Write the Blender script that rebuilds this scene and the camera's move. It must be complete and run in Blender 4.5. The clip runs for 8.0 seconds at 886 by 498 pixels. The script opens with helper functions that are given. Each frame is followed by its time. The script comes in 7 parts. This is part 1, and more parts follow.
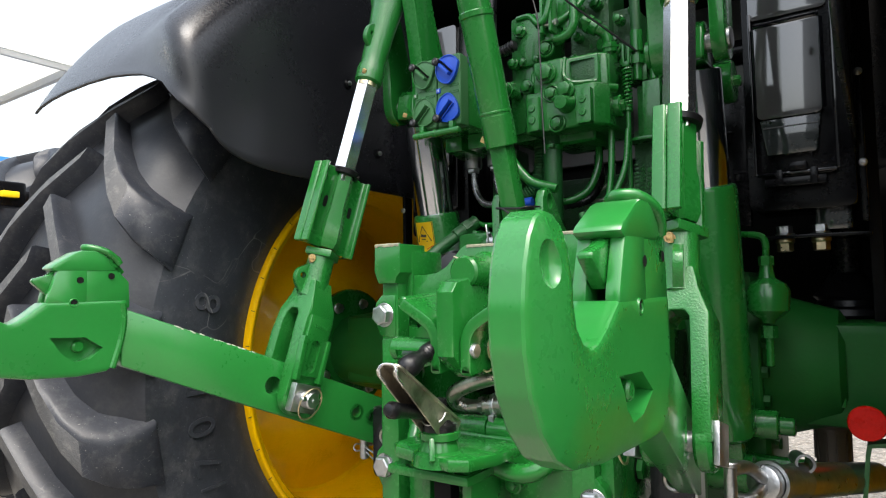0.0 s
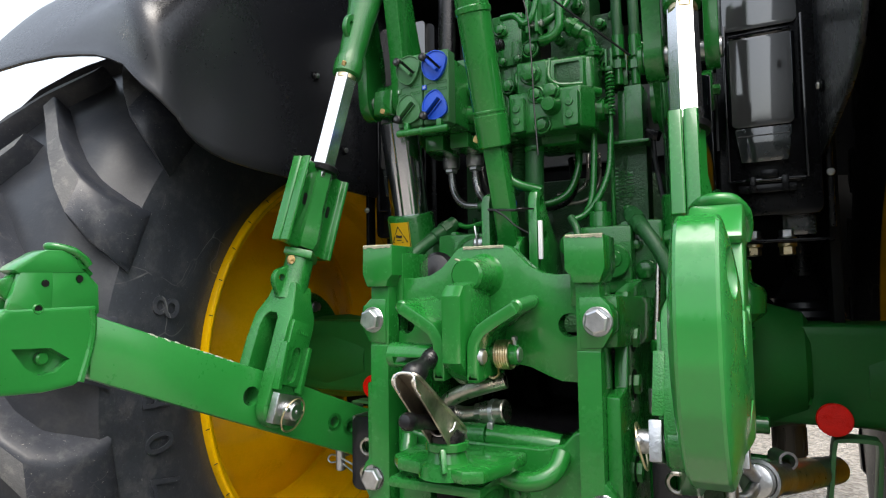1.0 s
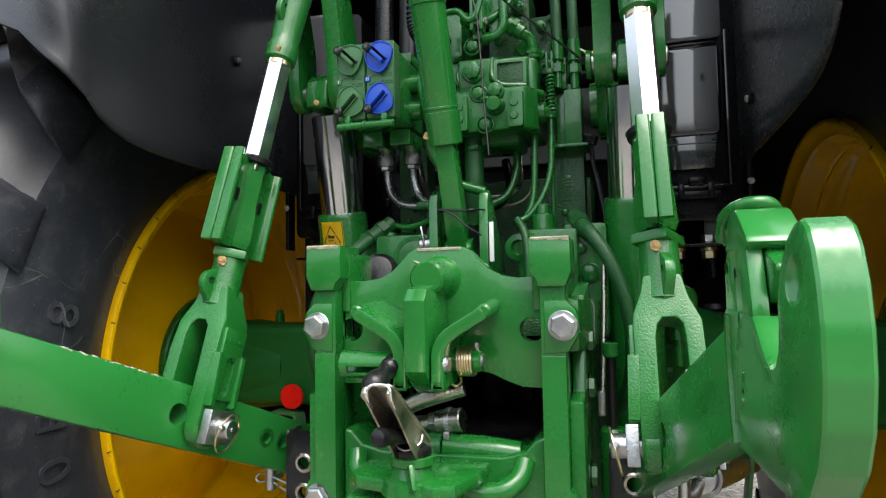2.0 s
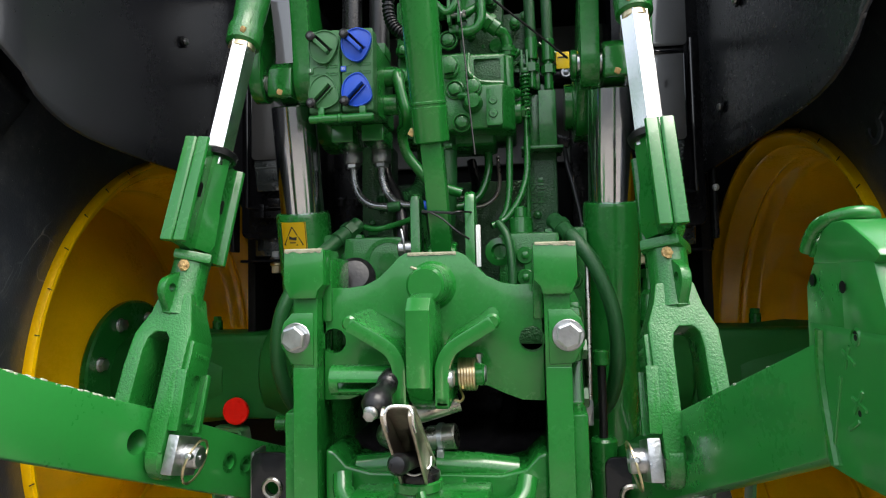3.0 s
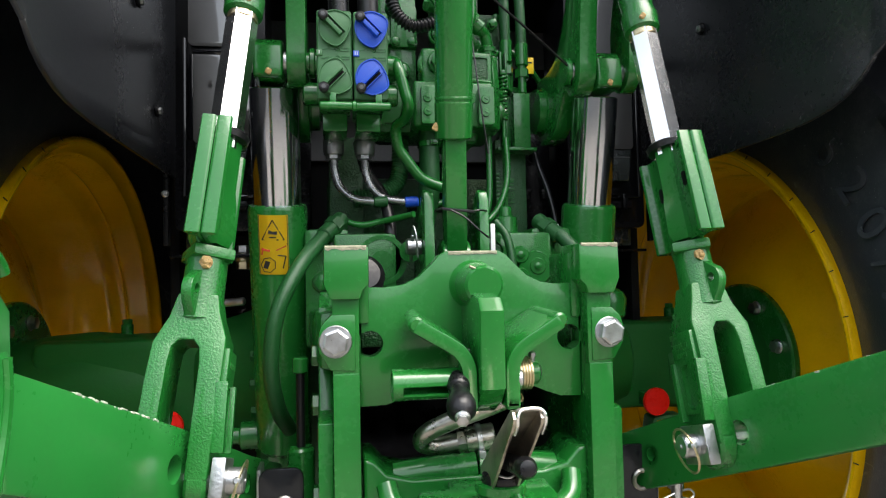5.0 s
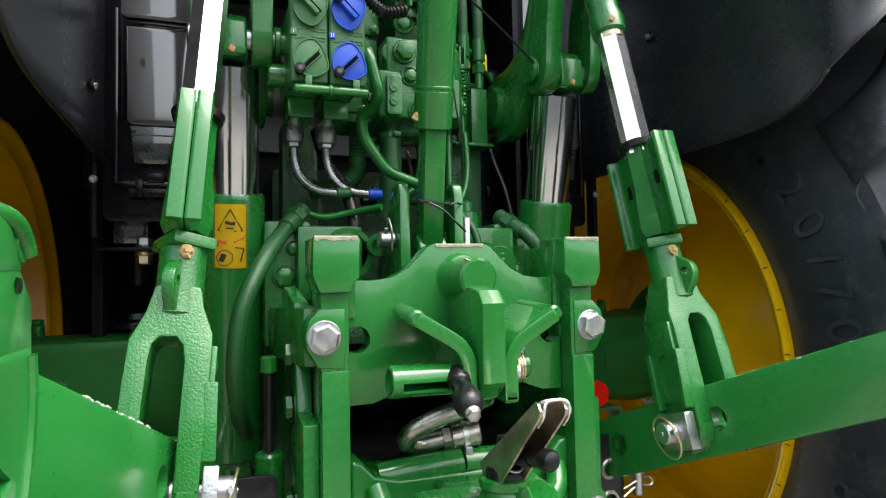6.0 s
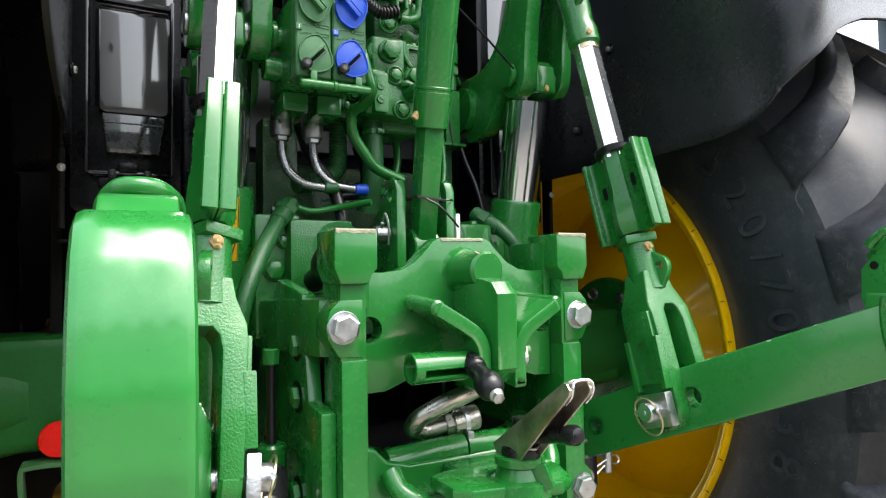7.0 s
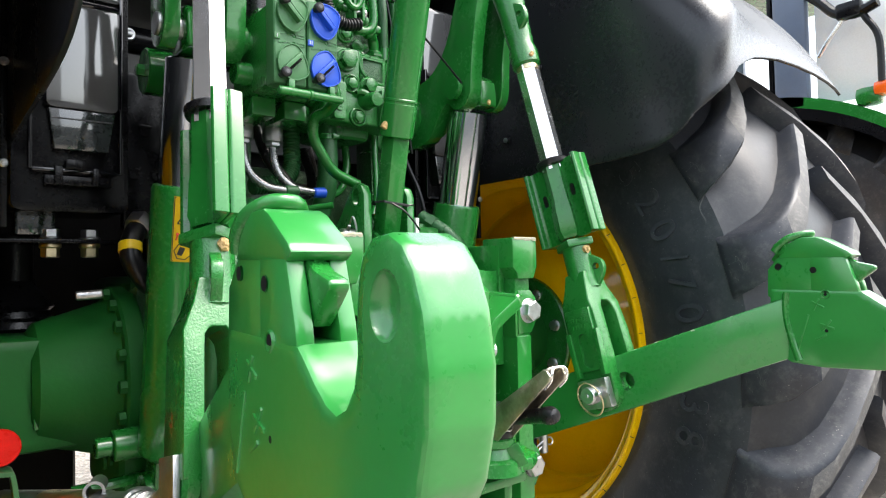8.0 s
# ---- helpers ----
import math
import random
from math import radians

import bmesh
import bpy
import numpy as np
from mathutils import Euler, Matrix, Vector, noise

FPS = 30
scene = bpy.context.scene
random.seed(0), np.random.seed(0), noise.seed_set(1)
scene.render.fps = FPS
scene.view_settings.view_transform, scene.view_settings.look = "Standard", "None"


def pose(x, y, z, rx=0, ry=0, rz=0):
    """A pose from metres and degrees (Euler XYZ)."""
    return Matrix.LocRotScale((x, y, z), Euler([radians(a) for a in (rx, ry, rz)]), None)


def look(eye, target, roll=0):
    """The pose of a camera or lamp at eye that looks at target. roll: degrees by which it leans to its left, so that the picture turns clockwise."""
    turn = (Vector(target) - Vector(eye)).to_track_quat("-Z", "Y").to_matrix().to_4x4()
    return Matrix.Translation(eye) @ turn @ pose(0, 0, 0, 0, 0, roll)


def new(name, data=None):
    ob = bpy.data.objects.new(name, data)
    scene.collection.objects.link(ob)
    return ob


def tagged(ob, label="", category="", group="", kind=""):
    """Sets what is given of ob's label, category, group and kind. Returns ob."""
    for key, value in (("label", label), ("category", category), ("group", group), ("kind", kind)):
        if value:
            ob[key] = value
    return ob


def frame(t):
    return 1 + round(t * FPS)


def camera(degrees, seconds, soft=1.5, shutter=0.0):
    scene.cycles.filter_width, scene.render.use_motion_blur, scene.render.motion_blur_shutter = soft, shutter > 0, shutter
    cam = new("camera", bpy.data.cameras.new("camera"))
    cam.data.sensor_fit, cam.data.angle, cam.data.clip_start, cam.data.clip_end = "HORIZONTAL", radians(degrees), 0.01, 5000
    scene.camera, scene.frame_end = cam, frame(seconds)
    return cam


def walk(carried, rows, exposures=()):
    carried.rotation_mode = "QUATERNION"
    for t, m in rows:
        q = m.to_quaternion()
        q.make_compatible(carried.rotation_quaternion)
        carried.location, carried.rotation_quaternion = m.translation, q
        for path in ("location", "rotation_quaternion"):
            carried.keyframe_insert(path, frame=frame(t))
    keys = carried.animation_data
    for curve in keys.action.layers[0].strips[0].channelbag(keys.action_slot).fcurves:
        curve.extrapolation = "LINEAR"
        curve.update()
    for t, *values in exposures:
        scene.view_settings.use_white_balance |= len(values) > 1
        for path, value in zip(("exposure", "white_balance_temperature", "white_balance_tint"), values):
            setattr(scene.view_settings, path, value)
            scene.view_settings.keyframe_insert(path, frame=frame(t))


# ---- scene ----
cam = camera(69.7, 8.0, soft=1.15)
PATH = [
    (0, (0.5148, -0.8230, 1.1174), (-0.6047, 0.8013, 1.2449), -0.9),
    (0.5, (0.4495, -0.8398, 1.1194), (-0.5800, 0.8418, 1.2469), -0.9),
    (1, (0.3863, -0.8575, 1.1243), (-0.5059, 0.9011, 1.2488), -0.9),
    (1.5, (0.3281, -0.8625, 1.1253), (-0.3893, 0.9742, 1.2478), -1.0),
    (3, (0.1294, -0.8210, 1.1421), (-0.1284, 1.1342, 1.2587), -1.2),
    (3.5, (0.0553, -0.8171, 1.1471), (-0.0751, 1.1510, 1.2538), -1.2),
    (4, (-0.0395, -0.8200, 1.1550), (-0.0445, 1.1530, 1.2568), -1.1),
    (4.5, (-0.1156, -0.8171, 1.1560), (0.0405, 1.1510, 1.2518), -1.2),
    (6, (-0.3073, -0.7430, 1.1451), (0.3666, 1.1125, 1.2340), -1.1),
    (6.5, (-0.3646, -0.7291, 1.1441), (0.4505, 1.0691, 1.2311), -1.1),
    (7, (-0.4456, -0.7233, 1.1382), (0.4979, 1.0107, 1.2202), -1.0),
    (7.5, (-0.5236, -0.7242, 1.1401), (0.5642, 0.9238, 1.2113), -1.0),
    (8, (-0.5928, -0.7114, 1.1441), (0.6590, 0.8161, 1.2132), -1.1),
]
walk(cam, [(t, look(eye, target, roll)) for t, eye, target, roll in PATH],
     exposures=((0, 0.68), (1, 0.59), (4, 0.65), (6, 0.88), (7, 1.08), (8, 1.40)))


# ---- world and light: bright hazy daylight from behind the camera ----
world = bpy.data.worlds.new("sky")
scene.world = world
world.use_nodes = True
wn = world.node_tree.nodes
wl = world.node_tree.links
sky = wn.new("ShaderNodeTexSky")
sky.sky_type = "NISHITA"
sky.sun_disc = False
sky.sun_elevation = radians(62)
sky.sun_rotation = radians(130)
sky.air_density = 1.6
sky.dust_density = 5.0
pale = wn.new("ShaderNodeHueSaturation")
pale.inputs["Saturation"].default_value = 0.5
wl.new(sky.outputs[0], pale.inputs["Color"])
wl.new(pale.outputs[0], wn["Background"].inputs["Color"])
wn["Background"].inputs["Strength"].default_value = 0.27
sun = new("sun", bpy.data.lights.new("sun", "SUN"))
sun.data.energy = 1.3
sun.data.angle = radians(30)
sun.data.color = (1.0, 0.97, 0.92)
sun.matrix_world = look((0.5, -1.5, 4.0), (0, 0, 0))

# ---- materials ----


def material(name, color, rough=0.5, metal=0.0, coat=0.0, var=0.12, scale=9.0, fine=160.0, bump=0.0, bump_scale=220.0,
             dirt=None, dirt_amount=0.0, dirt_scale=14.0, spec=0.5, coat_rough=0.07):
    """A painted, cast or moulded surface: colour that varies at two scales, uneven gloss, fine relief, and a layer of dust."""
    m = bpy.data.materials.new(name)
    m.use_nodes = True
    n, l = m.node_tree.nodes, m.node_tree.links
    b = n["Principled BSDF"]
    b.inputs["Metallic"].default_value = metal
    b.inputs["Specular IOR Level"].default_value = spec
    b.inputs["Coat Weight"].default_value = coat
    b.inputs["Coat Roughness"].default_value = coat_rough
    where = n.new("ShaderNodeTexCoord")
    big = n.new("ShaderNodeTexNoise")
    big.inputs["Scale"].default_value = scale
    big.inputs["Detail"].default_value = 4
    small = n.new("ShaderNodeTexNoise")
    small.inputs["Scale"].default_value = fine
    small.inputs["Detail"].default_value = 3
    for t in (big, small):
        l.new(where.outputs["Object"], t.inputs["Vector"])
    both = n.new("ShaderNodeMath")
    both.operation = "MULTIPLY_ADD"
    both.inputs[1].default_value = 0.45
    l.new(small.outputs[0], both.inputs[0])
    l.new(big.outputs[0], both.inputs[2])
    shade = n.new("ShaderNodeMapRange")
    shade.inputs["From Min"].default_value = 0.45
    shade.inputs["From Max"].default_value = 1.0
    shade.inputs["To Min"].default_value = 1 - var
    shade.inputs["To Max"].default_value = 1 + var
    l.new(both.outputs[0], shade.inputs["Value"])
    mul = n.new("ShaderNodeMix")
    mul.data_type = "RGBA"
    mul.blend_type = "MULTIPLY"
    mul.inputs["Factor"].default_value = 1.0
    mul.inputs["A"].default_value = (*color, 1)
    l.new(shade.outputs[0], mul.inputs["B"])
    out = mul.outputs["Result"]
    gloss = n.new("ShaderNodeMapRange")
    gloss.inputs["From Min"].default_value = 0.45
    gloss.inputs["From Max"].default_value = 1.0
    gloss.inputs["To Min"].default_value = max(0.02, rough * 0.78)
    gloss.inputs["To Max"].default_value = min(1, rough * 1.25)
    l.new(both.outputs[0], gloss.inputs["Value"])
    rout = gloss.outputs[0]
    if dirt:
        d = n.new("ShaderNodeTexNoise")
        d.inputs["Scale"].default_value = dirt_scale
        d.inputs["Detail"].default_value = 8
        d.inputs["Roughness"].default_value = 0.74
        l.new(where.outputs["Object"], d.inputs["Vector"])
        ramp = n.new("ShaderNodeMapRange")
        ramp.inputs["From Min"].default_value = 0.5
        ramp.inputs["From Max"].default_value = 0.75
        ramp.inputs["To Max"].default_value = dirt_amount
        l.new(d.outputs[0], ramp.inputs["Value"])
        mix = n.new("ShaderNodeMix")
        mix.data_type = "RGBA"
        mix.inputs["B"].default_value = (*dirt, 1)
        l.new(ramp.outputs[0], mix.inputs["Factor"])
        l.new(out, mix.inputs["A"])
        out = mix.outputs["Result"]
    l.new(out, b.inputs["Base Color"])
    l.new(rout, b.inputs["Roughness"])
    if bump:
        tex = n.new("ShaderNodeTexNoise")
        tex.inputs["Scale"].default_value = bump_scale
        tex.inputs["Detail"].default_value = 3
        l.new(where.outputs["Object"], tex.inputs["Vector"])
        bp = n.new("ShaderNodeBump")
        bp.inputs["Strength"].default_value = bump
        bp.inputs["Distance"].default_value = 0.004
        l.new(tex.outputs[0], bp.inputs["Height"])
        l.new(bp.outputs[0], b.inputs["Normal"])
    return m


GREEN = (0.0105, 0.142, 0.020)
M = {
    "green": material("green paint", GREEN, 0.26, coat=0.5, var=0.10, bump=0.07, bump_scale=45, dirt=(0.04, 0.15, 0.04), dirt_amount=0.12, spec=0.4),
    "cast": material("green painted casting", GREEN, 0.28, coat=0.5, var=0.14, bump=0.32, bump_scale=380, dirt=(0.07, 0.15, 0.06), dirt_amount=0.15, spec=0.4),
    "forged": material("green painted forging", (0.016, 0.185, 0.030), 0.30, coat=0.85, coat_rough=0.19, var=0.08, bump=0.08, bump_scale=30, dirt=(0.04, 0.15, 0.04), dirt_amount=0.15, spec=0.4),
    # the shade under fenders and cab is put into this darker green
    "axle": material("dull green axle paint, darkened for shade", (0.0085, 0.105, 0.016), 0.50, var=0.14, bump=0.10, bump_scale=120, dirt=(0.03, 0.09, 0.03), dirt_amount=0.2, spec=0.25),
    "lever": material("worn bare steel sheet", (0.50, 0.46, 0.38), 0.42, metal=1.0, var=0.35, scale=30, bump=0.08, dirt=(0.16, 0.10, 0.05), dirt_amount=0.5, dirt_scale=25),
    # rough castings deep inside: their shade is mixed into the green
    "rough": material("green painted sand casting, darkened for shade", (0.009, 0.078, 0.017), 0.40, coat=0.15, var=0.2, bump=0.7, bump_scale=260, dirt=(0.10, 0.14, 0.09), dirt_amount=0.3),
    "hose": material("green painted hose", (0.011, 0.085, 0.020), 0.42, var=0.15, bump=0.2, bump_scale=300),
    "yellow": material("yellow rim paint", (0.93, 0.54, 0.0), 0.30, coat=0.9, var=0.06, bump=0.03, bump_scale=60, dirt=(0.62, 0.32, 0.0), dirt_amount=0.35, dirt_scale=6, spec=0.2),
    "plastic": material("black moulded plastic", (0.005, 0.005, 0.006), 0.20, var=0.2, bump=0.04, bump_scale=500, dirt=(0.012, 0.012, 0.012), dirt_amount=0.25, dirt_scale=5, spec=0.2),
    "fender": material("matt black fender plastic", (0.0145, 0.0153, 0.0185), 0.28, var=0.10, scale=3, bump=0.05, bump_scale=700, dirt=(0.028, 0.028, 0.030), dirt_amount=0.2, dirt_scale=3),
    "rubber": material("dusty tyre rubber", (0.031, 0.035, 0.044), 0.38, var=0.30, scale=6, bump=0.12, bump_scale=320, dirt=(0.105, 0.105, 0.108), dirt_amount=0.60, dirt_scale=26),
    # tyre rubber again, with the shade between the lugs in its colour
    "groove": material("smooth tread floor rubber, darkened for shade", (0.020, 0.022, 0.027), 0.40, var=0.30, scale=8, bump=0.05, bump_scale=200, dirt=(0.060, 0.059, 0.057), dirt_amount=0.5, dirt_scale=30, spec=0.4),
    "lug": material("worn lug rubber", (0.026, 0.029, 0.037), 0.38, var=0.30, scale=8, bump=0.08, bump_scale=420, dirt=(0.11, 0.108, 0.104), dirt_amount=0.5, dirt_scale=38, spec=0.35),
    "lug_top": material("dusty worn tread face", (0.062, 0.062, 0.063), 0.6, var=0.30, scale=10, bump=0.22, bump_scale=200, dirt=(0.19, 0.185, 0.172), dirt_amount=0.75, dirt_scale=45),
    "black": material("black rubber", (0.007, 0.007, 0.008), 0.30, var=0.2, bump=0.1, spec=0.4),
    # near black; in holes and under the cab it carries the shade itself
    "dark": material("near black, also for holes and deep shade", (0.004, 0.004, 0.004), 0.75, var=0.3, spec=0.2),
    "chrome": material("chromed piston rod", (0.62, 0.64, 0.68), 0.13, metal=1.0, var=0.05, scale=4),
    "bright": material("bright zinc hexagon bar", (0.92, 0.92, 0.92), 0.24, metal=1.0, var=0.05, bump=0.03),
    "zinc": material("zinc plated steel", (0.52, 0.53, 0.54), 0.34, metal=1.0, var=0.2, scale=60, bump=0.15),
    "steel": material("dull bare steel", (0.42, 0.40, 0.36), 0.30, metal=1.0, var=0.25, scale=40, bump=0.1),
    "brass": material("yellow zinc plated steel", (0.64, 0.54, 0.34), 0.32, metal=1.0, var=0.2, scale=50),
    "blue": material("blue plastic", (0.010, 0.075, 0.52), 0.38, var=0.08, bump=0.05),
    "cap": material("green plastic cap", (0.040, 0.150, 0.050), 0.45, var=0.1, bump=0.08),
    "red": material("red reflector lens", (0.72, 0.008, 0.003), 0.30, var=0.1, scale=60, bump=0.3, bump_scale=420, spec=0.25),
    "sticker": material("yellow warning label", (0.95, 0.66, 0.012), 0.35, var=0.04),
    "ink": material("black print", (0.012, 0.012, 0.012), 0.5),
    "redink": material("red print", (0.50, 0.035, 0.008), 0.5),
    "grease": material("dried tan grease", (0.50, 0.33, 0.13), 0.6, var=0.35, scale=90, bump=0.6),
    "fitting": material("dull zinc fitting", (0.40, 0.40, 0.41), 0.32, metal=1.0, var=0.15, bump=0.1),
    # the bright sky mirrored in the window is painted as near white
    "sky_glass": material("cab glass, white for reflected sky", (0.80, 0.82, 0.83), 0.12, var=0.1, scale=2),
    "gloss": material("glossy black trim", (0.006, 0.006, 0.008), 0.07, coat=0.5, var=0.1),
    "grey": material("grey pipe", (0.075, 0.078, 0.082), 0.4, var=0.12),
    "can": material("brown grey plastic bowl", (0.065, 0.058, 0.050), 0.5, var=0.12),
    "bared": material("chipped edge with primer", (0.27, 0.265, 0.18), 0.6, var=0.3, scale=120, bump=0.5),
    "chip": material("pale bared paint chip", (0.40, 0.45, 0.35), 0.6, var=0.3, scale=120, bump=0.5),
    "paper": material("white paint marker", (0.75, 0.76, 0.75), 0.5, var=0.05),
    "smoke": material("smoked grey lid", (0.055, 0.054, 0.055), 0.07, coat=1.0, var=0.06, scale=3, spec=1.0),
    "smoke_low": material("smoked grey lid, lower part", (0.028, 0.034, 0.034), 0.07, coat=0.6, spec=0.8, var=0.1, scale=3),
    "container": material("blue container paint", (0.03, 0.20, 0.55), 0.5, var=0.1),
    "roof": material("white canopy sheet", (0.80, 0.80, 0.78), 0.6, var=0.05, scale=1),
    "beam": material("pale steel beam", (0.42, 0.42, 0.41), 0.5, var=0.1),
    # for the unseen wall; its grey sets how much light comes from behind
    "wall_behind": material("grey of the unseen yard wall", (0.24, 0.24, 0.23), 0.7, var=0.15, scale=2),
    "line": material("dull plated hydraulic line", (0.28, 0.285, 0.29), 0.26, metal=0.9, var=0.2, scale=30, bump=0.05),
    "blackened": material("blackened steel plate", (0.030, 0.032, 0.036), 0.22, metal=0.7, var=0.25, scale=25, bump=0.06),
    "panel": material("grey coated sheet", (0.16, 0.155, 0.155), 0.45, var=0.12, scale=5),
    "orange": material("orange lamp lens", (0.80, 0.12, 0.01), 0.2, coat=0.5),
    "glass_blue": material("blue grey cab pillar", (0.10, 0.13, 0.19), 0.35, var=0.1),
}


def scuffed(m, color=(0.22, 0.215, 0.205), amount=0.55, scale=11.0):
    """Pale scratches and rubbed streaks over a material's colour."""
    n, l = m.node_tree.nodes, m.node_tree.links
    b = n["Principled BSDF"]
    old = b.inputs["Base Color"].links[0].from_socket
    where = n.new("ShaderNodeTexCoord")
    warp = n.new("ShaderNodeTexNoise")
    warp.inputs["Scale"].default_value = scale * 0.5
    warp.inputs["Detail"].default_value = 3
    l.new(where.outputs["Object"], warp.inputs["Vector"])
    add = n.new("ShaderNodeMixRGB")
    add.blend_type = "ADD"
    add.inputs["Fac"].default_value = 0.5
    l.new(where.outputs["Object"], add.inputs[1])
    l.new(warp.outputs["Color"], add.inputs[2])
    cells = n.new("ShaderNodeTexVoronoi")
    cells.feature = "DISTANCE_TO_EDGE"
    cells.inputs["Scale"].default_value = scale
    l.new(add.outputs[0], cells.inputs["Vector"])
    thin = n.new("ShaderNodeMapRange")
    thin.inputs["From Min"].default_value = 0.006
    thin.inputs["From Max"].default_value = 0.018
    thin.inputs["To Min"].default_value = 1.0
    thin.inputs["To Max"].default_value = 0.0
    l.new(cells.outputs["Distance"], thin.inputs["Value"])
    some = n.new("ShaderNodeTexNoise")
    some.inputs["Scale"].default_value = scale * 0.8
    some.inputs["Detail"].default_value = 5
    l.new(where.outputs["Object"], some.inputs["Vector"])
    gate = n.new("ShaderNodeMapRange")
    gate.inputs["From Min"].default_value = 0.56
    gate.inputs["From Max"].default_value = 0.68
    gate.inputs["To Max"].default_value = amount
    l.new(some.outputs[0], gate.inputs["Value"])
    both = n.new("ShaderNodeMath")
    both.operation = "MULTIPLY"
    l.new(thin.outputs[0], both.inputs[0])
    l.new(gate.outputs[0], both.inputs[1])
    speck = n.new("ShaderNodeTexNoise")
    speck.inputs["Scale"].default_value = 240
    speck.inputs["Detail"].default_value = 2
    l.new(where.outputs["Object"], speck.inputs["Vector"])
    dots = n.new("ShaderNodeMapRange")
    dots.inputs["From Min"].default_value = 0.70
    dots.inputs["From Max"].default_value = 0.76
    dots.inputs["To Max"].default_value = 0.5
    l.new(speck.outputs[0], dots.inputs["Value"])
    top = n.new("ShaderNodeMath")
    top.operation = "MAXIMUM"
    l.new(both.outputs[0], top.inputs[0])
    l.new(dots.outputs[0], top.inputs[1])
    mix = n.new("ShaderNodeMix")
    mix.data_type = "RGBA"
    mix.inputs["B"].default_value = (*color, 1)
    l.new(top.outputs[0], mix.inputs["Factor"])
    l.new(old, mix.inputs["A"])
    l.new(mix.outputs["Result"], b.inputs["Base Color"])


scuffed(M["rubber"], (0.30, 0.30, 0.29), 0.6, 7.0)
scuffed(M["lug"], (0.30, 0.28, 0.25), 0.22, 16.0)


def ground_material():
    m = bpy.data.materials.new("gravel")
    m.use_nodes = True
    n, l = m.node_tree.nodes, m.node_tree.links
    b = n["Principled BSDF"]
    where = n.new("ShaderNodeTexCoord")
    v = n.new("ShaderNodeTexVoronoi")
    v.inputs["Scale"].default_value = 38
    l.new(where.outputs["Object"], v.inputs["Vector"])
    z = n.new("ShaderNodeTexNoise")
    z.inputs["Scale"].default_value = 3.0
    z.inputs["Detail"].default_value = 6
    l.new(where.outputs["Object"], z.inputs["Vector"])
    ramp = n.new("ShaderNodeValToRGB")
    ramp.color_ramp.elements[0].color = (0.20, 0.175, 0.145, 1)
    ramp.color_ramp.elements[1].color = (0.44, 0.405, 0.35, 1)
    l.new(v.outputs["Color"], ramp.inputs[0])
    mix = n.new("ShaderNodeMix")
    mix.data_type = "RGBA"
    mix.blend_type = "MULTIPLY"
    mix.inputs["Factor"].default_value = 0.5
    l.new(ramp.outputs[0], mix.inputs["A"])
    l.new(z.outputs[0], mix.inputs["B"])
    l.new(mix.outputs["Result"], b.inputs["Base Color"])
    b.inputs["Roughness"].default_value = 0.9
    bp = n.new("ShaderNodeBump")
    bp.inputs["Distance"].default_value = 0.02
    l.new(v.outputs["Distance"], bp.inputs["Height"])
    l.new(bp.outputs[0], b.inputs["Normal"])
    return m


# ---- shape helpers ----
V = Vector
SIZE = 0.988    # the plan is drawn for a rim of 511 mm flange radius; the tyre's 38 inch rim has 505 mm


def thing(name, label, category, base=(0, 0, 0), group="", kind=""):
    ob = new(name)
    ob.empty_display_size = 0.05
    ob.matrix_world = Matrix.Translation(V(base) * SIZE)
    return tagged(ob, label, category, group, kind)


def as_mesh(name, bm, mat, angle=32):
    me = bpy.data.meshes.new(name)
    bmesh.ops.recalc_face_normals(bm, faces=bm.faces[:])
    bmesh.ops.scale(bm, vec=(SIZE, SIZE, SIZE), verts=bm.verts[:])
    bm.to_mesh(me)
    bm.free()
    me.polygons.foreach_set("use_smooth", [True] * len(me.polygons))
    me.set_sharp_from_angle(angle=radians(angle))
    me.materials.append(M[mat] if isinstance(mat, str) else mat)
    return me


def total_base(ob):
    m = Matrix.Identity(4)
    while ob:
        m = ob.matrix_basis @ m if ob.parent is None else ob.matrix_parent_inverse @ ob.matrix_basis @ m
        ob = ob.parent
    return m


def part(name, bm, mat, parent, label="", angle=32):
    """One mesh, built in world places, under a thing or a part."""
    ob = new(name, as_mesh(name, bm, mat, angle))
    ob.parent = parent
    ob.matrix_parent_inverse = total_base(parent).inverted()
    return tagged(ob, label)


def structure(name, bm, mat, label, category="", angle=32):
    ob = new(name, as_mesh(name, bm, mat, angle))
    return tagged(ob, label, category or name.replace("_", " "), "", "structure")


def frame_of(axis, hint=(0, 0, 1)):
    """Two directions square to an axis."""
    a = V(axis).normalized()
    h = V(hint)
    if abs(a.dot(h)) > 0.95:
        h = V((0, 1, 0))
    u = h.cross(a).normalized()
    return u, a.cross(u).normalized(), a


def bevel(bm, width, seg=2, angle=28):
    es = [e for e in bm.edges if len(e.link_faces) == 2 and e.calc_face_angle(0) > radians(angle)]
    if es:
        bmesh.ops.bevel(bm, geom=es, offset=width, segments=seg, profile=0.6, affect="EDGES", clamp_overlap=True)
    return bm


def merge(*bms):
    """Several pieces in one mesh."""
    out = bmesh.new()
    for b in bms:
        tmp = bpy.data.meshes.new("tmp")
        b.to_mesh(tmp)
        b.free()
        out.from_mesh(tmp)
        bpy.data.meshes.remove(tmp)
    return out


def box(c, size, bev=0.003, rot=(0, 0, 0), seg=2):
    bm = bmesh.new()
    bmesh.ops.create_cube(bm, size=1, matrix=pose(*c, *rot) @ Matrix.Diagonal((*size, 1)))
    return bevel(bm, bev, seg) if bev else bm


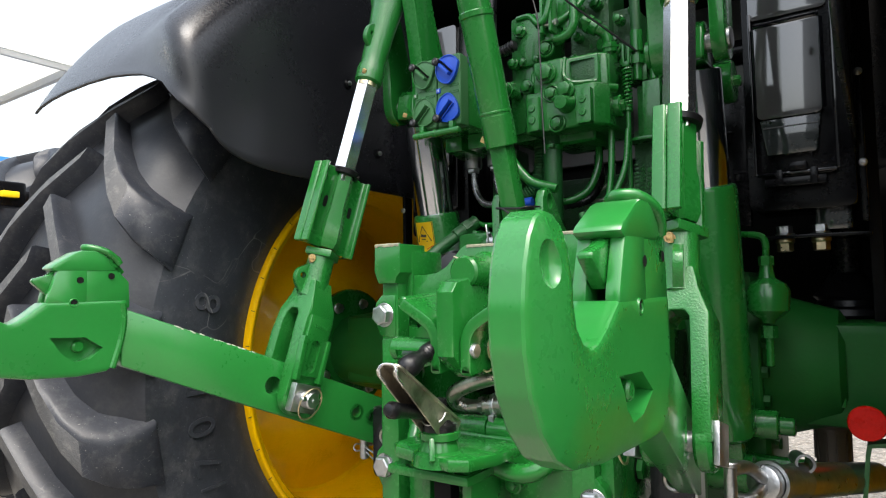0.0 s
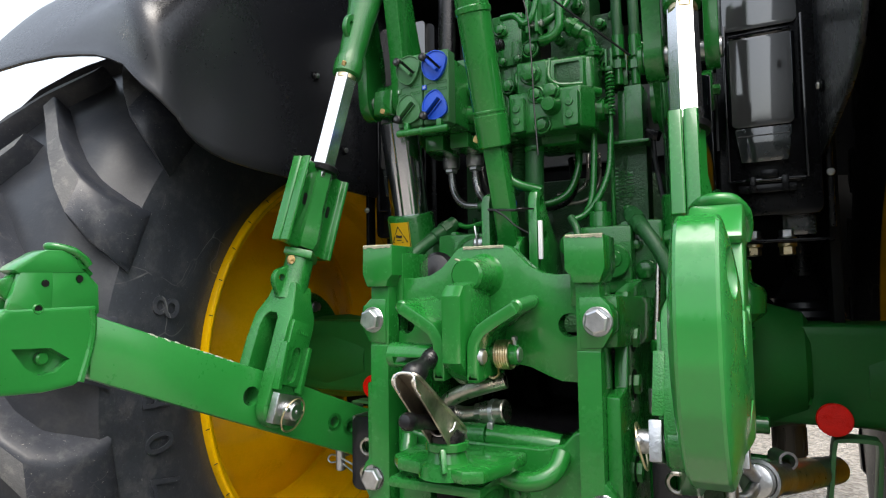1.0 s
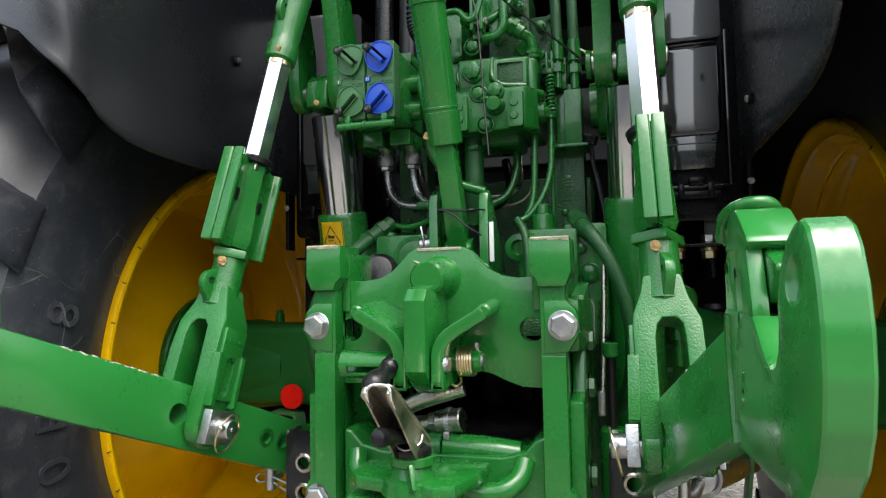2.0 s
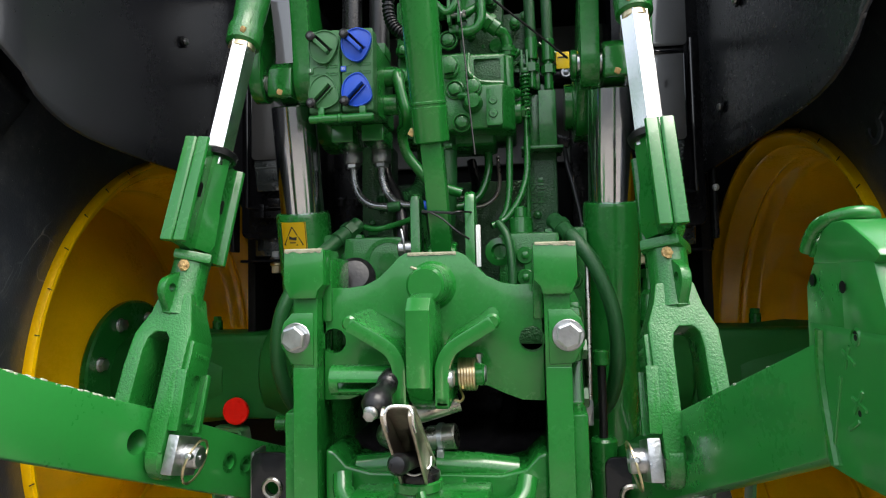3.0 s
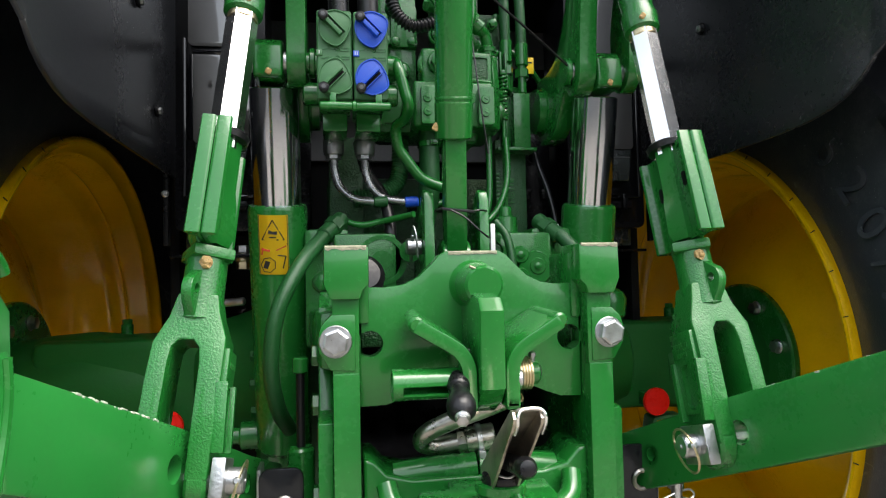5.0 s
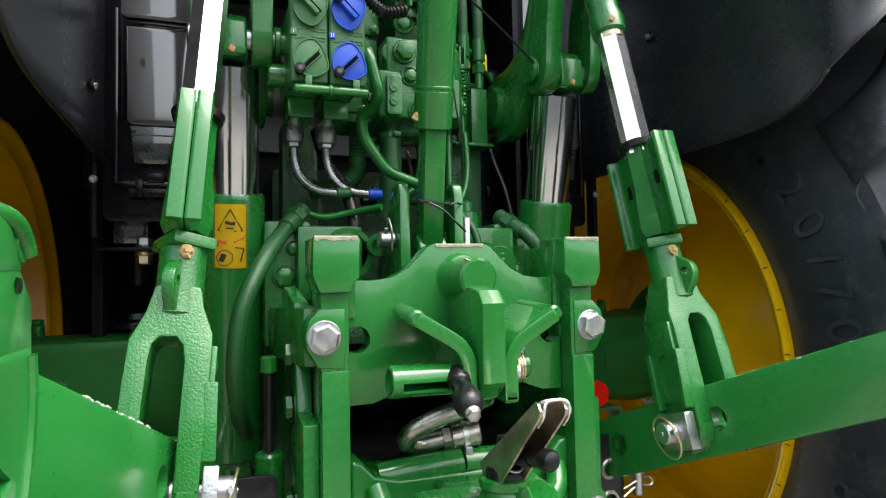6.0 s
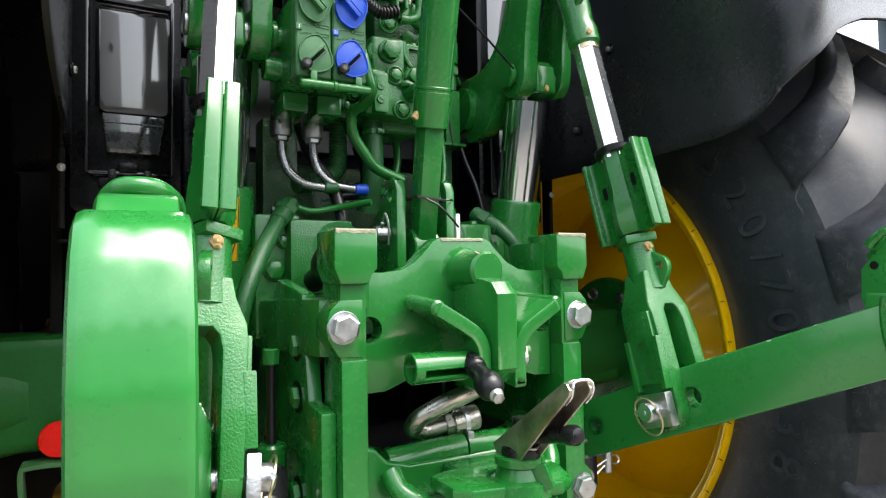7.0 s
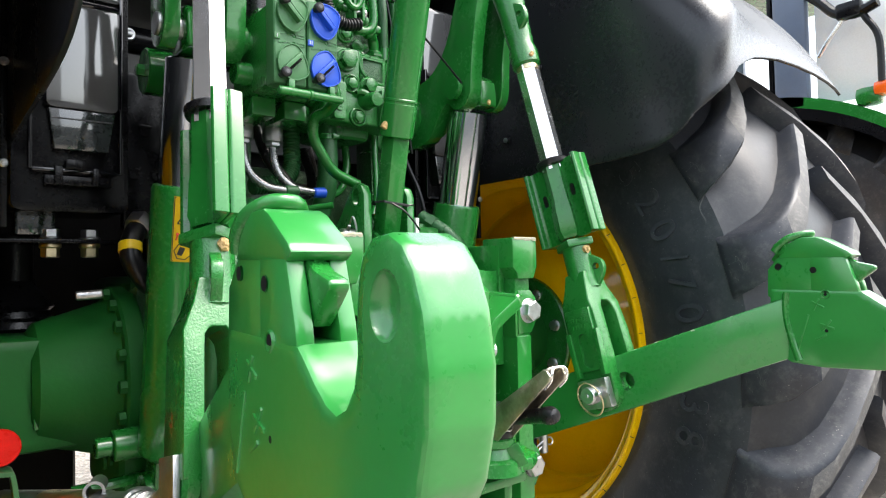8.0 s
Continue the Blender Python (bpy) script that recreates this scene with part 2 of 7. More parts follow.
def beam(p0, p1, w, d, bev=0.003, hint=(0, 0, 1), w1=None, d1=None):
    """A bar of rectangular section, w across and d along the hint's side, that may taper."""
    u, v, a = frame_of(V(p1) - V(p0), hint)
    bm = bmesh.new()
    rings = []
    for p, ww, dd in ((V(p0), w, d), (V(p1), w1 or w, d1 or d)):
        rings.append([bm.verts.new(p + u * sx * ww / 2 + v * sy * dd / 2) for sx, sy in ((-1, -1), (1, -1), (1, 1), (-1, 1))])
    for i in range(4):
        bm.faces.new((rings[0][i], rings[0][(i + 1) % 4], rings[1][(i + 1) % 4], rings[1][i]))
    bm.faces.new(rings[0][::-1])
    bm.faces.new(rings[1])
    bmesh.ops.recalc_face_normals(bm, faces=bm.faces[:])
    return bevel(bm, bev) if bev else bm


def lathe(p0, axis, profile, seg=32, hint=(0, 0, 1), turn=0.0, closed=True):
    """A turned shape: profile of (distance along the axis, radius)."""
    u, v, a = frame_of(axis, hint)
    bm = bmesh.new()
    rings = []
    for h, r in profile:
        rings.append([bm.verts.new(V(p0) + a * h + (u * math.cos(k) + v * math.sin(k)) * max(r, 1e-5))
                      for k in [turn + 2 * math.pi * i / seg for i in range(seg)]])
    for q, w in zip(rings, rings[1:]):
        for i in range(seg):
            bm.faces.new((q[i], q[(i + 1) % seg], w[(i + 1) % seg], w[i]))
    if closed:
        bm.faces.new(rings[0][::-1])
        bm.faces.new(rings[-1])
    bmesh.ops.remove_doubles(bm, verts=bm.verts[:], dist=2e-5)
    bmesh.ops.recalc_face_normals(bm, faces=bm.faces[:])
    return bm


def cyl(p0, p1, r, r1=None, bev=0.002, seg=24):
    d = (V(p1) - V(p0)).length
    r1 = r if r1 is None else r1
    b = min(bev, d / 3, r / 2)
    return lathe(p0, V(p1) - V(p0), [(0, r - b), (b, r), (d - b, r1), (d, r1 - b)] if b else [(0, r), (d, r1)], seg)


def hexa(p0, p1, flats, bev=0.0015, turn=0.0):
    d = (V(p1) - V(p0)).length
    r = flats / math.sqrt(3)
    return lathe(p0, V(p1) - V(p0), [(0, r), (d - bev, r), (d, r - 2 * bev)], 6, turn=turn)


def spline(points, steps=6):
    """A smooth line through the points."""
    ps = [V(p) for p in points]
    ps = [2 * ps[0] - ps[1]] + ps + [2 * ps[-1] - ps[-2]]
    out = []
    for i in range(1, len(ps) - 2):
        a, b, c, d = ps[i - 1:i + 3]
        for k in range(steps):
            t = k / steps
            out.append(0.5 * ((2 * b) + (c - a) * t + (2 * a - 5 * b + 4 * c - d) * t * t + (3 * b - a - 3 * c + d) * t ** 3))
    out.append(ps[-2])
    return out


def sweep(points, section, closed_section=True, up=(0, 0, 1)):
    """A section (list of u, v) carried along a line."""
    bm = bmesh.new()
    rings = []
    u_last = None
    for i, p in enumerate(points):
        a = (points[min(i + 1, len(points) - 1)] - points[max(i - 1, 0)]).normalized()
        if u_last is None:
            u, v, _ = frame_of(a, up)
        else:
            u = (u_last - a * u_last.dot(a)).normalized()
            v = a.cross(u)
        u_last = u
        rings.append([bm.verts.new(p + u * x + v * y) for x, y in section])
    n = len(section)
    for q, w in zip(rings, rings[1:]):
        for i in range(n):
            bm.faces.new((q[i], q[(i + 1) % n], w[(i + 1) % n], w[i]))
    bm.faces.new(rings[0][::-1])
    bm.faces.new(rings[-1])
    bmesh.ops.recalc_face_normals(bm, faces=bm.faces[:])
    return bm


def circle(r, n=12):
    return [(r * math.cos(2 * math.pi * i / n), r * math.sin(2 * math.pi * i / n)) for i in range(n)]


def tube(points, r, seg=12, steps=6):
    return sweep(spline(points, steps), circle(r, seg))


def strip(points, w, th, bev=0.002, up=(0, 0, 1), steps=6):
    """A bent flat bar, w along the up side and th thick."""
    return bevel(sweep(spline(points, steps), [(-th / 2, -w / 2), (th / 2, -w / 2), (th / 2, w / 2), (-th / 2, w / 2)], up=up), bev, 2, 40)


def plate(outline, holes, origin, u, v, thick, bev=0.003):
    """A plate cut to an outline with round or cut holes; it is thick along u x v, from the origin's plane on."""
    u, v = V(u), V(v)
    w = u.cross(v).normalized()
    o = V(origin)
    bm = bmesh.new()
    edges = []
    for loop in [outline] + holes:
        vs = [bm.verts.new(o + u * x + v * y) for x, y in loop]
        edges += [bm.edges.new((vs[i], vs[(i + 1) % len(vs)])) for i in range(len(vs))]
    bmesh.ops.triangle_fill(bm, use_beauty=True, use_dissolve=False, edges=edges, normal=w)
    faces = bm.faces[:]
    ext = bmesh.ops.extrude_face_region(bm, geom=faces)
    bmesh.ops.translate(bm, vec=w * thick, verts=[g for g in ext["geom"] if isinstance(g, bmesh.types.BMVert)])
    bmesh.ops.recalc_face_normals(bm, faces=bm.faces[:])
    if not bev:
        return bm
    # round the outer edges of both faces
    edge_places = {tuple(round(c, 5) for c in o + u * x + v * y + w * k) for x, y in outline for k in (0, thick)}
    es = [e for e in bm.edges if len(e.link_faces) == 2 and e.calc_face_angle(0) > radians(50) and all(tuple(round(c, 5) for c in q.co) in edge_places for q in e.verts)]
    bmesh.ops.bevel(bm, geom=es, offset=bev, segments=3 if bev > 0.005 else 2, profile=0.5, affect="EDGES", clamp_overlap=True)
    return bm


def carve(bm, *cutters):
    """Cuts closed shapes out of a closed shape."""
    obs = []
    for b in (bm, *cutters):
        bmesh.ops.recalc_face_normals(b, faces=b.faces[:])
        me = bpy.data.meshes.new("tmp")
        b.to_mesh(me)
        b.free()
        obs.append(new("tmp", me))
    for cutter in obs[1:]:
        mod = obs[0].modifiers.new("cut", "BOOLEAN")
        mod.operation, mod.solver, mod.object = "DIFFERENCE", "EXACT", cutter
    bpy.context.view_layer.update()
    me = bpy.data.meshes.new_from_object(obs[0].evaluated_get(bpy.context.evaluated_depsgraph_get()))
    out = bmesh.new()
    out.from_mesh(me)
    bpy.data.meshes.remove(me)
    for ob in obs:
        old = ob.data
        bpy.data.objects.remove(ob)
        bpy.data.meshes.remove(old)
    return out


def scoop(c, ax, radii, n=20):
    """A ball stretched along three square directions, to be cut out of a face."""
    bm = bmesh.new()
    bmesh.ops.create_uvsphere(bm, u_segments=n, v_segments=n // 2, radius=1)
    m = Matrix([V(a).normalized() * r for a, r in zip(ax, radii)]).transposed().to_4x4()
    bmesh.ops.transform(bm, matrix=Matrix.Translation(c) @ m, verts=bm.verts[:])
    return bm


def ring2(c, r, n=16, ry=None):
    return [(c[0] + r * math.cos(2 * math.pi * i / n), c[1] + (ry or r) * math.sin(2 * math.pi * i / n)) for i in range(n)]


def smooth2(points, steps=4):
    """A closed rounded outline through the points."""
    n = len(points)
    out = []
    for i in range(n):
        a, b, c, d = (V((*points[(i + k) % n], 0)) for k in (-1, 0, 1, 2))
        for k in range(steps):
            t = k / steps
            q = 0.5 * ((2 * b) + (c - a) * t + (2 * a - 5 * b + 4 * c - d) * t * t + (3 * b - a - 3 * c + d) * t ** 3)
            out.append((q.x, q.y))
    return out


def rounded(x0, y0, x1, y1, r, n=4):
    out = []
    for cx, cy, a0 in ((x1 - r, y1 - r, 0), (x0 + r, y1 - r, 90), (x0 + r, y0 + r, 180), (x1 - r, y0 + r, 270)):
        for i in range(n + 1):
            a = radians(a0 + 90 * i / n)
            out.append((cx + r * math.cos(a), cy + r * math.sin(a)))
    return out


def coil(p0, p1, r, wire, turns, n=14, seg=6):
    u, v, a = frame_of(V(p1) - V(p0))
    d = (V(p1) - V(p0)).length
    pts = [V(p0) + a * d * i / (turns * n) + (u * math.cos(2 * math.pi * i / n) + v * math.sin(2 * math.pi * i / n)) * r for i in range(turns * n + 1)]
    return sweep(pts, circle(wire, seg))


def bolt_parts(parent, p, axis, flats=0.03, head=0.016, washer=0.021, mat="zinc", turn=0.2):
    a = V(axis).normalized()
    p = V(p)
    b = part("bolt", hexa(p + a * 0.004, p + a * (0.004 + head), flats, turn=turn), mat, parent, angle=10)
    part("washer", cyl(p, p + a * 0.005, washer), mat, b)
    return b


def chips(p0, p1, seed, n=30, drop=0.0045, deep=0.008):
    """Bare metal along a front edge, with a ragged outline."""
    rr = random.Random(seed)
    bm = bmesh.new()
    rows_ = []
    a = b = 0.5
    for k in range(n + 1):
        p = V(p0).lerp(V(p1), k / n)
        a = min(1, max(0.12, a + rr.uniform(-0.45, 0.45)))
        b = min(1, max(0.15, b + rr.uniform(-0.45, 0.45)))
        rows_.append([bm.verts.new(p + V((0, y, z))) for y, z in ((-0.0012, -0.002 - drop * a), (-0.0012, 0.0), (0.0008, 0.0018), (0.003 + deep * b, 0.0018), (0.003 + deep * b, -0.003), (0.003, -0.003))])
    for q_, w_ in zip(rows_, rows_[1:]):
        for i in range(6):
            bm.faces.new((q_[i], w_[i], w_[(i + 1) % 6], q_[(i + 1) % 6]))
    bm.faces.new(rows_[0])
    bm.faces.new(rows_[-1])
    bmesh.ops.recalc_face_normals(bm, faces=bm.faces[:])
    return bm

# ---- ground ----
GROUND = 0.075
bm = bmesh.new()
bmesh.ops.create_grid(bm, x_segments=40, y_segments=40, size=60, matrix=Matrix.Translation((0, 0, GROUND)))
structure("ground", bm, ground_material(), "pale trodden gravel ground of a yard", "ground")

# ---- rear wheels ----
AX_Y, AX_Z, WHEEL_X = 0.62, 0.957, 0.905


def wheel(x, y, z, side, label, group, lugs=23, inner=True, phase=0.0, text=None, big=1.0):
    """A tractor wheel. side: -1 where its inner face looks to +x; big: its size against the rear wheels."""
    base = thing("tractor_tyre", label, "tyre", (x, y, z), group)
    half = [(0.222, 0.494), (0.232, 0.520), (0.252, 0.565), (0.270, 0.630), (0.278, 0.700), (0.279, 0.745), (0.274, 0.770), (0.246, 0.795), (0.218, 0.830), (0.175, 0.852), (0.095, 0.865)]
    prof = [(-a * big, b * big) for a, b in half] + [(0, 0.867 * big)] + [(a * big, b * big) for a, b in half[::-1]]
    c = (x, y, z)
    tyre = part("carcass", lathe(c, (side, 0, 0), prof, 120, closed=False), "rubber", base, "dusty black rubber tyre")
    # the floor between the lugs, its rubber darkened for the shade there
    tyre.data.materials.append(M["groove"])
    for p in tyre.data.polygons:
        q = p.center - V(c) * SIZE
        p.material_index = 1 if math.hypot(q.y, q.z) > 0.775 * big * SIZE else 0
    # the rim: rolled lip, bead seat, hump, stepped well, and the dished disc that bulges towards the tractor
    rimp = [(-0.226, 0.5135), (-0.238, 0.5140), (-0.2445, 0.5110), (-0.2460, 0.5060), (-0.2440, 0.5010), (-0.2370, 0.4970), (-0.2290, 0.4900), (-0.2240, 0.4800), (-0.2150, 0.4745), (-0.1760, 0.4700),
            (-0.1700, 0.4655), (-0.1640, 0.4700), (-0.1560, 0.4690), (-0.1440, 0.4600), (-0.1300, 0.4480), (-0.1220, 0.4455), (-0.0700, 0.4445), (-0.0600, 0.4385), (0.0160, 0.4370), (0.0280, 0.4330), (0.0330, 0.4240),
            (0.0300, 0.4100), (0.0170, 0.3800), (-0.0080, 0.3300), (-0.0420, 0.2700), (-0.0700, 0.2200), (-0.0800, 0.1950), (-0.0800, 0.1000), (-0.0700, 0.1000), (-0.0650, 0.2200), (-0.0030, 0.3400), (0.0400, 0.4150),
            (0.0450, 0.4400), (0.1900, 0.4700), (0.2240, 0.4800), (0.2370, 0.4970), (0.2460, 0.5060), (0.2380, 0.5140), (0.2260, 0.5135)]
    rimp = [(a * big, b * big) for a, b in rimp]
    rim = part("rim", lathe(c, (side, 0, 0), rimp, 120, closed=False), "yellow", base, "glossy yellow steel rim")
    # lugs: bars that run from the middle of the tread to the shoulder, where they end flush with the sidewall
    rows = [(-0.015, 0.840, 0.908, 0.0, 0.023), (0.075, 0.832, 0.908, 5.0, 0.025), (0.15, 0.815, 0.905, 10.0, 0.029), (0.207, 0.785, 0.896, 14.0, 0.037),
            (0.244, 0.765, 0.880, 16.5, 0.046), (0.270, 0.758, 0.850, 18.0, 0.052), (0.2835, 0.755, 0.815, 18.7, 0.053), (0.2850, 0.755, 0.775, 18.8, 0.043)]
    rows = [(a * big, b * big, d * big, th, hw * big) for a, b, d, th, hw in rows]
    for sgn in (1, -1):
        bm = bmesh.new()
        rings = []
        for dx, rb, rt, th, hw in rows:
            ring = []
            for h, g in ((0, -1.16), (0.68, -0.95), (0.90, -0.88), (1.0, -0.70), (1.0, 0.70), (0.90, 0.88), (0.68, 0.95), (0, 1.16)):
                r = rb + (rt - rb) * h
                a = radians(th) + g * hw / r
                ring.append(bm.verts.new((-side * sgn * dx, -r * math.sin(a), r * math.cos(a))))
            rings.append(ring)
        for q, w in zip(rings, rings[1:]):
            for i in range(8):
                bm.faces.new((q[i], q[(i + 1) % 8], w[(i + 1) % 8], w[i]))
        bm.faces.new(rings[0][::-1])
        bm.faces.new(rings[-1])
        bmesh.ops.recalc_face_normals(bm, faces=bm.faces[:])
        me = as_mesh("lug", bm, "lug", 62)
        me.materials.append(M["lug_top"])
        for p in me.polygons:
            # the worn tread face is the fourth strip of each length, as far as the shoulder
            p.material_index = 1 if p.index % 8 == 3 and p.index < 32 else 0
        for i in range(lugs):
            ob = new("lug", me)
            ob.parent = tyre
            ob.matrix_parent_inverse = total_base(tyre).inverted()
            ob.matrix_basis = pose(x * SIZE, y * SIZE, z * SIZE, 360 / lugs * (i + (0.5 if sgn < 0 else 0)) + phase, 0, 0)
    if text:
        # the raised size on the sidewall, letters with their tops outwards
        for ch, e in zip("520/70R38", text):
            curve = bpy.data.curves.new("raised_letter", "FONT")
            curve.body, curve.size, curve.extrude, curve.align_x = ch, 0.086, 0.0014, "CENTER"
            tmp = new("raised_letter", curve)
            me = bpy.data.meshes.new_from_object(tmp.evaluated_get(bpy.context.evaluated_depsgraph_get()))
            bpy.data.objects.remove(tmp)
            e = radians(e)
            up = V((0, -math.cos(e), math.sin(e)))
            nor = V((-side, 0, 0))
            right = up.cross(nor)
            m = Matrix((right, up, nor)).transposed().to_4x4()
            m.translation = (V((x - side * 0.2770, y, z)) + up * 0.626) * SIZE
            me.transform(m)
            me.materials.append(M["rubber"])
            ob = new("raised_letter", me)
            ob.parent = tyre
            ob.matrix_parent_inverse = total_base(tyre).inverted()
    # hub
    if inner:
        hub = part("hub", lathe((x, y, z), (side, 0, 0), [(-0.098, 0.0), (-0.098, 0.176), (-0.094, 0.181), (-0.084, 0.182), (-0.078, 0.178), (-0.070, 0.12)], 64), "green", base, "dark green axle flange")
        for i in range(8):
            a = radians(28 + 45 * i)
            p = V((x - side * 0.098, y + 0.141 * math.cos(a), z + 0.141 * math.sin(a)))
            bolt = part("hub_bolt", merge(cyl(p, p - V((side * 0.004, 0, 0)), 0.0165), hexa(p - V((side * 0.003, 0, 0)), p - V((side * 0.015, 0, 0)), 0.024)), "zinc", hub)
        # short dark ticks on the lip, where the tyre's bead is checked
        for i in range(40):
            a = radians(9 * i + 3)
            d = V((0, math.cos(a), math.sin(a)))
            part("lip_mark", beam(V((x - side * 0.2455, y, z)) + d * 0.5085, V((x - side * 0.243, y, z)) + d * 0.5165, 0.0016, 0.0016, 0), "ink", rim)
    return base


for s, w, ph, tx in ((-1, "beside the coupler block", 2.85, (-39, -32, -25.5, -20, -15.5, -8.6, -1, 6.8, 13.7)), (1, "on the same axle", 9.35, (38.5, 31.6, 25.3, 19.6, 15, 9.3, 1, -7.2, -13.2))):
    wheel(s * WHEEL_X - 0.011, AX_Y, AX_Z, s, "large dusty tractor tyre on yellow rim, " + w, "rear wheels", 23, True, ph, tx)

# ---- fenders ----


def fender(s):
    base = thing("fender", "matt black plastic fender curving over a rear tyre", "fender", (s * 0.49, 0.4, 1.4), "rear fenders")
    across = [(0.490, 0.0), (0.490, 0.08), (0.490, 0.18), (0.490, 0.3), (0.490, 0.45), (0.490, 0.62), (0.490, 0.78), (0.490, 0.9), (0.492, 1.0), (0.500, 1.03), (0.515, 1.055), (0.535, 1.075), (0.565, 1.092), (0.61, 1.104), (0.66, 1.110), (0.72, 1.114), (0.80, 1.118), (0.90, 1.120), (1.00, 1.119), (1.07, 1.116), (1.12, 1.110), (1.15, 1.100)]
    edge = [(0.49, 31), (0.52, 31.8), (0.57, 34), (0.67, 36.2), (0.75, 37.2), (0.83, 37.8), (0.97, 38), (1.07, 37.6), (1.12, 37.2), (1.15, 36.8)]
    xs, es = zip(*edge)
    FY, FZ = 0.68, 0.958    # the middle of the fender's round
    es_q = (0.0, 0.02, 0.045, 0.075, 0.115, 0.17, 0.25, 0.5, 1.0)
    es_y = (-0.1175, -0.098, -0.072, -0.040, 0.0, 0.06, 0.15, 0.5, 1.35)
    es_z = (1.436, 1.416, 1.400, 1.389, 1.382, 1.378, 1.376, 1.374, 1.374)
    bm = bmesh.new()
    n = 64
    grid = []
    for x, f in across:
        line = []
        start = float(np.interp(x, xs, es))
        for k in range(n + 1):
            a = radians(start + (150 - start) * (k / n) ** 1.25)
            climb = min(1.0, (math.degrees(a) - start) / 6)
            climb = 0.068 * climb * climb * (3 - 2 * climb)
            if x < 0.4915:
                # the wall: from its rounded lower edge up to the bend, which climbs away from the wheel
                q = (k / n) ** 1.25
                ly, lz = float(np.interp(q, es_q, es_y)), float(np.interp(q, es_q, es_z))
                g = min(1.0, f / 0.9)
                line.append(bm.verts.new((s * x, ly + (FY - (0.93 + climb) * math.cos(a) - ly) * g, lz + (FZ + (0.93 + climb) * math.sin(a) - lz) * g)))
                continue
            else:
                r = 0.93 + (f - 0.93) * 0.58
                r += max(0.055 * min(1, max(0, (x - 0.53) / 0.25)) * min(1, max(0, (math.degrees(a) - 37) / 16)), climb * (1 - min(1, max(0, (x - 0.56) / 0.3))))
            line.append(bm.verts.new((s * x, FY - r * math.cos(a), FZ + r * math.sin(a))))
        grid.append(line)
    for g, h in zip(grid, grid[1:]):
        for k in range(n):
            bm.faces.new((g[k], g[k + 1], h[k + 1], h[k]))
    bmesh.ops.recalc_face_normals(bm, faces=bm.faces[:])
    bmesh.ops.solidify(bm, geom=bm.faces[:], thickness=0.006)
    bevel(bm, 0.0015, 1, 60)
    shell = part("shell", bm, "fender", base, angle=50)
    for y, z in ((0.248, 1.617), (0.355, 1.469)):
        p = V((s * 0.489, y, z))
        sc = part("screw", cyl(p, p - V((s * 0.006, 0, 0)), 0.011), "plastic", shell)
        part("screw_head", hexa(p - V((s * 0.006, 0, 0)), p - V((s * 0.011, 0, 0)), 0.011), "zinc", sc)
    return base


fender(-1)
fender(1)

# ---- rear axle and transmission ----
axle = thing("rear_axle", "dark green cast rear axle housing with bolted flanges", "axle", (0, AX_Y, 0.8))
for s in (-1, 1):
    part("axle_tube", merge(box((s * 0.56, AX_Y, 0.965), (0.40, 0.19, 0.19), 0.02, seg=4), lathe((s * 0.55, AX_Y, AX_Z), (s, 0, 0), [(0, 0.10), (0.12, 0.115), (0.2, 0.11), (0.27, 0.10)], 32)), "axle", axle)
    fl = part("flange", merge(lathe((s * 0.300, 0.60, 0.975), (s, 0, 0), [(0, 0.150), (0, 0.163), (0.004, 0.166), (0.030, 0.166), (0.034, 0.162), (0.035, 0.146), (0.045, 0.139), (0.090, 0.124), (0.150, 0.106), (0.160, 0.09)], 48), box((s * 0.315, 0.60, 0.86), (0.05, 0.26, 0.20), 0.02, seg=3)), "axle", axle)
    part("seam", beam((s * 0.375, 0.578, 1.055), (s * 0.470, 0.5835, 0.985), 0.003, 0.003, 0.0008), "cast", axle)
    part("link_pin", merge(cyl((s * 0.36, 0.43, 0.885), (s * 0.30, 0.43, 0.885), 0.026), cyl((s * 0.385, 0.43, 0.885), (s * 0.36, 0.43, 0.885), 0.016)), "green", axle)
    part("lower_line", tube([(s * 0.30, 0.47, 0.815), (s * 0.36, 0.46, 0.815), (s * 0.41, 0.47, 0.812)], 0.010, 10), "green", axle)
    for k in range(9):
        t = radians(100 + 20 * k)
        p = V((s * 0.334, 0.60 + 0.154 * math.cos(t), 0.975 + 0.154 * math.sin(t)))
        part("flange_bolt", hexa(p, p + V((s * 0.012, 0, 0)), 0.02), "axle", fl)
    part("rib", box((s * 0.415, 0.56, 0.925), (0.085, 0.09, 0.030), 0.004), "green", axle)
    rx = 0.488 if s > 0 else -0.505
    ry = 0.472 if s > 0 else 0.500
    part("reflector_arm", beam((rx, 0.58, 0.895), (rx, ry - 0.002, 0.895), 0.024, 0.03, 0.003), "green", axle)
    part("reflector", lathe((rx, ry, 0.895), (0, -1, 0), [(0, 0.0295), (0.005, 0.0295), (0.008, 0.0275), (0.009, 0.0)], 36), "red", axle, "round red reflector")
    part("plug", merge(cyl((s * 0.62, 0.64, 1.06), (s * 0.62, 0.64, 1.085), 0.012), hexa((s * 0.62, 0.64, 1.08), (s * 0.62, 0.64, 1.095), 0.018)), "green", axle)

body = thing("transmission_housing", "dark green cast transmission housing, bolted and ribbed", "transmission", (0, 0.6, 0.5))
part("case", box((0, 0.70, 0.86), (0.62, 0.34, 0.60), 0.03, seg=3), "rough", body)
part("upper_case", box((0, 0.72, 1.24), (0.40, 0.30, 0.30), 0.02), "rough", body)

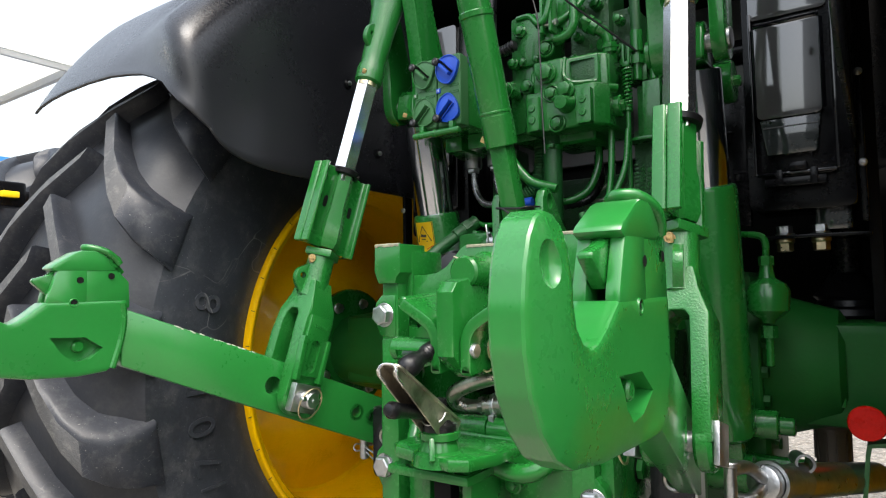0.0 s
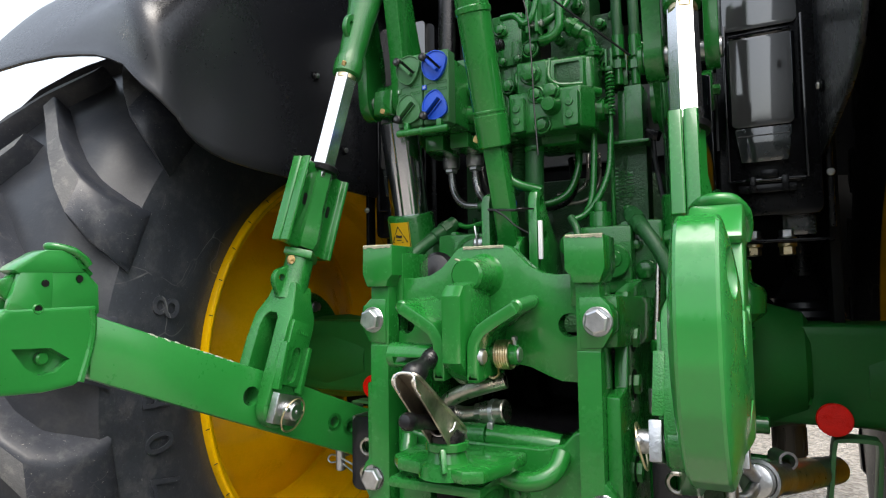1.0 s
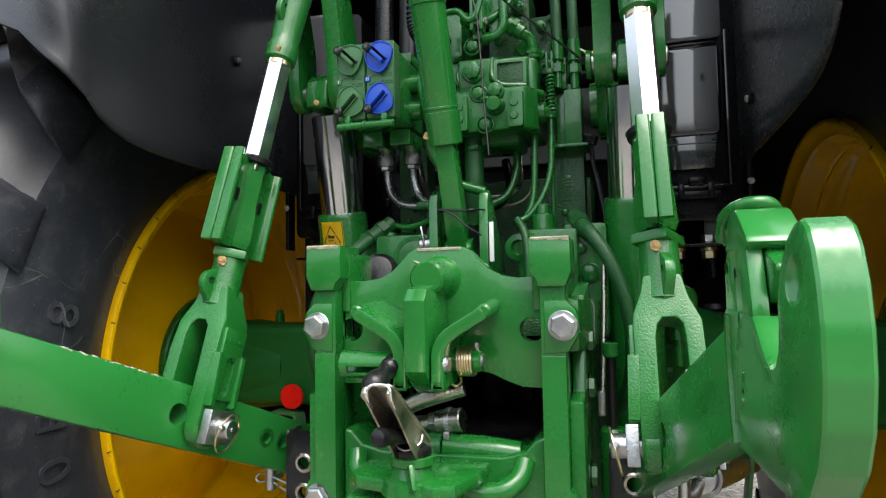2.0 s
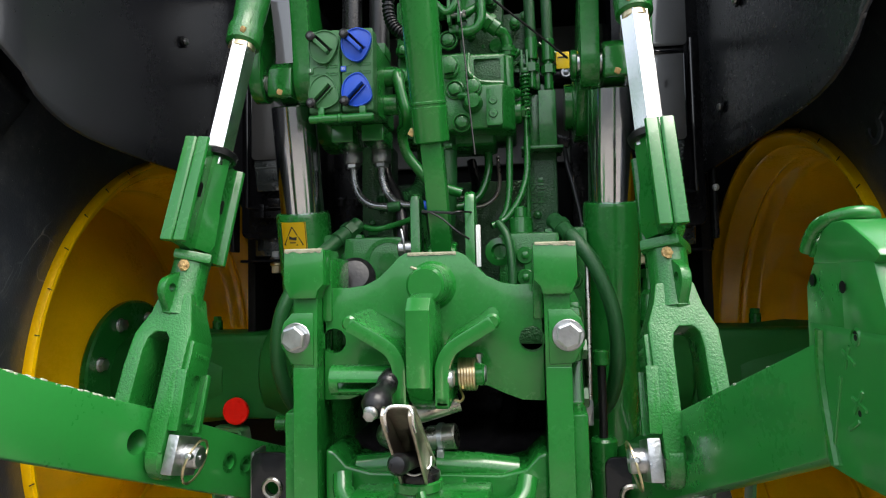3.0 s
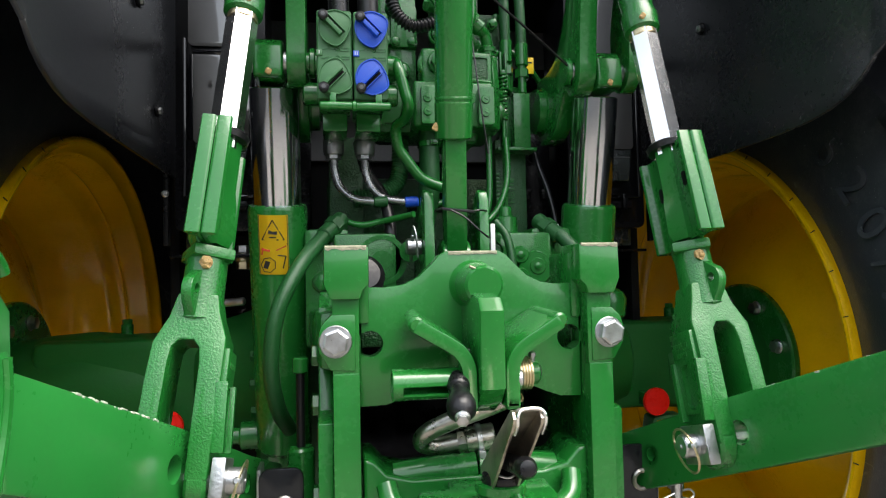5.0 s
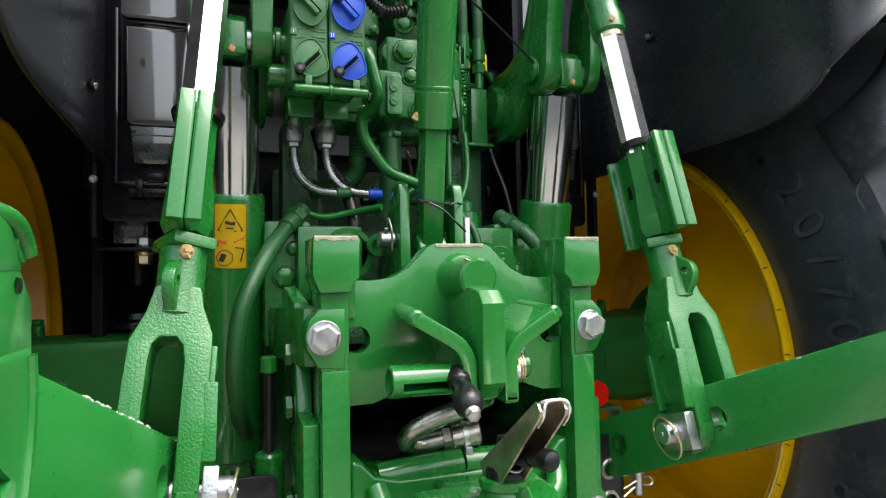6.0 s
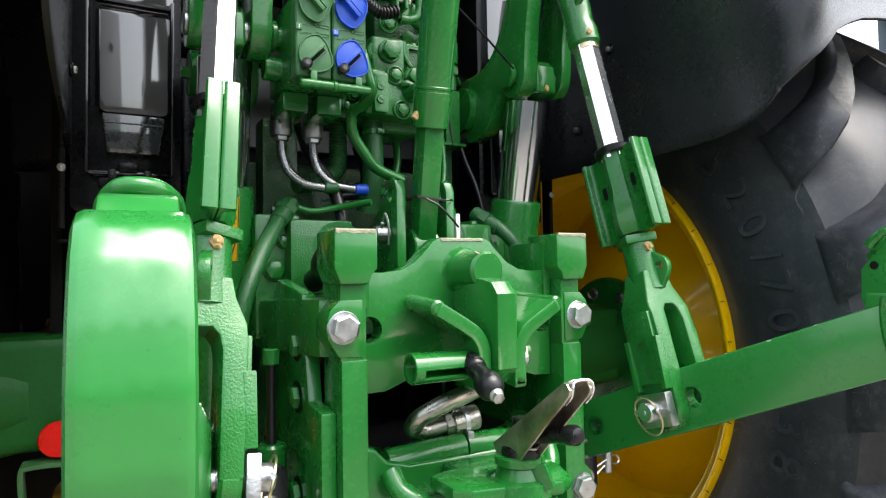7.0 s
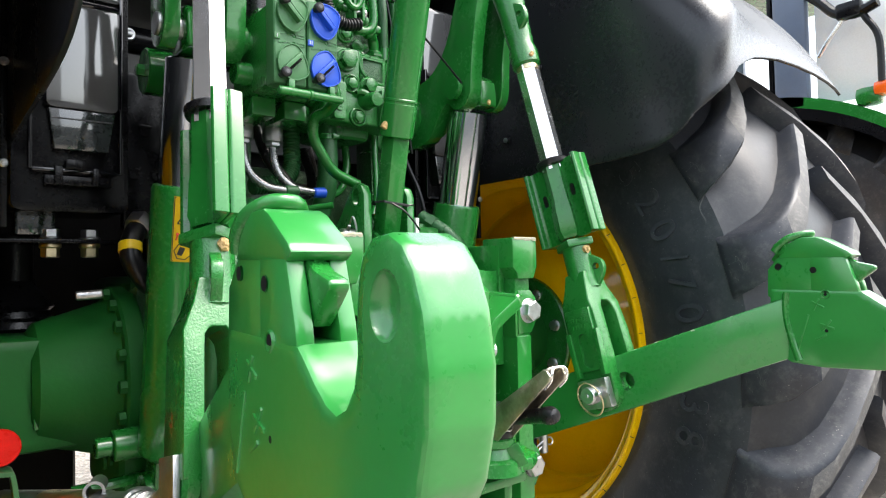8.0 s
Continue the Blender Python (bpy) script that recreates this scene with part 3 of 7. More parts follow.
# ---- cab underside: closes the place behind the machinery, deep shade put into its black ----
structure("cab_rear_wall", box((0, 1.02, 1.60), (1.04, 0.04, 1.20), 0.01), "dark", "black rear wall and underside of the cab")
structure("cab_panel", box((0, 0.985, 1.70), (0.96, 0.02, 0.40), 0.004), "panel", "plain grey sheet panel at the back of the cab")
structure("cab_floor", box((0, 1.8, 1.02), (1.04, 1.5, 0.05), 0.01), "dark", "near black, also for holes and deep shade of the cab floor")
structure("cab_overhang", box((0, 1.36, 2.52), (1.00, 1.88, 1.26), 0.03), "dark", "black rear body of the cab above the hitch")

# added out of view: keeps sun and high sky off the inner machinery
structure("cab_roof", box((0, 0.86, 2.95), (1.5, 2.6, 0.12), 0.05), "dark", "dark unseen cab roof, added to shade the hitch")
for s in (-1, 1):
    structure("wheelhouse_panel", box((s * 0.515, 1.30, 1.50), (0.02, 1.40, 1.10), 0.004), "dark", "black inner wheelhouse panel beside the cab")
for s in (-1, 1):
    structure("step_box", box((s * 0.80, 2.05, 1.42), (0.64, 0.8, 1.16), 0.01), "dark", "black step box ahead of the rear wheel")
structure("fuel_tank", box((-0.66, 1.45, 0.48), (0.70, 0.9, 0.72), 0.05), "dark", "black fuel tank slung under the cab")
# an added, unseen wall closes the yard behind the camera and blocks low sky
structure("shed_wall", box((0, -7.5, 1.5), (26, 0.3, 3.0), 0.02), "wall_behind", "plain grey unseen wall, added to close the yard")

# ---- hitch frame with its slide plate ----
hitch = thing("hitch_frame", "glossy green ladder hitch frame with four zinc bolts", "hitch frame", (0, 0.04, 0.6))
for s in (-1, 1):
    e = 0.005 if s < 0 else 0.0    # this post stands a little further out
    post = part("post", box((s * (0.168 + e), 0.045, 0.80), (0.034, 0.07, 0.50), 0.003), "green", hitch)
    part("post_neck", box((s * (0.1680 + e), 0.0465, 1.105), (0.034, 0.067, 0.12), 0.002), "green", hitch)
    hd = [(0.138, 1.2105), (0.1945, 1.2105), (0.1955, 1.164), (0.1915, 1.154), (0.1870, 1.143), (0.1495, 1.143), (0.1465, 1.154), (0.1385, 1.162)]
    part("post_head", plate([(s * (x + e), z) for x, z in hd][::-s], [], (0, 0.075, 0), (1, 0, 0), (0, 0, 1), 0.072, 0.003), "green", hitch)
    part("post_guide", box((s * (0.144 + e), 0.080, 1.155), (0.014, 0.09, 0.09), 0.004), "green", hitch)
    part("chipped_edge", chips((s * (0.141 + e), 0.0035, 1.2098), (s * (0.193 + e), 0.0035, 1.2098), 30 + s, drop=0.0026, deep=0.006), "bared", post, "chipped paint edge")
    part("side_plate", plate([(0.03, 0.55), (0.44, 0.55), (0.44, 1.06), (0.30, 1.10), (0.24, 1.15), (0.11, 1.13), (0.085, 0.99), (0.03, 0.985)],
                             [ring2((0.12, z), 0.014, 12) for z in (0.90, 0.98, 1.06)] + [ring2((0.19, 0.79), 0.017, 12)],
                             (s * (0.195 + e) - 0.01, 0, 0), (0, 1, 0), (0, 0, 1), 0.02, 0.003), "green", hitch)
    for z in (0.86, 0.99, 1.06):
        p = V((s * (0.2055 + e), 0.135, z))
        # a flat black disc paints the shade round each sunken bolt
        part("bolt_recess", lathe(p, (s, 0, 0), [(0, 0.0), (0.0004, 0.022), (0.0006, 0.0)], 24), "dark", hitch)
        part("side_bolt", hexa(p, p + V((s * 0.010, 0, 0)), 0.028), "green", hitch)
    part("plug", lathe((s * (0.2055 + e), 0.135, 0.795), (s, 0, 0), [(0, 0.019), (0.002, 0.019), (0.003, 0.016)], 24), "black", hitch)
    part("side_arm", beam((s * (0.182 + e), 0.05, 1.088), (s * (0.208 + e), 0.32, 1.080), 0.040, 0.078, 0.012), "cast", hitch)
    for z in (1.09, 0.837):
        pad = [(0.156, z + 0.034), (0.186, z + 0.034), (0.198, z + 0.022), (0.202, z + 0.010), (0.202, z - 0.012), (0.188, z - 0.036), (0.156, z - 0.038)]
        part("bolt_pad", plate([(s * (x + e), q) for x, q in pad][::s], [], (0, 0.066, 0), (1, 0, 0), (0, 0, 1), 0.055, 0.002), "green", hitch)
        bolt_parts(hitch, (s * (0.181 + e), 0.015, z), (0, -1, 0), 0.030, 0.014, 0.0215, "zinc", 0.3 + z)

half = [(0.150, 1.001), (0.150, 1.158), (0.115, 1.157), (0.095, 1.160), (0.075, 1.170), (0.058, 1.186), (0.046, 1.199), (0.036, 1.204)]
low = [(0.045, 1.026), (0.075, 1.020), (0.100, 1.009), (0.120, 1.002)]
outline = low + half + [(-x - (0.005 if x > 0.11 else 0.0), z) for x, z in half[::-1]] + [(-x, z) for x, z in low[::-1]]
slide = thing("slide_plate", "green cast hitch slide plate with a rounded hump and catch", "hitch plate", (0, 0.05, 1.0))
part("plate", plate(outline, [ring2((x, 1.083), 0.0175, 20) for x in (-0.141, 0.1345)], (0, 0.070, 0), (1, 0, 0), (0, 0, 1), 0.03, 0.004), "green", slide)

part("boss", lathe((0, 0.042, 1.158), (0, -1, 0), [(0, 0.036), (0.004, 0.0315), (0.012, 0.0275), (0.03, 0.0262), (0.064, 0.025), (0.068, 0.0215)], 32), "green", slide)
part("chipped_edge", chips((-0.034, 0.0400, 1.2025), (0.034, 0.0400, 1.2025), 5, drop=0.0012, deep=0.004), "bared", slide, "chipped paint edge")
part("chipped_edge", box((-0.012, -0.022, 1.1795), (0.014, 0.003, 0.003), 0.001, (45, 20, 0)), "bared", slide, "chipped paint edge")
# the catch: a vertical bar between two guide ears
part("catch_bar", plate([(-0.020, 1.000), (-0.055, 1.018), (-0.072, 1.035), (-0.074, 1.128), (-0.060, 1.143), (-0.030, 1.148), (0.040, 1.146), (0.040, 1.0)], [],
                              (-0.018, 0, 0), (0, 1, 0), (0, 0, 1), 0.031, 0.004), "green", slide)
for s in (-1, 1):
    c = -0.002
    pts = [(c + s * 0.0265, -0.012, 0.992), (c + s * 0.0265, -0.012, 1.04), (c + s * 0.0275, -0.012, 1.060), (c + s * 0.036, -0.012, 1.077),
           (c + s * 0.050, -0.012, 1.088), (c + s * 0.070, -0.012, 1.100), (c + s * 0.090, -0.012, 1.112)]
    bm = strip(pts, 0.098, 0.018, 0.003, up=(0, 1, 0), steps=5)
    for v in bm.verts:
        k = min(1, max(0, (v.co.z - 1.06) / 0.03)) * (v.co.y + 0.061)
        v.co.x -= s * 0.06 * k
        v.co.z += 0.06 * k
        if v.co.z < 1.01:
            v.co.z += 0.016 * min(1.5, ((v.co.y + 0.022) / 0.036) ** 2)
    end = cyl((c + s * 0.0895, -0.0595, 1.1125), (c + s * 0.0840, 0.034, 1.1180), 0.0098, bev=0.003)
    part("guide_ear", merge(bm, end), "green", slide)
    # the slotted channel at the side of the catch
arc = [radians(-142 + 326 * i / 30) for i in range(31)]
csec = [(0.019 * math.cos(t), 0.019 * math.sin(t)) for t in arc] + [(0.0145 * math.cos(t), 0.0145 * math.sin(t)) for t in arc[::-1]]
part("channel", bevel(plate([(-a, b) for a, b in csec][::-1], [], (-0.118, -0.036, 1.040), (0, -1, 0), (0, 0, 1), -0.088, 0), 0.001, 1, 60), "green", slide)
part("channel_end", lathe((-0.120, -0.036, 1.040), (1, 0, 0), [(0, 0.0150), (0, 0.0185), (0.001, 0.0192), (0.012, 0.0192), (0.012, 0.0142), (0, 0.0145)], 32, closed=False), "green", slide)
part("catch_pin", cyl((-0.02, -0.006, 1.043), (0.073, -0.006, 1.043), 0.0150), "green", slide)
for px, py in ((0.030, -0.050), (0.0670, -0.006)):
    part("pin_end", cyl((px, py, 1.0435), (px + 0.0085, py, 1.0435), 0.0112), "zinc", slide, "bare steel pin end")
part("coil_spring", coil((0.040, -0.006, 1.043), (0.062, -0.006, 1.043), 0.0195, 0.0021, 6), "brass", slide, "yellow zinc coil spring")
part("spring_leg", tube([(0.040, -0.006, 1.024), (0.046, -0.02, 1.016), (0.043, -0.03, 1.012), (0.036, -0.03, 1.014)], 0.0018, 6), "brass", slide)
part("screw", merge(cyl((0.066, -0.006, 1.055), (0.066, -0.006, 1.070), 0.0035), hexa((0.066, -0.006, 1.064), (0.066, -0.006, 1.070), 0.009)), "zinc", slide)

# release handle
handle = thing("release_handle", "black rubber release handle on a short rod with a steel tip", "handle", (-0.045, -0.05, 1.03))
part("grip", lathe((-0.040, -0.040, 1.047), V((-0.050, -0.117, 1.014)) - V((-0.040, -0.040, 1.047)),
                   [(0, 0.009), (0.004, 0.0125), (0.020, 0.0138), (0.024, 0.0120), (0.026, 0.0132), (0.029, 0.0115), (0.042, 0.0117), (0.050, 0.0150), (0.060, 0.0172), (0.070, 0.0165), (0.077, 0.012), (0.080, 0.008)], 24), "black", handle)
part("tip", merge(cyl((-0.0495, -0.114, 1.0155), (-0.0503, -0.119, 1.0133), 0.0088), hexa((-0.0500, -0.118, 1.0138), (-0.0512, -0.125, 1.0108), 0.0125)), "zinc", handle, "bright steel screw tip")
part("rod", cyl((-0.02, 0.02, 1.07), (-0.040, -0.042, 1.046), 0.006), "zinc", handle)

# foot lever in its rubber boot
lever = thing("foot_lever", "bent bare steel lever with a black peg in a rubber boot", "lever", (0, -0.09, 0.93))
u = V((0.001, -0.201, 1.040)) - V((0.001, -0.085, 0.962))
along = u.normalized()
nrm = V((1, 0, 0)).cross(along).normalized()
top0 = V((0.001, -0.085, 0.962))
floor_ = plate(rounded(-0.0155, -0.03, 0.0155, u.length, 0.010), [], top0, (1, 0, 0), along, 0.0035, 0.0008)
L = u.length
walls = [plate([(0, -0.034), (0, L - 0.006), (0.004, L - 0.002), (0.012, L - 0.001), (0.016, L - 0.006), (0.036, 0.020), (0.044, -0.016), (0.038, -0.034)], [],
               top0 + V((sx * 0.0140 - 0.0015, 0, 0)), nrm, along, 0.0035, 0.0008) for sx in (-1, 1)]
part("lever_plate", merge(floor_, *walls), "lever", lever)
part("cut_edge", tube([top0 + V((sx, 0, 0)) + along * a + nrm * d for sx, a, d in ((-0.0140, L - 0.022, 0.0190), (-0.0140, L - 0.008, 0.0162), (-0.0140, L - 0.001, 0.010), (-0.010, L + 0.001, 0.004), (0.0, L + 0.001, 0.0025), (0.010, L + 0.001, 0.004), (0.0140, L - 0.001, 0.010), (0.0140, L - 0.008, 0.0162), (0.0140, L - 0.022, 0.0190))], 0.0019, 8), "bright", lever, "bright worn edge")
for sx in (-1, 1):
    pv = top0 + V((sx * 0.0155, 0, 0)) - along * 0.016 + nrm * 0.018
    part("pivot_screw", merge(cyl(pv, pv + V((sx * 0.003, 0, 0)), 0.0085), hexa(pv, pv + V((sx * 0.007, 0, 0)), 0.010)), "zinc", lever)
part("peg", lathe((0, -0.090, 0.958), V((-0.003, -0.204, 0.981)) - V((0, -0.090, 0.958)), [(0, 0.009), (0.095, 0.0098), (0.098, 0.0112), (0.108, 0.0112), (0.114, 0.008), (0.1165, 0.0)], 20), "black", lever)
part("boot", lathe((0, -0.092, 0.9345), (0, 0, 1), [(0, 0.0235), (0.004, 0.0245), (0.009, 0.0235), (0.012, 0.017), (0.018, 0.012), (0.045, 0.010)], 28), "black", lever)
part("wire_clip", tube([(-0.012, -0.10, 0.962), (-0.015, -0.112, 0.952), (0, -0.120, 0.947), (0.015, -0.110, 0.953), (0.016, -0.10, 0.962)], 0.0014, 6), "zinc", lever)

# lower coupling body between the posts
coupling = thing("coupling_body", "green cast coupling body with curved ribs between the posts", "coupling", (0, 0.03, 0.6))
co = [(-0.152, 0.62), (0.152, 0.62), (0.152, 0.936), (0.138, 0.932), (0.122, 0.914), (0.09, 0.906), (-0.09, 0.906), (-0.122, 0.914), (-0.138, 0.932), (-0.152, 0.936)]
part("casting", plate(co, [], (0, 0.13, 0), (1, 0, 0), (0, 0, 1), 0.10, 0.010), "green", coupling)
part("nose", merge(box((0, -0.03, 0.890), (0.09, 0.12, 0.028), 0.010, seg=3), lathe((-0.002, -0.090, 0.890), (0, 0, 1), [(0, 0.040), (0.016, 0.037), (0.020, 0.030), (0.032, 0.0255), (0.035, 0.0295), (0.0440, 0.0295), (0.0455, 0.027)], 32), beam((0.004, -0.118, 0.928), (0.012, -0.128, 0.900), 0.008, 0.02, 0.003)), "green", coupling)
part("lip", plate([(-0.090, -0.020), (-0.090, -0.082), (-0.074, -0.100), (-0.02, -0.112), (0.036, -0.126), (0.060, -0.112), (0.076, -0.066), (0.080, 0.0)], [], (0, 0, 0.889), (1, 0, 0), (0, 1, 0), 0.018, 0.005), "green", coupling)
part("skirt", merge(box((-0.02, -0.03, 0.872), (0.14, 0.14, 0.014), 0.005), box((0.035, -0.02, 0.80), (0.016, 0.12, 0.16), 0.005), box((-0.06, 0.0, 0.80), (0.016, 0.09, 0.16), 0.005)), "green", coupling)
for s in (-1, 1):
    part("rib", tube([(s * 0.124, 0.02, 0.905), (s * 0.118, 0.005, 0.885), (s * 0.100, -0.008, 0.872), (s * 0.07, -0.012, 0.868), (s * 0.03, -0.02, 0.880)], 0.014, 14), "green", coupling)
    part("top_rib", tube([(s * 0.11, 0.06, 0.902), (s * 0.06, 0.055, 0.908), (s * 0.0, 0.05, 0.912)], 0.020, 14), "green", coupling)
part("wear_bar", box((-0.022, -0.045, 0.78), (0.030, 0.024, 0.18), 0.003), "dark", coupling)
for x, z in ((0.060, 0.845), (-0.030, 0.83)):
    part("plug", merge(cyl((x, 0.03, z), (x, 0.005, z), 0.014), hexa((x, 0.006, z), (x, -0.003, z), 0.013)), "green", coupling)

# pto recess and bent chrome pipe behind the plate
pto = thing("pto_shield", "dark round shaft recess behind the hitch plate", "shaft cover", (0, 0.2, 0.9))
part("back_wall", box((0, 0.46, 0.95), (0.37, 0.02, 0.30), 0.004), "plastic", pto, "black back plate")
part("upper_cover", box((0, 0.33, 1.075), (0.366, 0.23, 0.03), 0.004), "rough", pto)
part("floor_cover", box((0, 0.31, 0.885), (0.366, 0.27, 0.02), 0.004), "plastic", pto, "black floor plate")
part("collar", lathe((0.02, 0.45, 0.935), (0, -1, 0), [(0, 0.10), (0.03, 0.10), (0.05, 0.085), (0.05, 0.06), (0.0, 0.055)], 40, closed=False), "dark", pto)
for x, z in ((-0.10, 0.985), (-0.06, 0.99), (0.09, 0.985), (0.12, 0.97)):
    part("socket_screw", merge(cyl((x, 0.45, z), (x, 0.435, z), 0.013), cyl((x, 0.436, z), (x, 0.433, z), 0.006)), "grey", pto)
pipe = thing("bent_pipe", "bent bright steel pipe with a threaded collar", "pipe", (-0.05, 0.05, 0.93))
part("tube", tube([(0.035, 0.035, 1.000), (0.0, 0.03, 0.990), (-0.035, 0.035, 0.978), (-0.066, 0.045, 0.962), (-0.072, 0.06, 0.945), (-0.05, 0.068, 0.938), (-0.01, 0.06, 0.945), (0.0, 0.06, 0.946)], 0.0125, 16), "steel", pipe)
part("collar", merge(cyl((-0.012, 0.06, 0.944), (0.028, 0.055, 0.950), 0.018), hexa((-0.022, 0.062, 0.943), (-0.008, 0.06, 0.945), 0.030)), "steel", pipe)
part("clamp", merge(cyl((0.002, 0.06, 0.946), (0.012, 0.059, 0.947), 0.0205), box((0.007, 0.04, 0.925), (0.010, 0.008, 0.020), 0.002)), "zinc", pipe)

# ---- lower links ----


def lower_link(s, hole, arm_slope, slope, reach, off, thick, thin, bores, set_back, label):
    """s: side; hole: the bored hole on the inner face; slope: how far the link swings outwards for each metre to the rear;
    set_back: where the claw's back, bores, cheeks, throat and tip lie along the link; thin: how much of its thickness the rim loses."""
    base = thing("lower_link", label, "lower link", hole, "lower links")
    inner = V(hole)
    v = V((0, 0, 1))

    def axes(sl):
        k = math.hypot(1, sl)
        a = V((s * sl / k, -1 / k, 0))
        return a, a.cross(v)

    u, w = axes(arm_slope)
    out_dir = 1 if w.x * s > 0 else -1
    arm = [(0.245, 0.055), (0.246, 0.142), (-0.018, 0.040), (-0.237, -0.051), (-0.37, -0.100), (-0.37, -0.200), (-0.209, -0.134), (0.044, -0.030)]
    holes = [ring2((0, 0), 0.0155, 18), ring2((-0.174, -0.070), 0.010, 12), ring2((-0.212, -0.085), 0.010, 12)]

    def cut(points, hs, begin, thick, bev):
        # begin: how far from the inner face the plate begins, outwards
        o = inner + w * out_dir * begin
        if out_dir > 0:
            return plate(points, hs, o, u, v, thick, bev)
        return plate(points, hs, o - w * thick, u, v, thick, bev)

    part("arm", cut(arm, holes, 0.0, 0.032, 0.004), "forged", base)
    for c in ((-0.174, -0.070), (-0.212, -0.085)):
        p = inner + u * c[0] + v * c[1]
        part("bushing", lathe(p + w * out_dir * 0.006, -w * out_dir, [(0, 0.010), (0, 0.016), (0.006, 0.016), (0.006, 0.010)], 18, closed=False), "green", base)
    u, w = axes(slope)
    # the claw: a hook round an open throat, two cheeks with the latch between them, and a hood on top
    jaw = [(0.232, 0.100), (0.245, 0.060), (0.262, 0.050), (0.300, 0.046), (0.360, 0.049), (0.400, 0.056), (0.425, 0.066), (0.446, 0.083), (0.460, 0.104), (0.467, 0.128), (0.468, 0.150), (0.464, 0.172),
           (0.457, 0.188), (0.448, 0.198), (0.436, 0.203), (0.421, 0.202), (0.412, 0.195), (0.408, 0.183), (0.408, 0.152), (0.404, 0.138), (0.396, 0.128), (0.387, 0.124), (0.377, 0.127), (0.365, 0.135),
           (0.353, 0.145), (0.345, 0.151), (0.234, 0.153)]
    jaw = [(a if a < 0.4 else 0.40 + (a - 0.40) * (reach - 0.40) / 0.068, b) for a, b in jaw]
    reach_in = lambda pts: [(float(np.interp(a, (0.20, 0.25, 0.30, 0.35, 0.388, 0.403, 0.46), set_back)), b) for a, b in pts]
    core = [(0.228, 0.140), (0.302, 0.144), (0.302, 0.213), (0.266, 0.206), (0.246, 0.196), (0.230, 0.180)]
    cheek = [(0.290, 0.142), (0.343, 0.149), (0.341, 0.160), (0.329, 0.198), (0.290, 0.211)]
    hood = [(0.250, 0.196), (0.258, 0.211), (0.268, 0.220), (0.280, 0.2245), (0.298, 0.2245), (0.306, 0.2215), (0.333, 0.2040), (0.338, 0.1985), (0.331, 0.194)]
    jaw, core, cheek, hood = (reach_in(q) for q in (jaw, core, cheek, hood))
    slot = [(0.338, 0.103), (0.292, 0.101), (0.268, 0.085), (0.285, 0.070), (0.304, 0.067), (0.322, 0.079)]
    spot = lambda a, b, o: inner + u * a + v * b + w * out_dir * o
    xface, nface = (off + thick, off) if s > 0 else (off, off + thick)    # the faces that look to +x and to -x
    deep = 0.016 if s > 0 else -0.016
    # the hook grows thinner towards its outer rim
    hook = cut(jaw, [], off, thick, 0.0035)
    bmesh.ops.triangulate(hook, faces=hook.faces[:])
    for _ in range(4):
        bmesh.ops.subdivide_edges(hook, edges=[e for e in hook.edges if e.calc_length() > 0.009], cuts=1)
        bmesh.ops.triangulate(hook, faces=hook.faces[:])
    rim = [V((a, b, 0)) for a, b in jaw[3:16]]
    for q in hook.verts:
        rel = q.co - inner
        p = V((rel.dot(u), rel.dot(v), 0))
        far = 1.0
        for c0, c1 in zip(rim, rim[1:]):
            f = min(1.0, max(0.0, (p - c0).dot(c1 - c0) / (c1 - c0).length_squared))
            far = min(far, (p - c0.lerp(c1, f)).length)
        o = rel.dot(w * out_dir) - off - thick / 2
        q.co -= w * out_dir * o * thin * max(0.0, 1 - far / 0.042) ** 1.4
    pocket = cut(slot, [], min(xface - deep, xface + deep), 0.032, 0)
    dents = [scoop(spot(reach - 0.028, 0.174, f), (u, v, w), (0.0115, 0.0150, 0.0085)) for f in (xface, nface)]
    body = part("jaw", carve(hook, pocket, *dents), "forged", base, "", 28)
    part("slot_pin", cyl(spot(0.298, 0.088, xface - deep), spot(0.298, 0.088, xface - deep * 0.35), 0.008), "green", body)
    drills = [cyl(spot(a, b, off - 0.01), spot(a, b, off + 0.010), 0.0050, bev=0, seg=16) for a, b in bores[:3]]
    drills += [cyl(spot(a, b, off + thick + 0.01), spot(a, b, off + thick - 0.010), 0.0050, bev=0, seg=16) for a, b in bores[:3]]
    part("head", carve(merge(cut(core, [], off + 0.0015, thick - 0.003, 0.004)), *[d for d, (a, b) in zip(drills, bores[:3] * 2) if a < 0.296]), "forged", base)
    for k, o in enumerate((off + 0.001, off + thick - 0.012)):
        part("cheek", carve(cut(cheek, [], o, 0.011, 0.0022), *[d for d, (a, b) in list(zip(drills, bores[:3] * 2))[3 * k:3 * k + 3] if a >= 0.296]), "forged", base)
    part("hood", cut(hood, [], off + 0.0005, thick - 0.001, 0.0035), "forged", base)
    part("latch", cut(reach_in([(0.300, 0.160), (0.336, 0.159), (0.344, 0.167), (0.357, 0.179), (0.356, 0.184), (0.339, 0.189), (0.324, 0.1985), (0.300, 0.1985)]), [], off + 0.0125, thick - 0.025, 0.003), "green", base)
    for ca, cb in bores:
        for o, d in ((off, -1), (off + thick, 1)):
            if cb < 0.14 and o != nface:
                continue
            p = spot(ca, cb, o)
            if 0.14 < cb < 0.16:
                part("bore_rim", lathe(p, w * out_dir * d, [(-0.003, 0.0046), (0.0006, 0.0048), (0.0008, 0.0058), (-0.001, 0.0068)], 18, closed=False), "green", body)
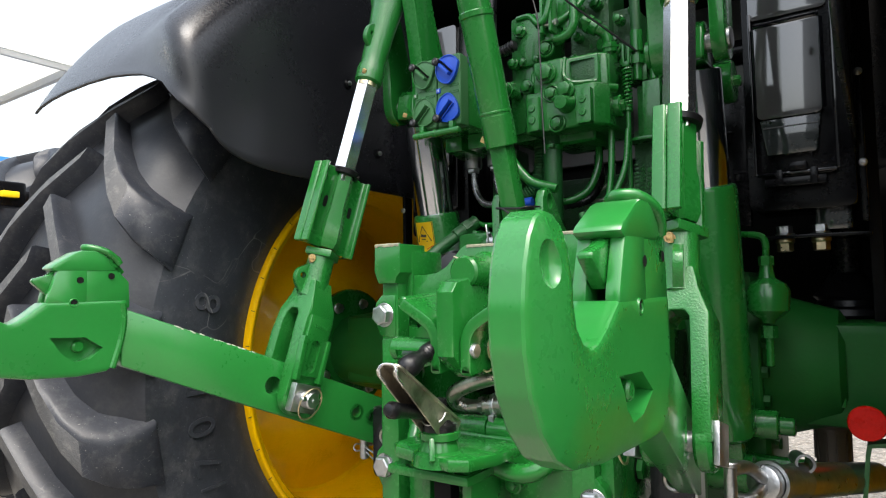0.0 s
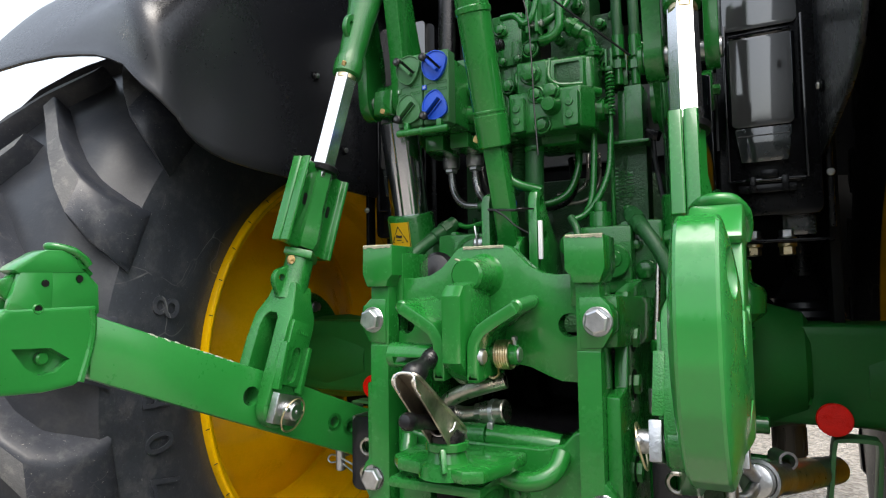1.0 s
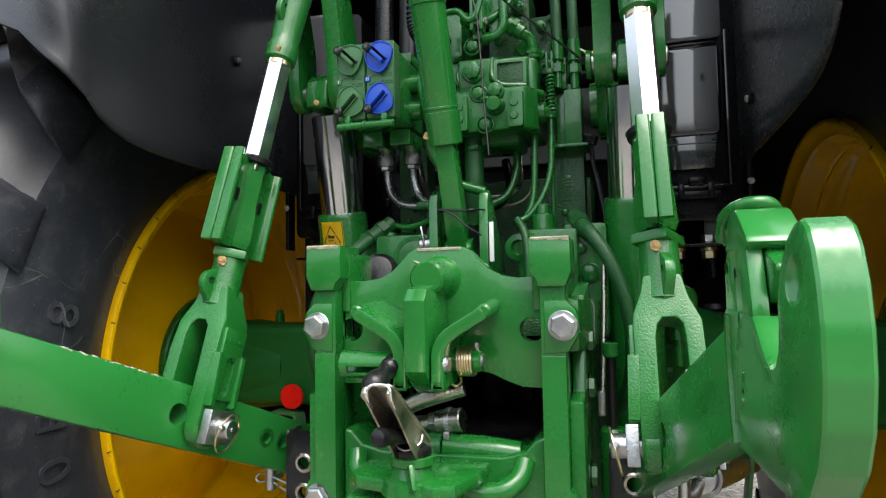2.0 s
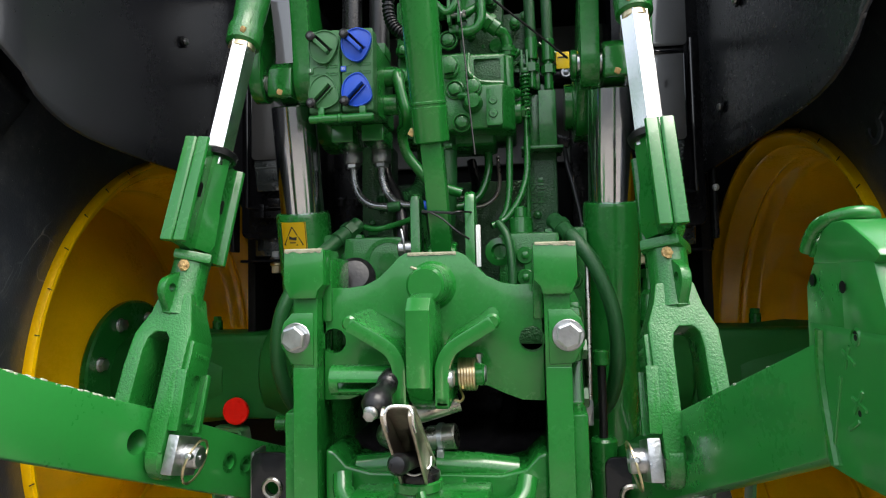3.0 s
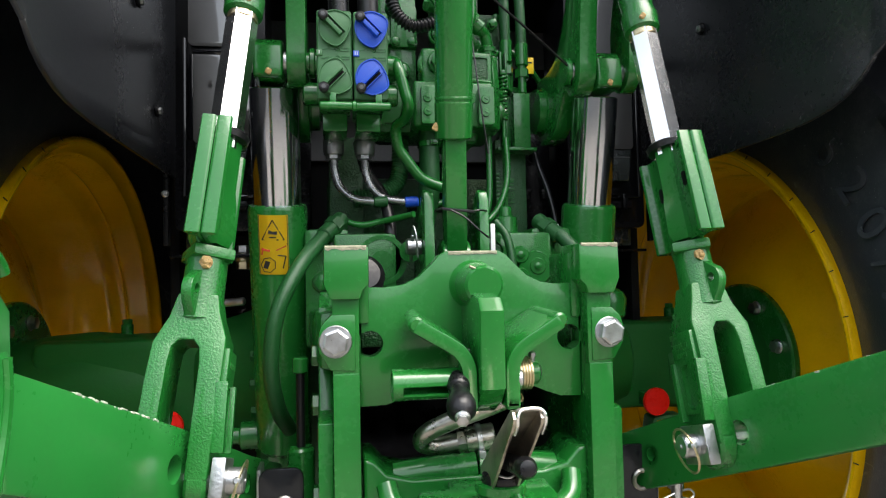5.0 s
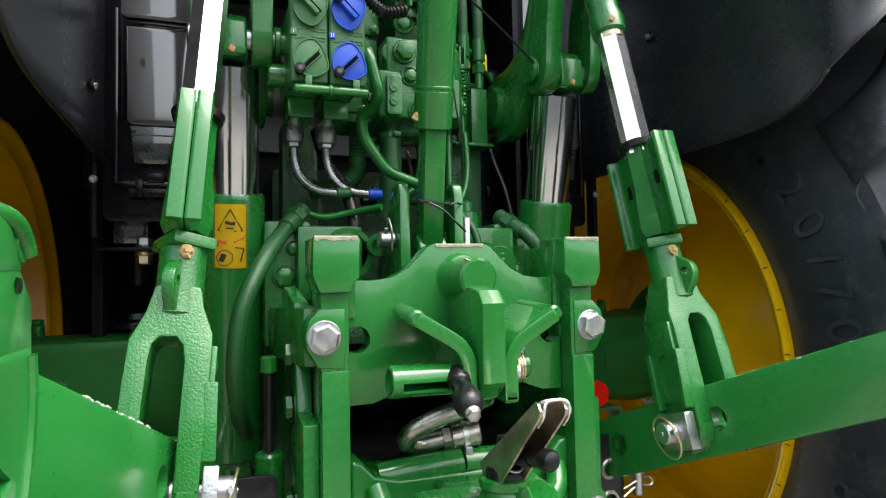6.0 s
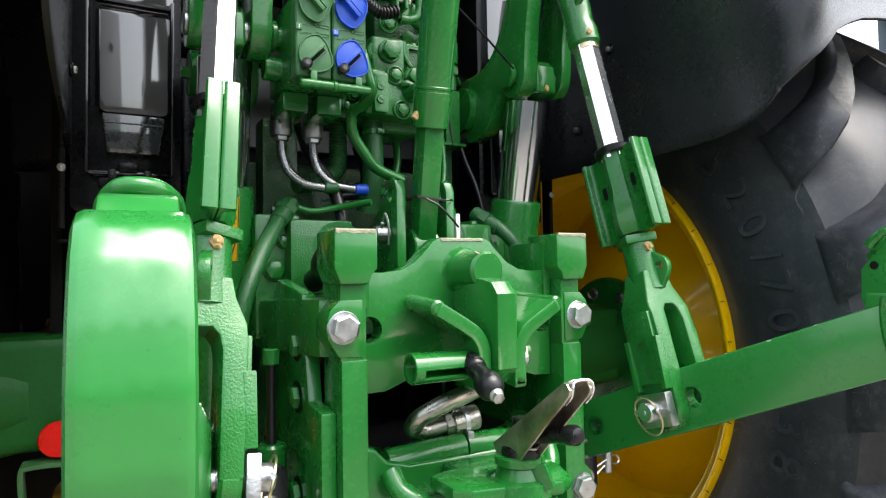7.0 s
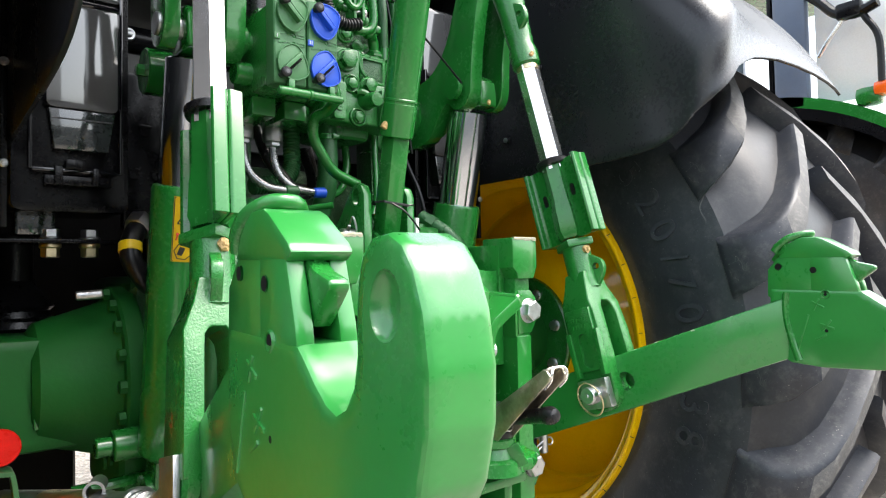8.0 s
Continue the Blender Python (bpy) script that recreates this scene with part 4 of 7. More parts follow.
            # the bore's dark inside is a flat black disc on the face
            part("bore", lathe(p - w * out_dir * d * 0.0004, w * out_dir * d, [(0, 0.0), (0.0003, 0.0044), (0.0005, 0.0)], 18), "dark", body, "black disc for the dark of a drilled hole")
    # raised casting strokes on the face without the pocket
    for a0, b0, a1, b1 in ((0.268, 0.118, 0.252, 0.066), (0.282, 0.140, 0.274, 0.124), (0.288, 0.128, 0.272, 0.136), (0.296, 0.112, 0.284, 0.096), (0.300, 0.100, 0.282, 0.106), (0.290, 0.092, 0.276, 0.084)):
        part("cast_mark", beam(spot(a0, b0, nface), spot(a1, b1, nface), 0.003, 0.0024, 0.0008, hint=w), "forged", body)
    c = w * out_dir * (off + thick / 2)
    pts = [inner + u * a + v * b + c + w * out_dir * o for a, b, o in
           ((0.248, 0.202, 0.016), (0.254, 0.212, 0.018), (0.266, 0.222, 0.017), (0.282, 0.229, 0.010), (0.288, 0.230, 0.0), (0.282, 0.229, -0.010), (0.266, 0.224, -0.018), (0.252, 0.214, -0.019), (0.246, 0.206, -0.019))]
    pts = [p + u * (set_back[1] - 0.25) for p in pts]
    part("release_loop", tube(pts, 0.0052, 12), "green", base)
    part("loop_eye", lathe(inner + u * (set_back[1] + 0.002) + v * 0.210 + w * out_dir * off, w * out_dir, [(0, 0.004), (0, 0.009), (0.012, 0.009), (0.012, 0.004)], 16, closed=False), "green", base)
    part("release_plate", cut(reach_in([(0.240, 0.190), (0.235, 0.195), (0.254, 0.216), (0.264, 0.218), (0.258, 0.202)]), [], off + 0.006, thick - 0.012, 0.002), "green", base)
    # thick weld where the arm meets the claw
    part("weld", tube([spot(a, b, off + 0.001) for a, b in ((0.240, 0.148), (0.238, 0.128), (0.240, 0.105), (0.246, 0.080), (0.254, 0.054))], 0.0050, 10), "green", base)
    # bare chips on the upper edge
    u, w = axes(arm_slope)
    rr = random.Random(7 if s < 0 else 9)
    for i in range(34 if s < 0 else 5):
        a = 0.025 + 0.155 * rr.random() ** 0.8
        z = 0.142 + (a - 0.246) * (0.102 / 0.264)
        p = inner + u * a + v * (z - 0.0008 - 0.0018 * rr.random()) + w * out_dir * (0.0012 + 0.0022 * rr.random())
        long = 0.0015 + 0.006 * rr.random() ** 2
        part("paint_chip", beam(p, p + u * long + v * (long * 0.386 + rr.uniform(-0.0008, 0.0008)), 0.0014 + 0.0018 * rr.random(), 0.0022, 0.0006), "chip", base, "bare paint chip")
    return base


lower_link(-1, (-0.356, -0.085, 0.971), 0.228, 0.06, 0.459, 0.040, 0.038, 0.12, [(0.257, 0.188), (0.300, 0.182), (0.308, 0.150), (0.308, 0.097)], (0.20, 0.25, 0.30, 0.35, 0.388, 0.403, 0.46), "green forged lower link with open claw and chipped edge")
lower_link(1, (0.300, -0.091, 0.971), 0.168, 0.0, 0.459, 0.042, 0.037, 0.40, [(0.230, 0.184), (0.276, 0.179), (0.290, 0.146), (0.290, 0.097)], (0.19, 0.230, 0.282, 0.338, 0.382, 0.402, 0.455), "green forged lower link with an open claw and latch")

# ---- lift rods ----


def lift_rod(s, top, bottom, label):
    base = thing("lift_rod", label, "lift rod", bottom, "lift rods")
    top, bottom = V(top), V(bottom)
    a = (top - bottom).normalized()
    inn = V((-s, 0, 0))
    inn = (inn - a * inn.dot(a)).normalized()   # towards the middle of the tractor
    back = a.cross(inn).normalized()
    if back.y > 0:
        back = -back                            # towards the rear
    L = (top - bottom).length
    at = lambda z: bottom + a * ((z - bottom.z) / a.z)
    P = lambda z, i=0.0, b=0.0: at(z) + inn * i + back * b
    part("hex_bar", lathe(at(1.34), a, [(0, 0.0218), (0.23, 0.0218)], 6, hint=back, turn=0.26), "bright", base, "bright zinc hexagon bar")
    part("seal_ring", lathe(at(1.352 if s < 0 else 1.346), a, [(0, 0.024), (0.001, 0.029), (0.009, 0.031), (0.012, 0.028), (0.013, 0.020)], 28), "black", base, "black rubber seal ring")
    up = part("upper_socket", lathe(at(1.545), a, [(0, 0.022), (0.004, 0.027), (0.03, 0.028), (0.045, 0.024), (0.06, 0.0255), (0.12, 0.027), (0.19, 0.034), (0.26, 0.036)], 24), "cast", base)
    part("collar", lathe(at(1.537), a, [(0, 0.021), (0.009, 0.021)], 24), "brass", up, "bare ring under the socket")
    part("lug", plate(smooth2([(-0.02, -0.03), (0.012, -0.02), (0.018, 0), (0.010, 0.018), (-0.02, 0.03)]), [ring2((0.003, 0), 0.006, 10)], P(1.64, 0.006, 0.024), back, a, 0.012, 0.003), "cast", up)
    part("grease", box(P(1.558, 0.010, 0.026), (0.008, 0.006, 0.010), 0.0028, (20, 30, 10), 3), "grease", up, "tan grease on the nipple")
    # the sleeve: hexagon tube with two folded wings
    sl = part("sleeve", merge(lathe(at(1.212), a, [(0, 0.023), (0.012, 0.028), (0.055, 0.026), (0.075, 0.0225), (0.145, 0.0225)], 6, hint=back, turn=0.0)), "green", base)
    side_in = 1 if back.cross(a).dot(inn) > 0 else -1
    for q in (-1, 1):
        d = -0.008
        z0, z1 = 1.210, 1.359 if s < 0 else 1.350
        for h in (1, -1):
            # each wing is two folded sheets back to back
            sec = [(0.010, 0.0004), (0.060, 0.0004), (0.062, 0.003), (0.062, 0.017), (0.058, 0.019), (0.054, 0.017), (0.051, 0.009), (0.046, 0.006), (0.010, 0.006)]
            bm = bmesh.new()
            rings = [[bm.verts.new(P(z, y * h, x * q)) for x, y in sec] for z in (z0, z1)]
            for i in range(len(sec)):
                bm.faces.new((rings[0][i], rings[0][(i + 1) % len(sec)], rings[1][(i + 1) % len(sec)], rings[1][i]))
            bm.faces.new(rings[0][::-1])
            bm.faces.new(rings[1])
            bmesh.ops.recalc_face_normals(bm, faces=bm.faces[:])
            bevel(bm, 0.0012, 2, 25)
            wing = part("wing", bm, "green", sl)
            # the slot is not cut: a black plate paints its dark
            part("slot", plate(rounded(-0.0042, -0.011, 0.0042, 0.011, 0.004), [], P(1.300 + d, h * 0.0062 - side_in * 0.0010, q * 0.033), back, a, 0.002, 0), "dark", wing, "black plate for the dark of a slot in the wing")
    # forged fork: a neck that opens into an arch with two tines
    part("fork_neck", merge(lathe(at(1.122), a, [(0, 0.0275), (0.012, 0.0262), (0.035, 0.0250), (0.075, 0.0245), (0.078, 0.021)], 28),
                            beam(P(1.1935), P(1.2075), 0.050, 0.056, 0.004, hint=(0.5 * s, 1, 0))), "cast", base, "", 40)
    q = lambda i, z: (i, (z - 1.10) / a.z)
    ipts = [(0.0230, 1.150), (0.0275, 1.128), (0.0385, 1.100), (0.0395, 1.082), (0.0380, 0.950), (0.014, 0.950), (0.013, 1.072), (0.010, 1.088), (0.003, 1.096),
            (-0.013, 1.096), (-0.0190, 1.088), (-0.0205, 1.072), (-0.0225, 0.950), (-0.0440, 0.950), (-0.0425, 1.050), (-0.0415, 1.092), (-0.0290, 1.122), (-0.0225, 1.150)]
    nn = inn.cross(a).normalized()
    fork = plate([q(i, z) for i, z in ipts], [], at(1.10) - nn * 0.034, inn, a, 0.069, 0.0035)
    for v in fork.verts:
        h = v.co.z - 1.10
        f = 1.0 - 0.36 * min(1, max(0, (h + 0.022) / 0.060))
        mid = (v.co - at(v.co.z)).dot(nn)
        v.co += nn * mid * (f - 1.0)
    rot = Matrix((inn, back, a)).transposed().to_4x4()
    fork_ = part("fork", fork, "cast", base, "", 24)
    for i0, i1 in ((0.014, 0.0375), (-0.0425, -0.0225)):
        part("tine_end", cyl(P(0.953, i0), P(0.953, i1), 0.0345, bev=0.004, seg=36), "cast", fork_)
    # face of the inner tine: two rails with a slot between them, cast marks above
    for b0, b1, w0 in ((0.030, 0.028, 0.009), (-0.028, -0.026, 0.009)):
        part("rail", beam(P(1.052, 0.041, b0), P(0.978, 0.0445, b1), w0, 0.014, 0.002, hint=inn), "cast", fork_)
    part("web", plate([(-0.026, -0.012), (0.026, -0.012), (0.026, -0.118), (-0.026, -0.118)], [rounded(-0.011, -0.112, 0.011, -0.054, 0.010)],
                      P(1.10, 0.0375 if back.cross(a).dot(inn) > 0 else 0.0445), back, a, 0.007, 0.0015), "cast", fork_)
    for k in range(6):
        part("cast_mark", box(P(1.072, 0.0447, -0.017 + 0.006 * k), (0.0016, 0.0035, 0.006), 0.0005), "cast", fork_)
        if s > 0 and k < 5:
            part("cast_mark", box(P(1.060, 0.0447, -0.015 + 0.006 * k), (0.0016, 0.0035, 0.006), 0.0005), "cast", fork_)
    ld = (back * 0.97 - inn * 0.22).normalized()
    part("cast_lug", plate(smooth2([(-0.012, -0.038), (0.010, -0.022), (0.022, -0.004), (0.021, 0.012), (0.010, 0.022), (-0.004, 0.034), (-0.012, 0.046)]), [ring2((0.009, 0.004), 0.006, 12)],
                           at(1.150) + ld * 0.022 - ld.cross(a) * 0.0065, ld, a, 0.013, 0.003), "cast", base)
    rr = random.Random(11 + s)
    gp = P(1.186, 0.004, 0.026)
    part("grease_nipple", cyl(P(1.186, 0.003, 0.020), P(1.186, 0.005, 0.032), 0.004), "grease", base, "tan grease on the nipple")
    blob = bmesh.new()
    bmesh.ops.create_icosphere(blob, subdivisions=2, radius=0.0062, matrix=Matrix.Translation(gp) @ Matrix.Diagonal((1.1, 0.8, 1.25, 1)))
    for v in blob.verts:
        v.co += V((rr.uniform(-1, 1), rr.uniform(-1, 1), rr.uniform(-1, 1))) * 0.0017
    part("grease", blob, "grease", base, "tan grease on the nipple")
    # pin through the fork, with its square block and spring ring
    pc = P(0.951, 0.048, 0.002)
    sq = box((0, 0, 0), (0.015, 0.058, 0.048), 0.0022)
    bmesh.ops.transform(sq, matrix=Matrix.Translation(pc) @ rot, verts=sq.verts[:])
    pin = part("pin_plate", sq, "zinc", base, "zinc plated square pin plate")
    part("pin_head", merge(cyl(pc, pc + inn * 0.026, 0.0145), cyl(pc + inn * 0.026, pc + inn * 0.0275, 0.003)), "zinc", pin)
    ringpts = [pc + inn * (0.020 + 0.006 * math.cos(t)) + back * 0.023 * math.sin(t) + a * (0.027 * math.cos(t) - 0.006) for t in [2 * math.pi * i / 24 for i in range(25)]]
    part("spring_ring", sweep(ringpts, circle(0.0017, 6)), "brass", pin)
    part("lynch_pin", cyl(pc + inn * 0.020 + back * 0.024, pc + inn * 0.020 - back * 0.020, 0.0045), "zinc", pin)
    part("pin_shaft", cyl(pc, pc - inn * 0.0945, 0.012), "zinc", pin)
    sq = box((0, 0, 0), (0.007, 0.050, 0.048), 0.0018)
    bmesh.ops.transform(sq, matrix=Matrix.Translation(P(0.951, -0.0470, 0.0)) @ rot, verts=sq.verts[:])
    part("pin_washer", sq, "zinc", base, "zinc plated square washer")
    return base


lift_rod(-1, (-0.310, 0.115, 1.545), (-0.362, -0.052, 0.95), "green adjustable lift rod with bright hexagon bar and winged sleeve")
lift_rod(1, (0.297, 0.109, 1.545), (0.315, -0.055, 0.95), "green adjustable lift rod with bright hexagon bar and forged fork")

# ---- lift cylinders and lift arms ----


def lift_cylinder(s):
    base = thing("lift_cylinder", "green hydraulic lift cylinder with chromed rod" + (" and warning label" if s < 0 else ""), "cylinder", (s * 0.279, 0.40, 0.86), "lift cylinders")
    top, bot = V((s * 0.281, 0.262, 1.490)), V((s * 0.279, 0.400, 0.865))
    a = (top - bot).normalized()
    at = lambda z: bot + a * ((z - bot.z) / a.z)
    part("barrel", lathe(at(0.865), a, [(0, 0.040), (0.01, 0.0485), (0.438, 0.0495), (0.444, 0.047), (0.446, 0.041)], 40), "green", base)
    part("rod", cyl(at(1.29), at(1.487), 0.040, bev=0.002, seg=40), "chrome", base, "polished chrome rod")
    part("foot", merge(lathe(at(0.80) + V((-s * 0.04, 0, 0)), (s, 0, 0), [(0, 0.035), (0.08, 0.035)], 24), beam(at(0.80), at(0.87), 0.06, 0.06, 0.01)), "green", base)
    hd = part("eye", plate([(-0.036, -0.028), (0.040, -0.028), (0.038, 0.0), (0.032, 0.022), (0.018, 0.036), (0.0, 0.040), (-0.018, 0.036), (-0.032, 0.022), (-0.036, 0.0)], [],
                           (s * 0.285 - 0.023, 0.240, 1.518), (0, 1, 0), (0, 0, 1), 0.046, 0.006), "green", base)
    part("grease", box((s * 0.284, 0.203, 1.497), (0.010, 0.006, 0.010), 0.003, (10, 20, 30)), "grease", hd, "tan grease on the nipple")
    part("pivot_pin", cyl((s * 0.22, 0.235, 1.522), (s * 0.345, 0.235, 1.522), 0.017), "zinc", base)
    if s < 0:
        face = V((0, -1, 0))
        face = (face - a * face.dot(a)).normalized()
        # the label is bent round the barrel
        LX = 0.004
        def bent(w0, w1, z0, z1, off, n=10):
            bm = bmesh.new()
            cols = []
            for i in range(n + 1):
                t = (w0 + (w1 - w0) * i / n) / 0.0495
                dirn = V((math.sin(t), 0, 0)) + face * math.cos(t)
                cols.append([bm.verts.new(at(z) + dirn * (0.0498 + off)) for z in (z0, z1)])
            for c, d in zip(cols, cols[1:]):
                bm.faces.new((c[0], d[0], d[1], c[1]))
            bmesh.ops.solidify(bm, geom=bm.faces[:], thickness=-0.0004)
            return bm
        def stroke(pts, wd, off=0.0009):
            bms = []
            for (x0, z0), (x1, z1) in zip(pts, pts[1:]):
                f = lambda x, z: at(z) + (V((math.sin((x + LX) / 0.0495), 0, 0)) + face * math.cos((x + LX) / 0.0495)) * (0.0498 + off)
                bms.append(beam(f(x0, z0), f(x1, z1), wd, 0.0006, 0, hint=(0, -1, 0)))
            return merge(*bms)
        lab = part("warning_label", bent(-0.034 + LX, 0.016 + LX, 1.190, 1.287, 0.0004), "sticker", base, "yellow warning label with black pictograms")
        part("outline", stroke([(-0.0325, 1.1915), (0.0145, 1.1915), (0.0145, 1.2855), (-0.0325, 1.2855), (-0.0325, 1.1915)], 0.0010), "ink", lab)
        part("divider", stroke([(-0.0325, 1.240), (0.0145, 1.240)], 0.0010), "ink", lab)
        part("triangle", stroke([(-0.027, 1.247), (0.009, 1.247), (-0.009, 1.279), (-0.027, 1.247), (0.0, 1.247)], 0.0018), "ink", lab)
        part("pictogram", merge(stroke([(-0.016, 1.260), (-0.002, 1.258)], 0.006), stroke([(-0.015, 1.251), (-0.004, 1.251)], 0.0018)), "ink", lab)
        part("pictogram", merge(stroke([(-0.028, 1.232), (-0.014, 1.229)], 0.004), stroke([(-0.004, 1.230), (0.012, 1.237)], 0.0018), stroke([(-0.028, 1.222), (-0.026, 1.230)], 0.002)), "redink", lab)
        part("pictogram", merge(stroke([(-0.030, 1.206), (-0.024, 1.216), (-0.014, 1.218), (-0.006, 1.212), (-0.006, 1.201), (-0.014, 1.194), (-0.025, 1.195), (-0.030, 1.206)], 0.0012), stroke([(-0.022, 1.200), (-0.018, 1.212)], 0.008), stroke([(-0.002, 1.222), (0.011, 1.220), (0.006, 1.200)], 0.002)), "ink", lab)
    return base


def lift_arm(s):
    base = thing("rockshaft_linkage", "green forged rockshaft linkage with two arms", "linkage", (s * 0.21, 0.40, 1.5), "lift arms")
    # seen from the side: shaft, cylinder pivot and the end that carries the lift rod
    prof = smooth2([(0.455, 1.50), (0.42, 1.555), (0.36, 1.56), (0.31, 1.575), (0.268, 1.62), (0.235, 1.70), (0.20, 1.80), (0.145, 1.80), (0.165, 1.70), (0.185, 1.60), (0.192, 1.54),
                    (0.196, 1.505), (0.215, 1.483), (0.245, 1.482), (0.27, 1.50), (0.30, 1.47), (0.33, 1.435), (0.39, 1.425), (0.44, 1.445)], 3)
    x0 = s * 0.226
    part("inner_arm", plate(prof, [], (min(x0, x0 + s * 0.030), 0, 0), (0, 1, 0), (0, 0, 1), 0.030, 0.007), "green", base)
    prof2 = smooth2([(0.268, 1.62), (0.235, 1.72), (0.205, 1.80), (0.150, 1.80), (0.175, 1.69), (0.195, 1.60), (0.200, 1.53), (0.21, 1.500), (0.235, 1.488), (0.262, 1.50), (0.272, 1.53), (0.272, 1.57)], 3)
    x1 = s * 0.318
    part("outer_arm", plate(prof2, [], (min(x1, x1 + s * 0.022), 0, 0), (0, 1, 0), (0, 0, 1), 0.022, 0.006), "green", base)
    part("pivot_boss", cyl((s * 0.222, 0.235, 1.522), (s * 0.212, 0.235, 1.522), 0.024), "green", base)
    part("rockshaft", lathe((s * 0.255, 0.40, 1.495), (-s, 0, 0), [(0, 0.044), (0.012, 0.048), (0.03, 0.048), (0.032, 0.044), (0.045, 0.044)], 32), "green", base)
    part("shaft_nut", merge(hexa((s * 0.316, 0.40, 1.50), (s * 0.330, 0.40, 1.50), 0.018), cyl((s * 0.25, 0.40, 1.50), (s * 0.318, 0.40, 1.50), 0.038)), "green", base)
    return base


for s in (-1, 1):
    lift_cylinder(s)
    lift_arm(s)

# ---- top link ----
tl = thing("top_link", "green tubular top link tied with a black cable tie", "top link", (0, 0.15, 1.22))
p0, p1, p2 = V((0.0, 0.165, 1.205)), V((-0.008, 0.117, 1.378)), V((-0.023, -0.010, 1.80))
part("lower_bar", beam(p0, p1, 0.034, 0.036, 0.007, hint=(0, 1, 0)), "green", tl)
part("lower_eye", cyl(p0 + V((-0.022, 0.01, -0.01)), p0 + V((0.022, 0.01, -0.01)), 0.032), "green", tl)
d = (p2 - p1).normalized()
part("upper_tube", lathe(p1 - d * 0.002, d, [(0, 0.021), (0, 0.0265), (0.002, 0.028), (0.052, 0.0285), (0.053, 0.0275), (0.056, 0.0275), (0.057, 0.0285), (0.060, 0.0285), (0.061, 0.0275),
                                   (0.215, 0.0275), (0.217, 0.0295), (0.225, 0.0295), (0.227, 0.0275), (0.43, 0.0275)], 36), "green", tl)
part("grease", merge(box(p1 + V((-0.028, -0.01, 0.012)), (0.010, 0.010, 0.012), 0.003, (10, 30, 0))), "grease", tl, "tan grease on the nipple")
tie = thing("cable_tie", "thin black cable tie round the lower bar", "cable tie", (0, 0.15, 1.268))
q = p0.lerp(p1, 0.36)
part("loop", strip([q + V(o) for o in ((-0.023, -0.022, 0.004), (0.024, -0.022, 0), (0.028, 0.02, 0.004), (-0.026, 0.02, 0.005), (-0.023, -0.0225, 0.005))], 0.004, 0.0016, 0.0003, steps=3), "black", tie)
part("tail", tube([q + V(o) for o in ((-0.010, -0.024, 0.002), (0.01, -0.03, -0.010), (0.030, -0.03, -0.028), (0.048, -0.02, -0.040))], 0.0016, 6), "black", tie)
part("tail", tube([q + V(o) for o in ((0.02, -0.02, 0.0), (0.035, -0.02, 0.002), (0.05, 0.0, 0.003))], 0.0016, 6), "black", tie)

bracket = thing("top_link_bracket", "green welded bracket with two drilled lugs and a retaining pin", "bracket", (0, 0.25, 1.15))
lug = [(0.150, 1.10), (0.150, 1.285), (0.158, 1.300), (0.172, 1.306), (0.188, 1.300), (0.225, 1.255), (0.28, 1.21), (0.30, 1.16), (0.30, 1.10)]
for x in (-0.050, 0.036):
    part("lug", plate(lug, [ring2((0.176, 1.282), 0.010, 14, 0.014), ring2((0.195, 1.225), 0.011, 14)], (x, 0, 0), (0, 1, 0), (0, 0, 1), 0.016, 0.003), "green", bracket)
part("wear_strip", box((0.057, 0.152, 1.218), (0.007, 0.006, 0.065), 0.001), "paper", bracket, "bare bright strip")
pn = part("retaining_pin", merge(cyl((-0.075, 0.182, 1.218), (-0.050, 0.182, 1.218), 0.013), cyl((-0.066, 0.168, 1.236), (-0.066, 0.196, 1.196), 0.003)), "zinc", bracket)
part("ring", tube([V((-0.066, 0.168, 1.236)), V((-0.066, 0.158, 1.248)), V((-0.062, 0.155, 1.23)), V((-0.060, 0.16, 1.20))], 0.0018, 6), "zinc", pn)

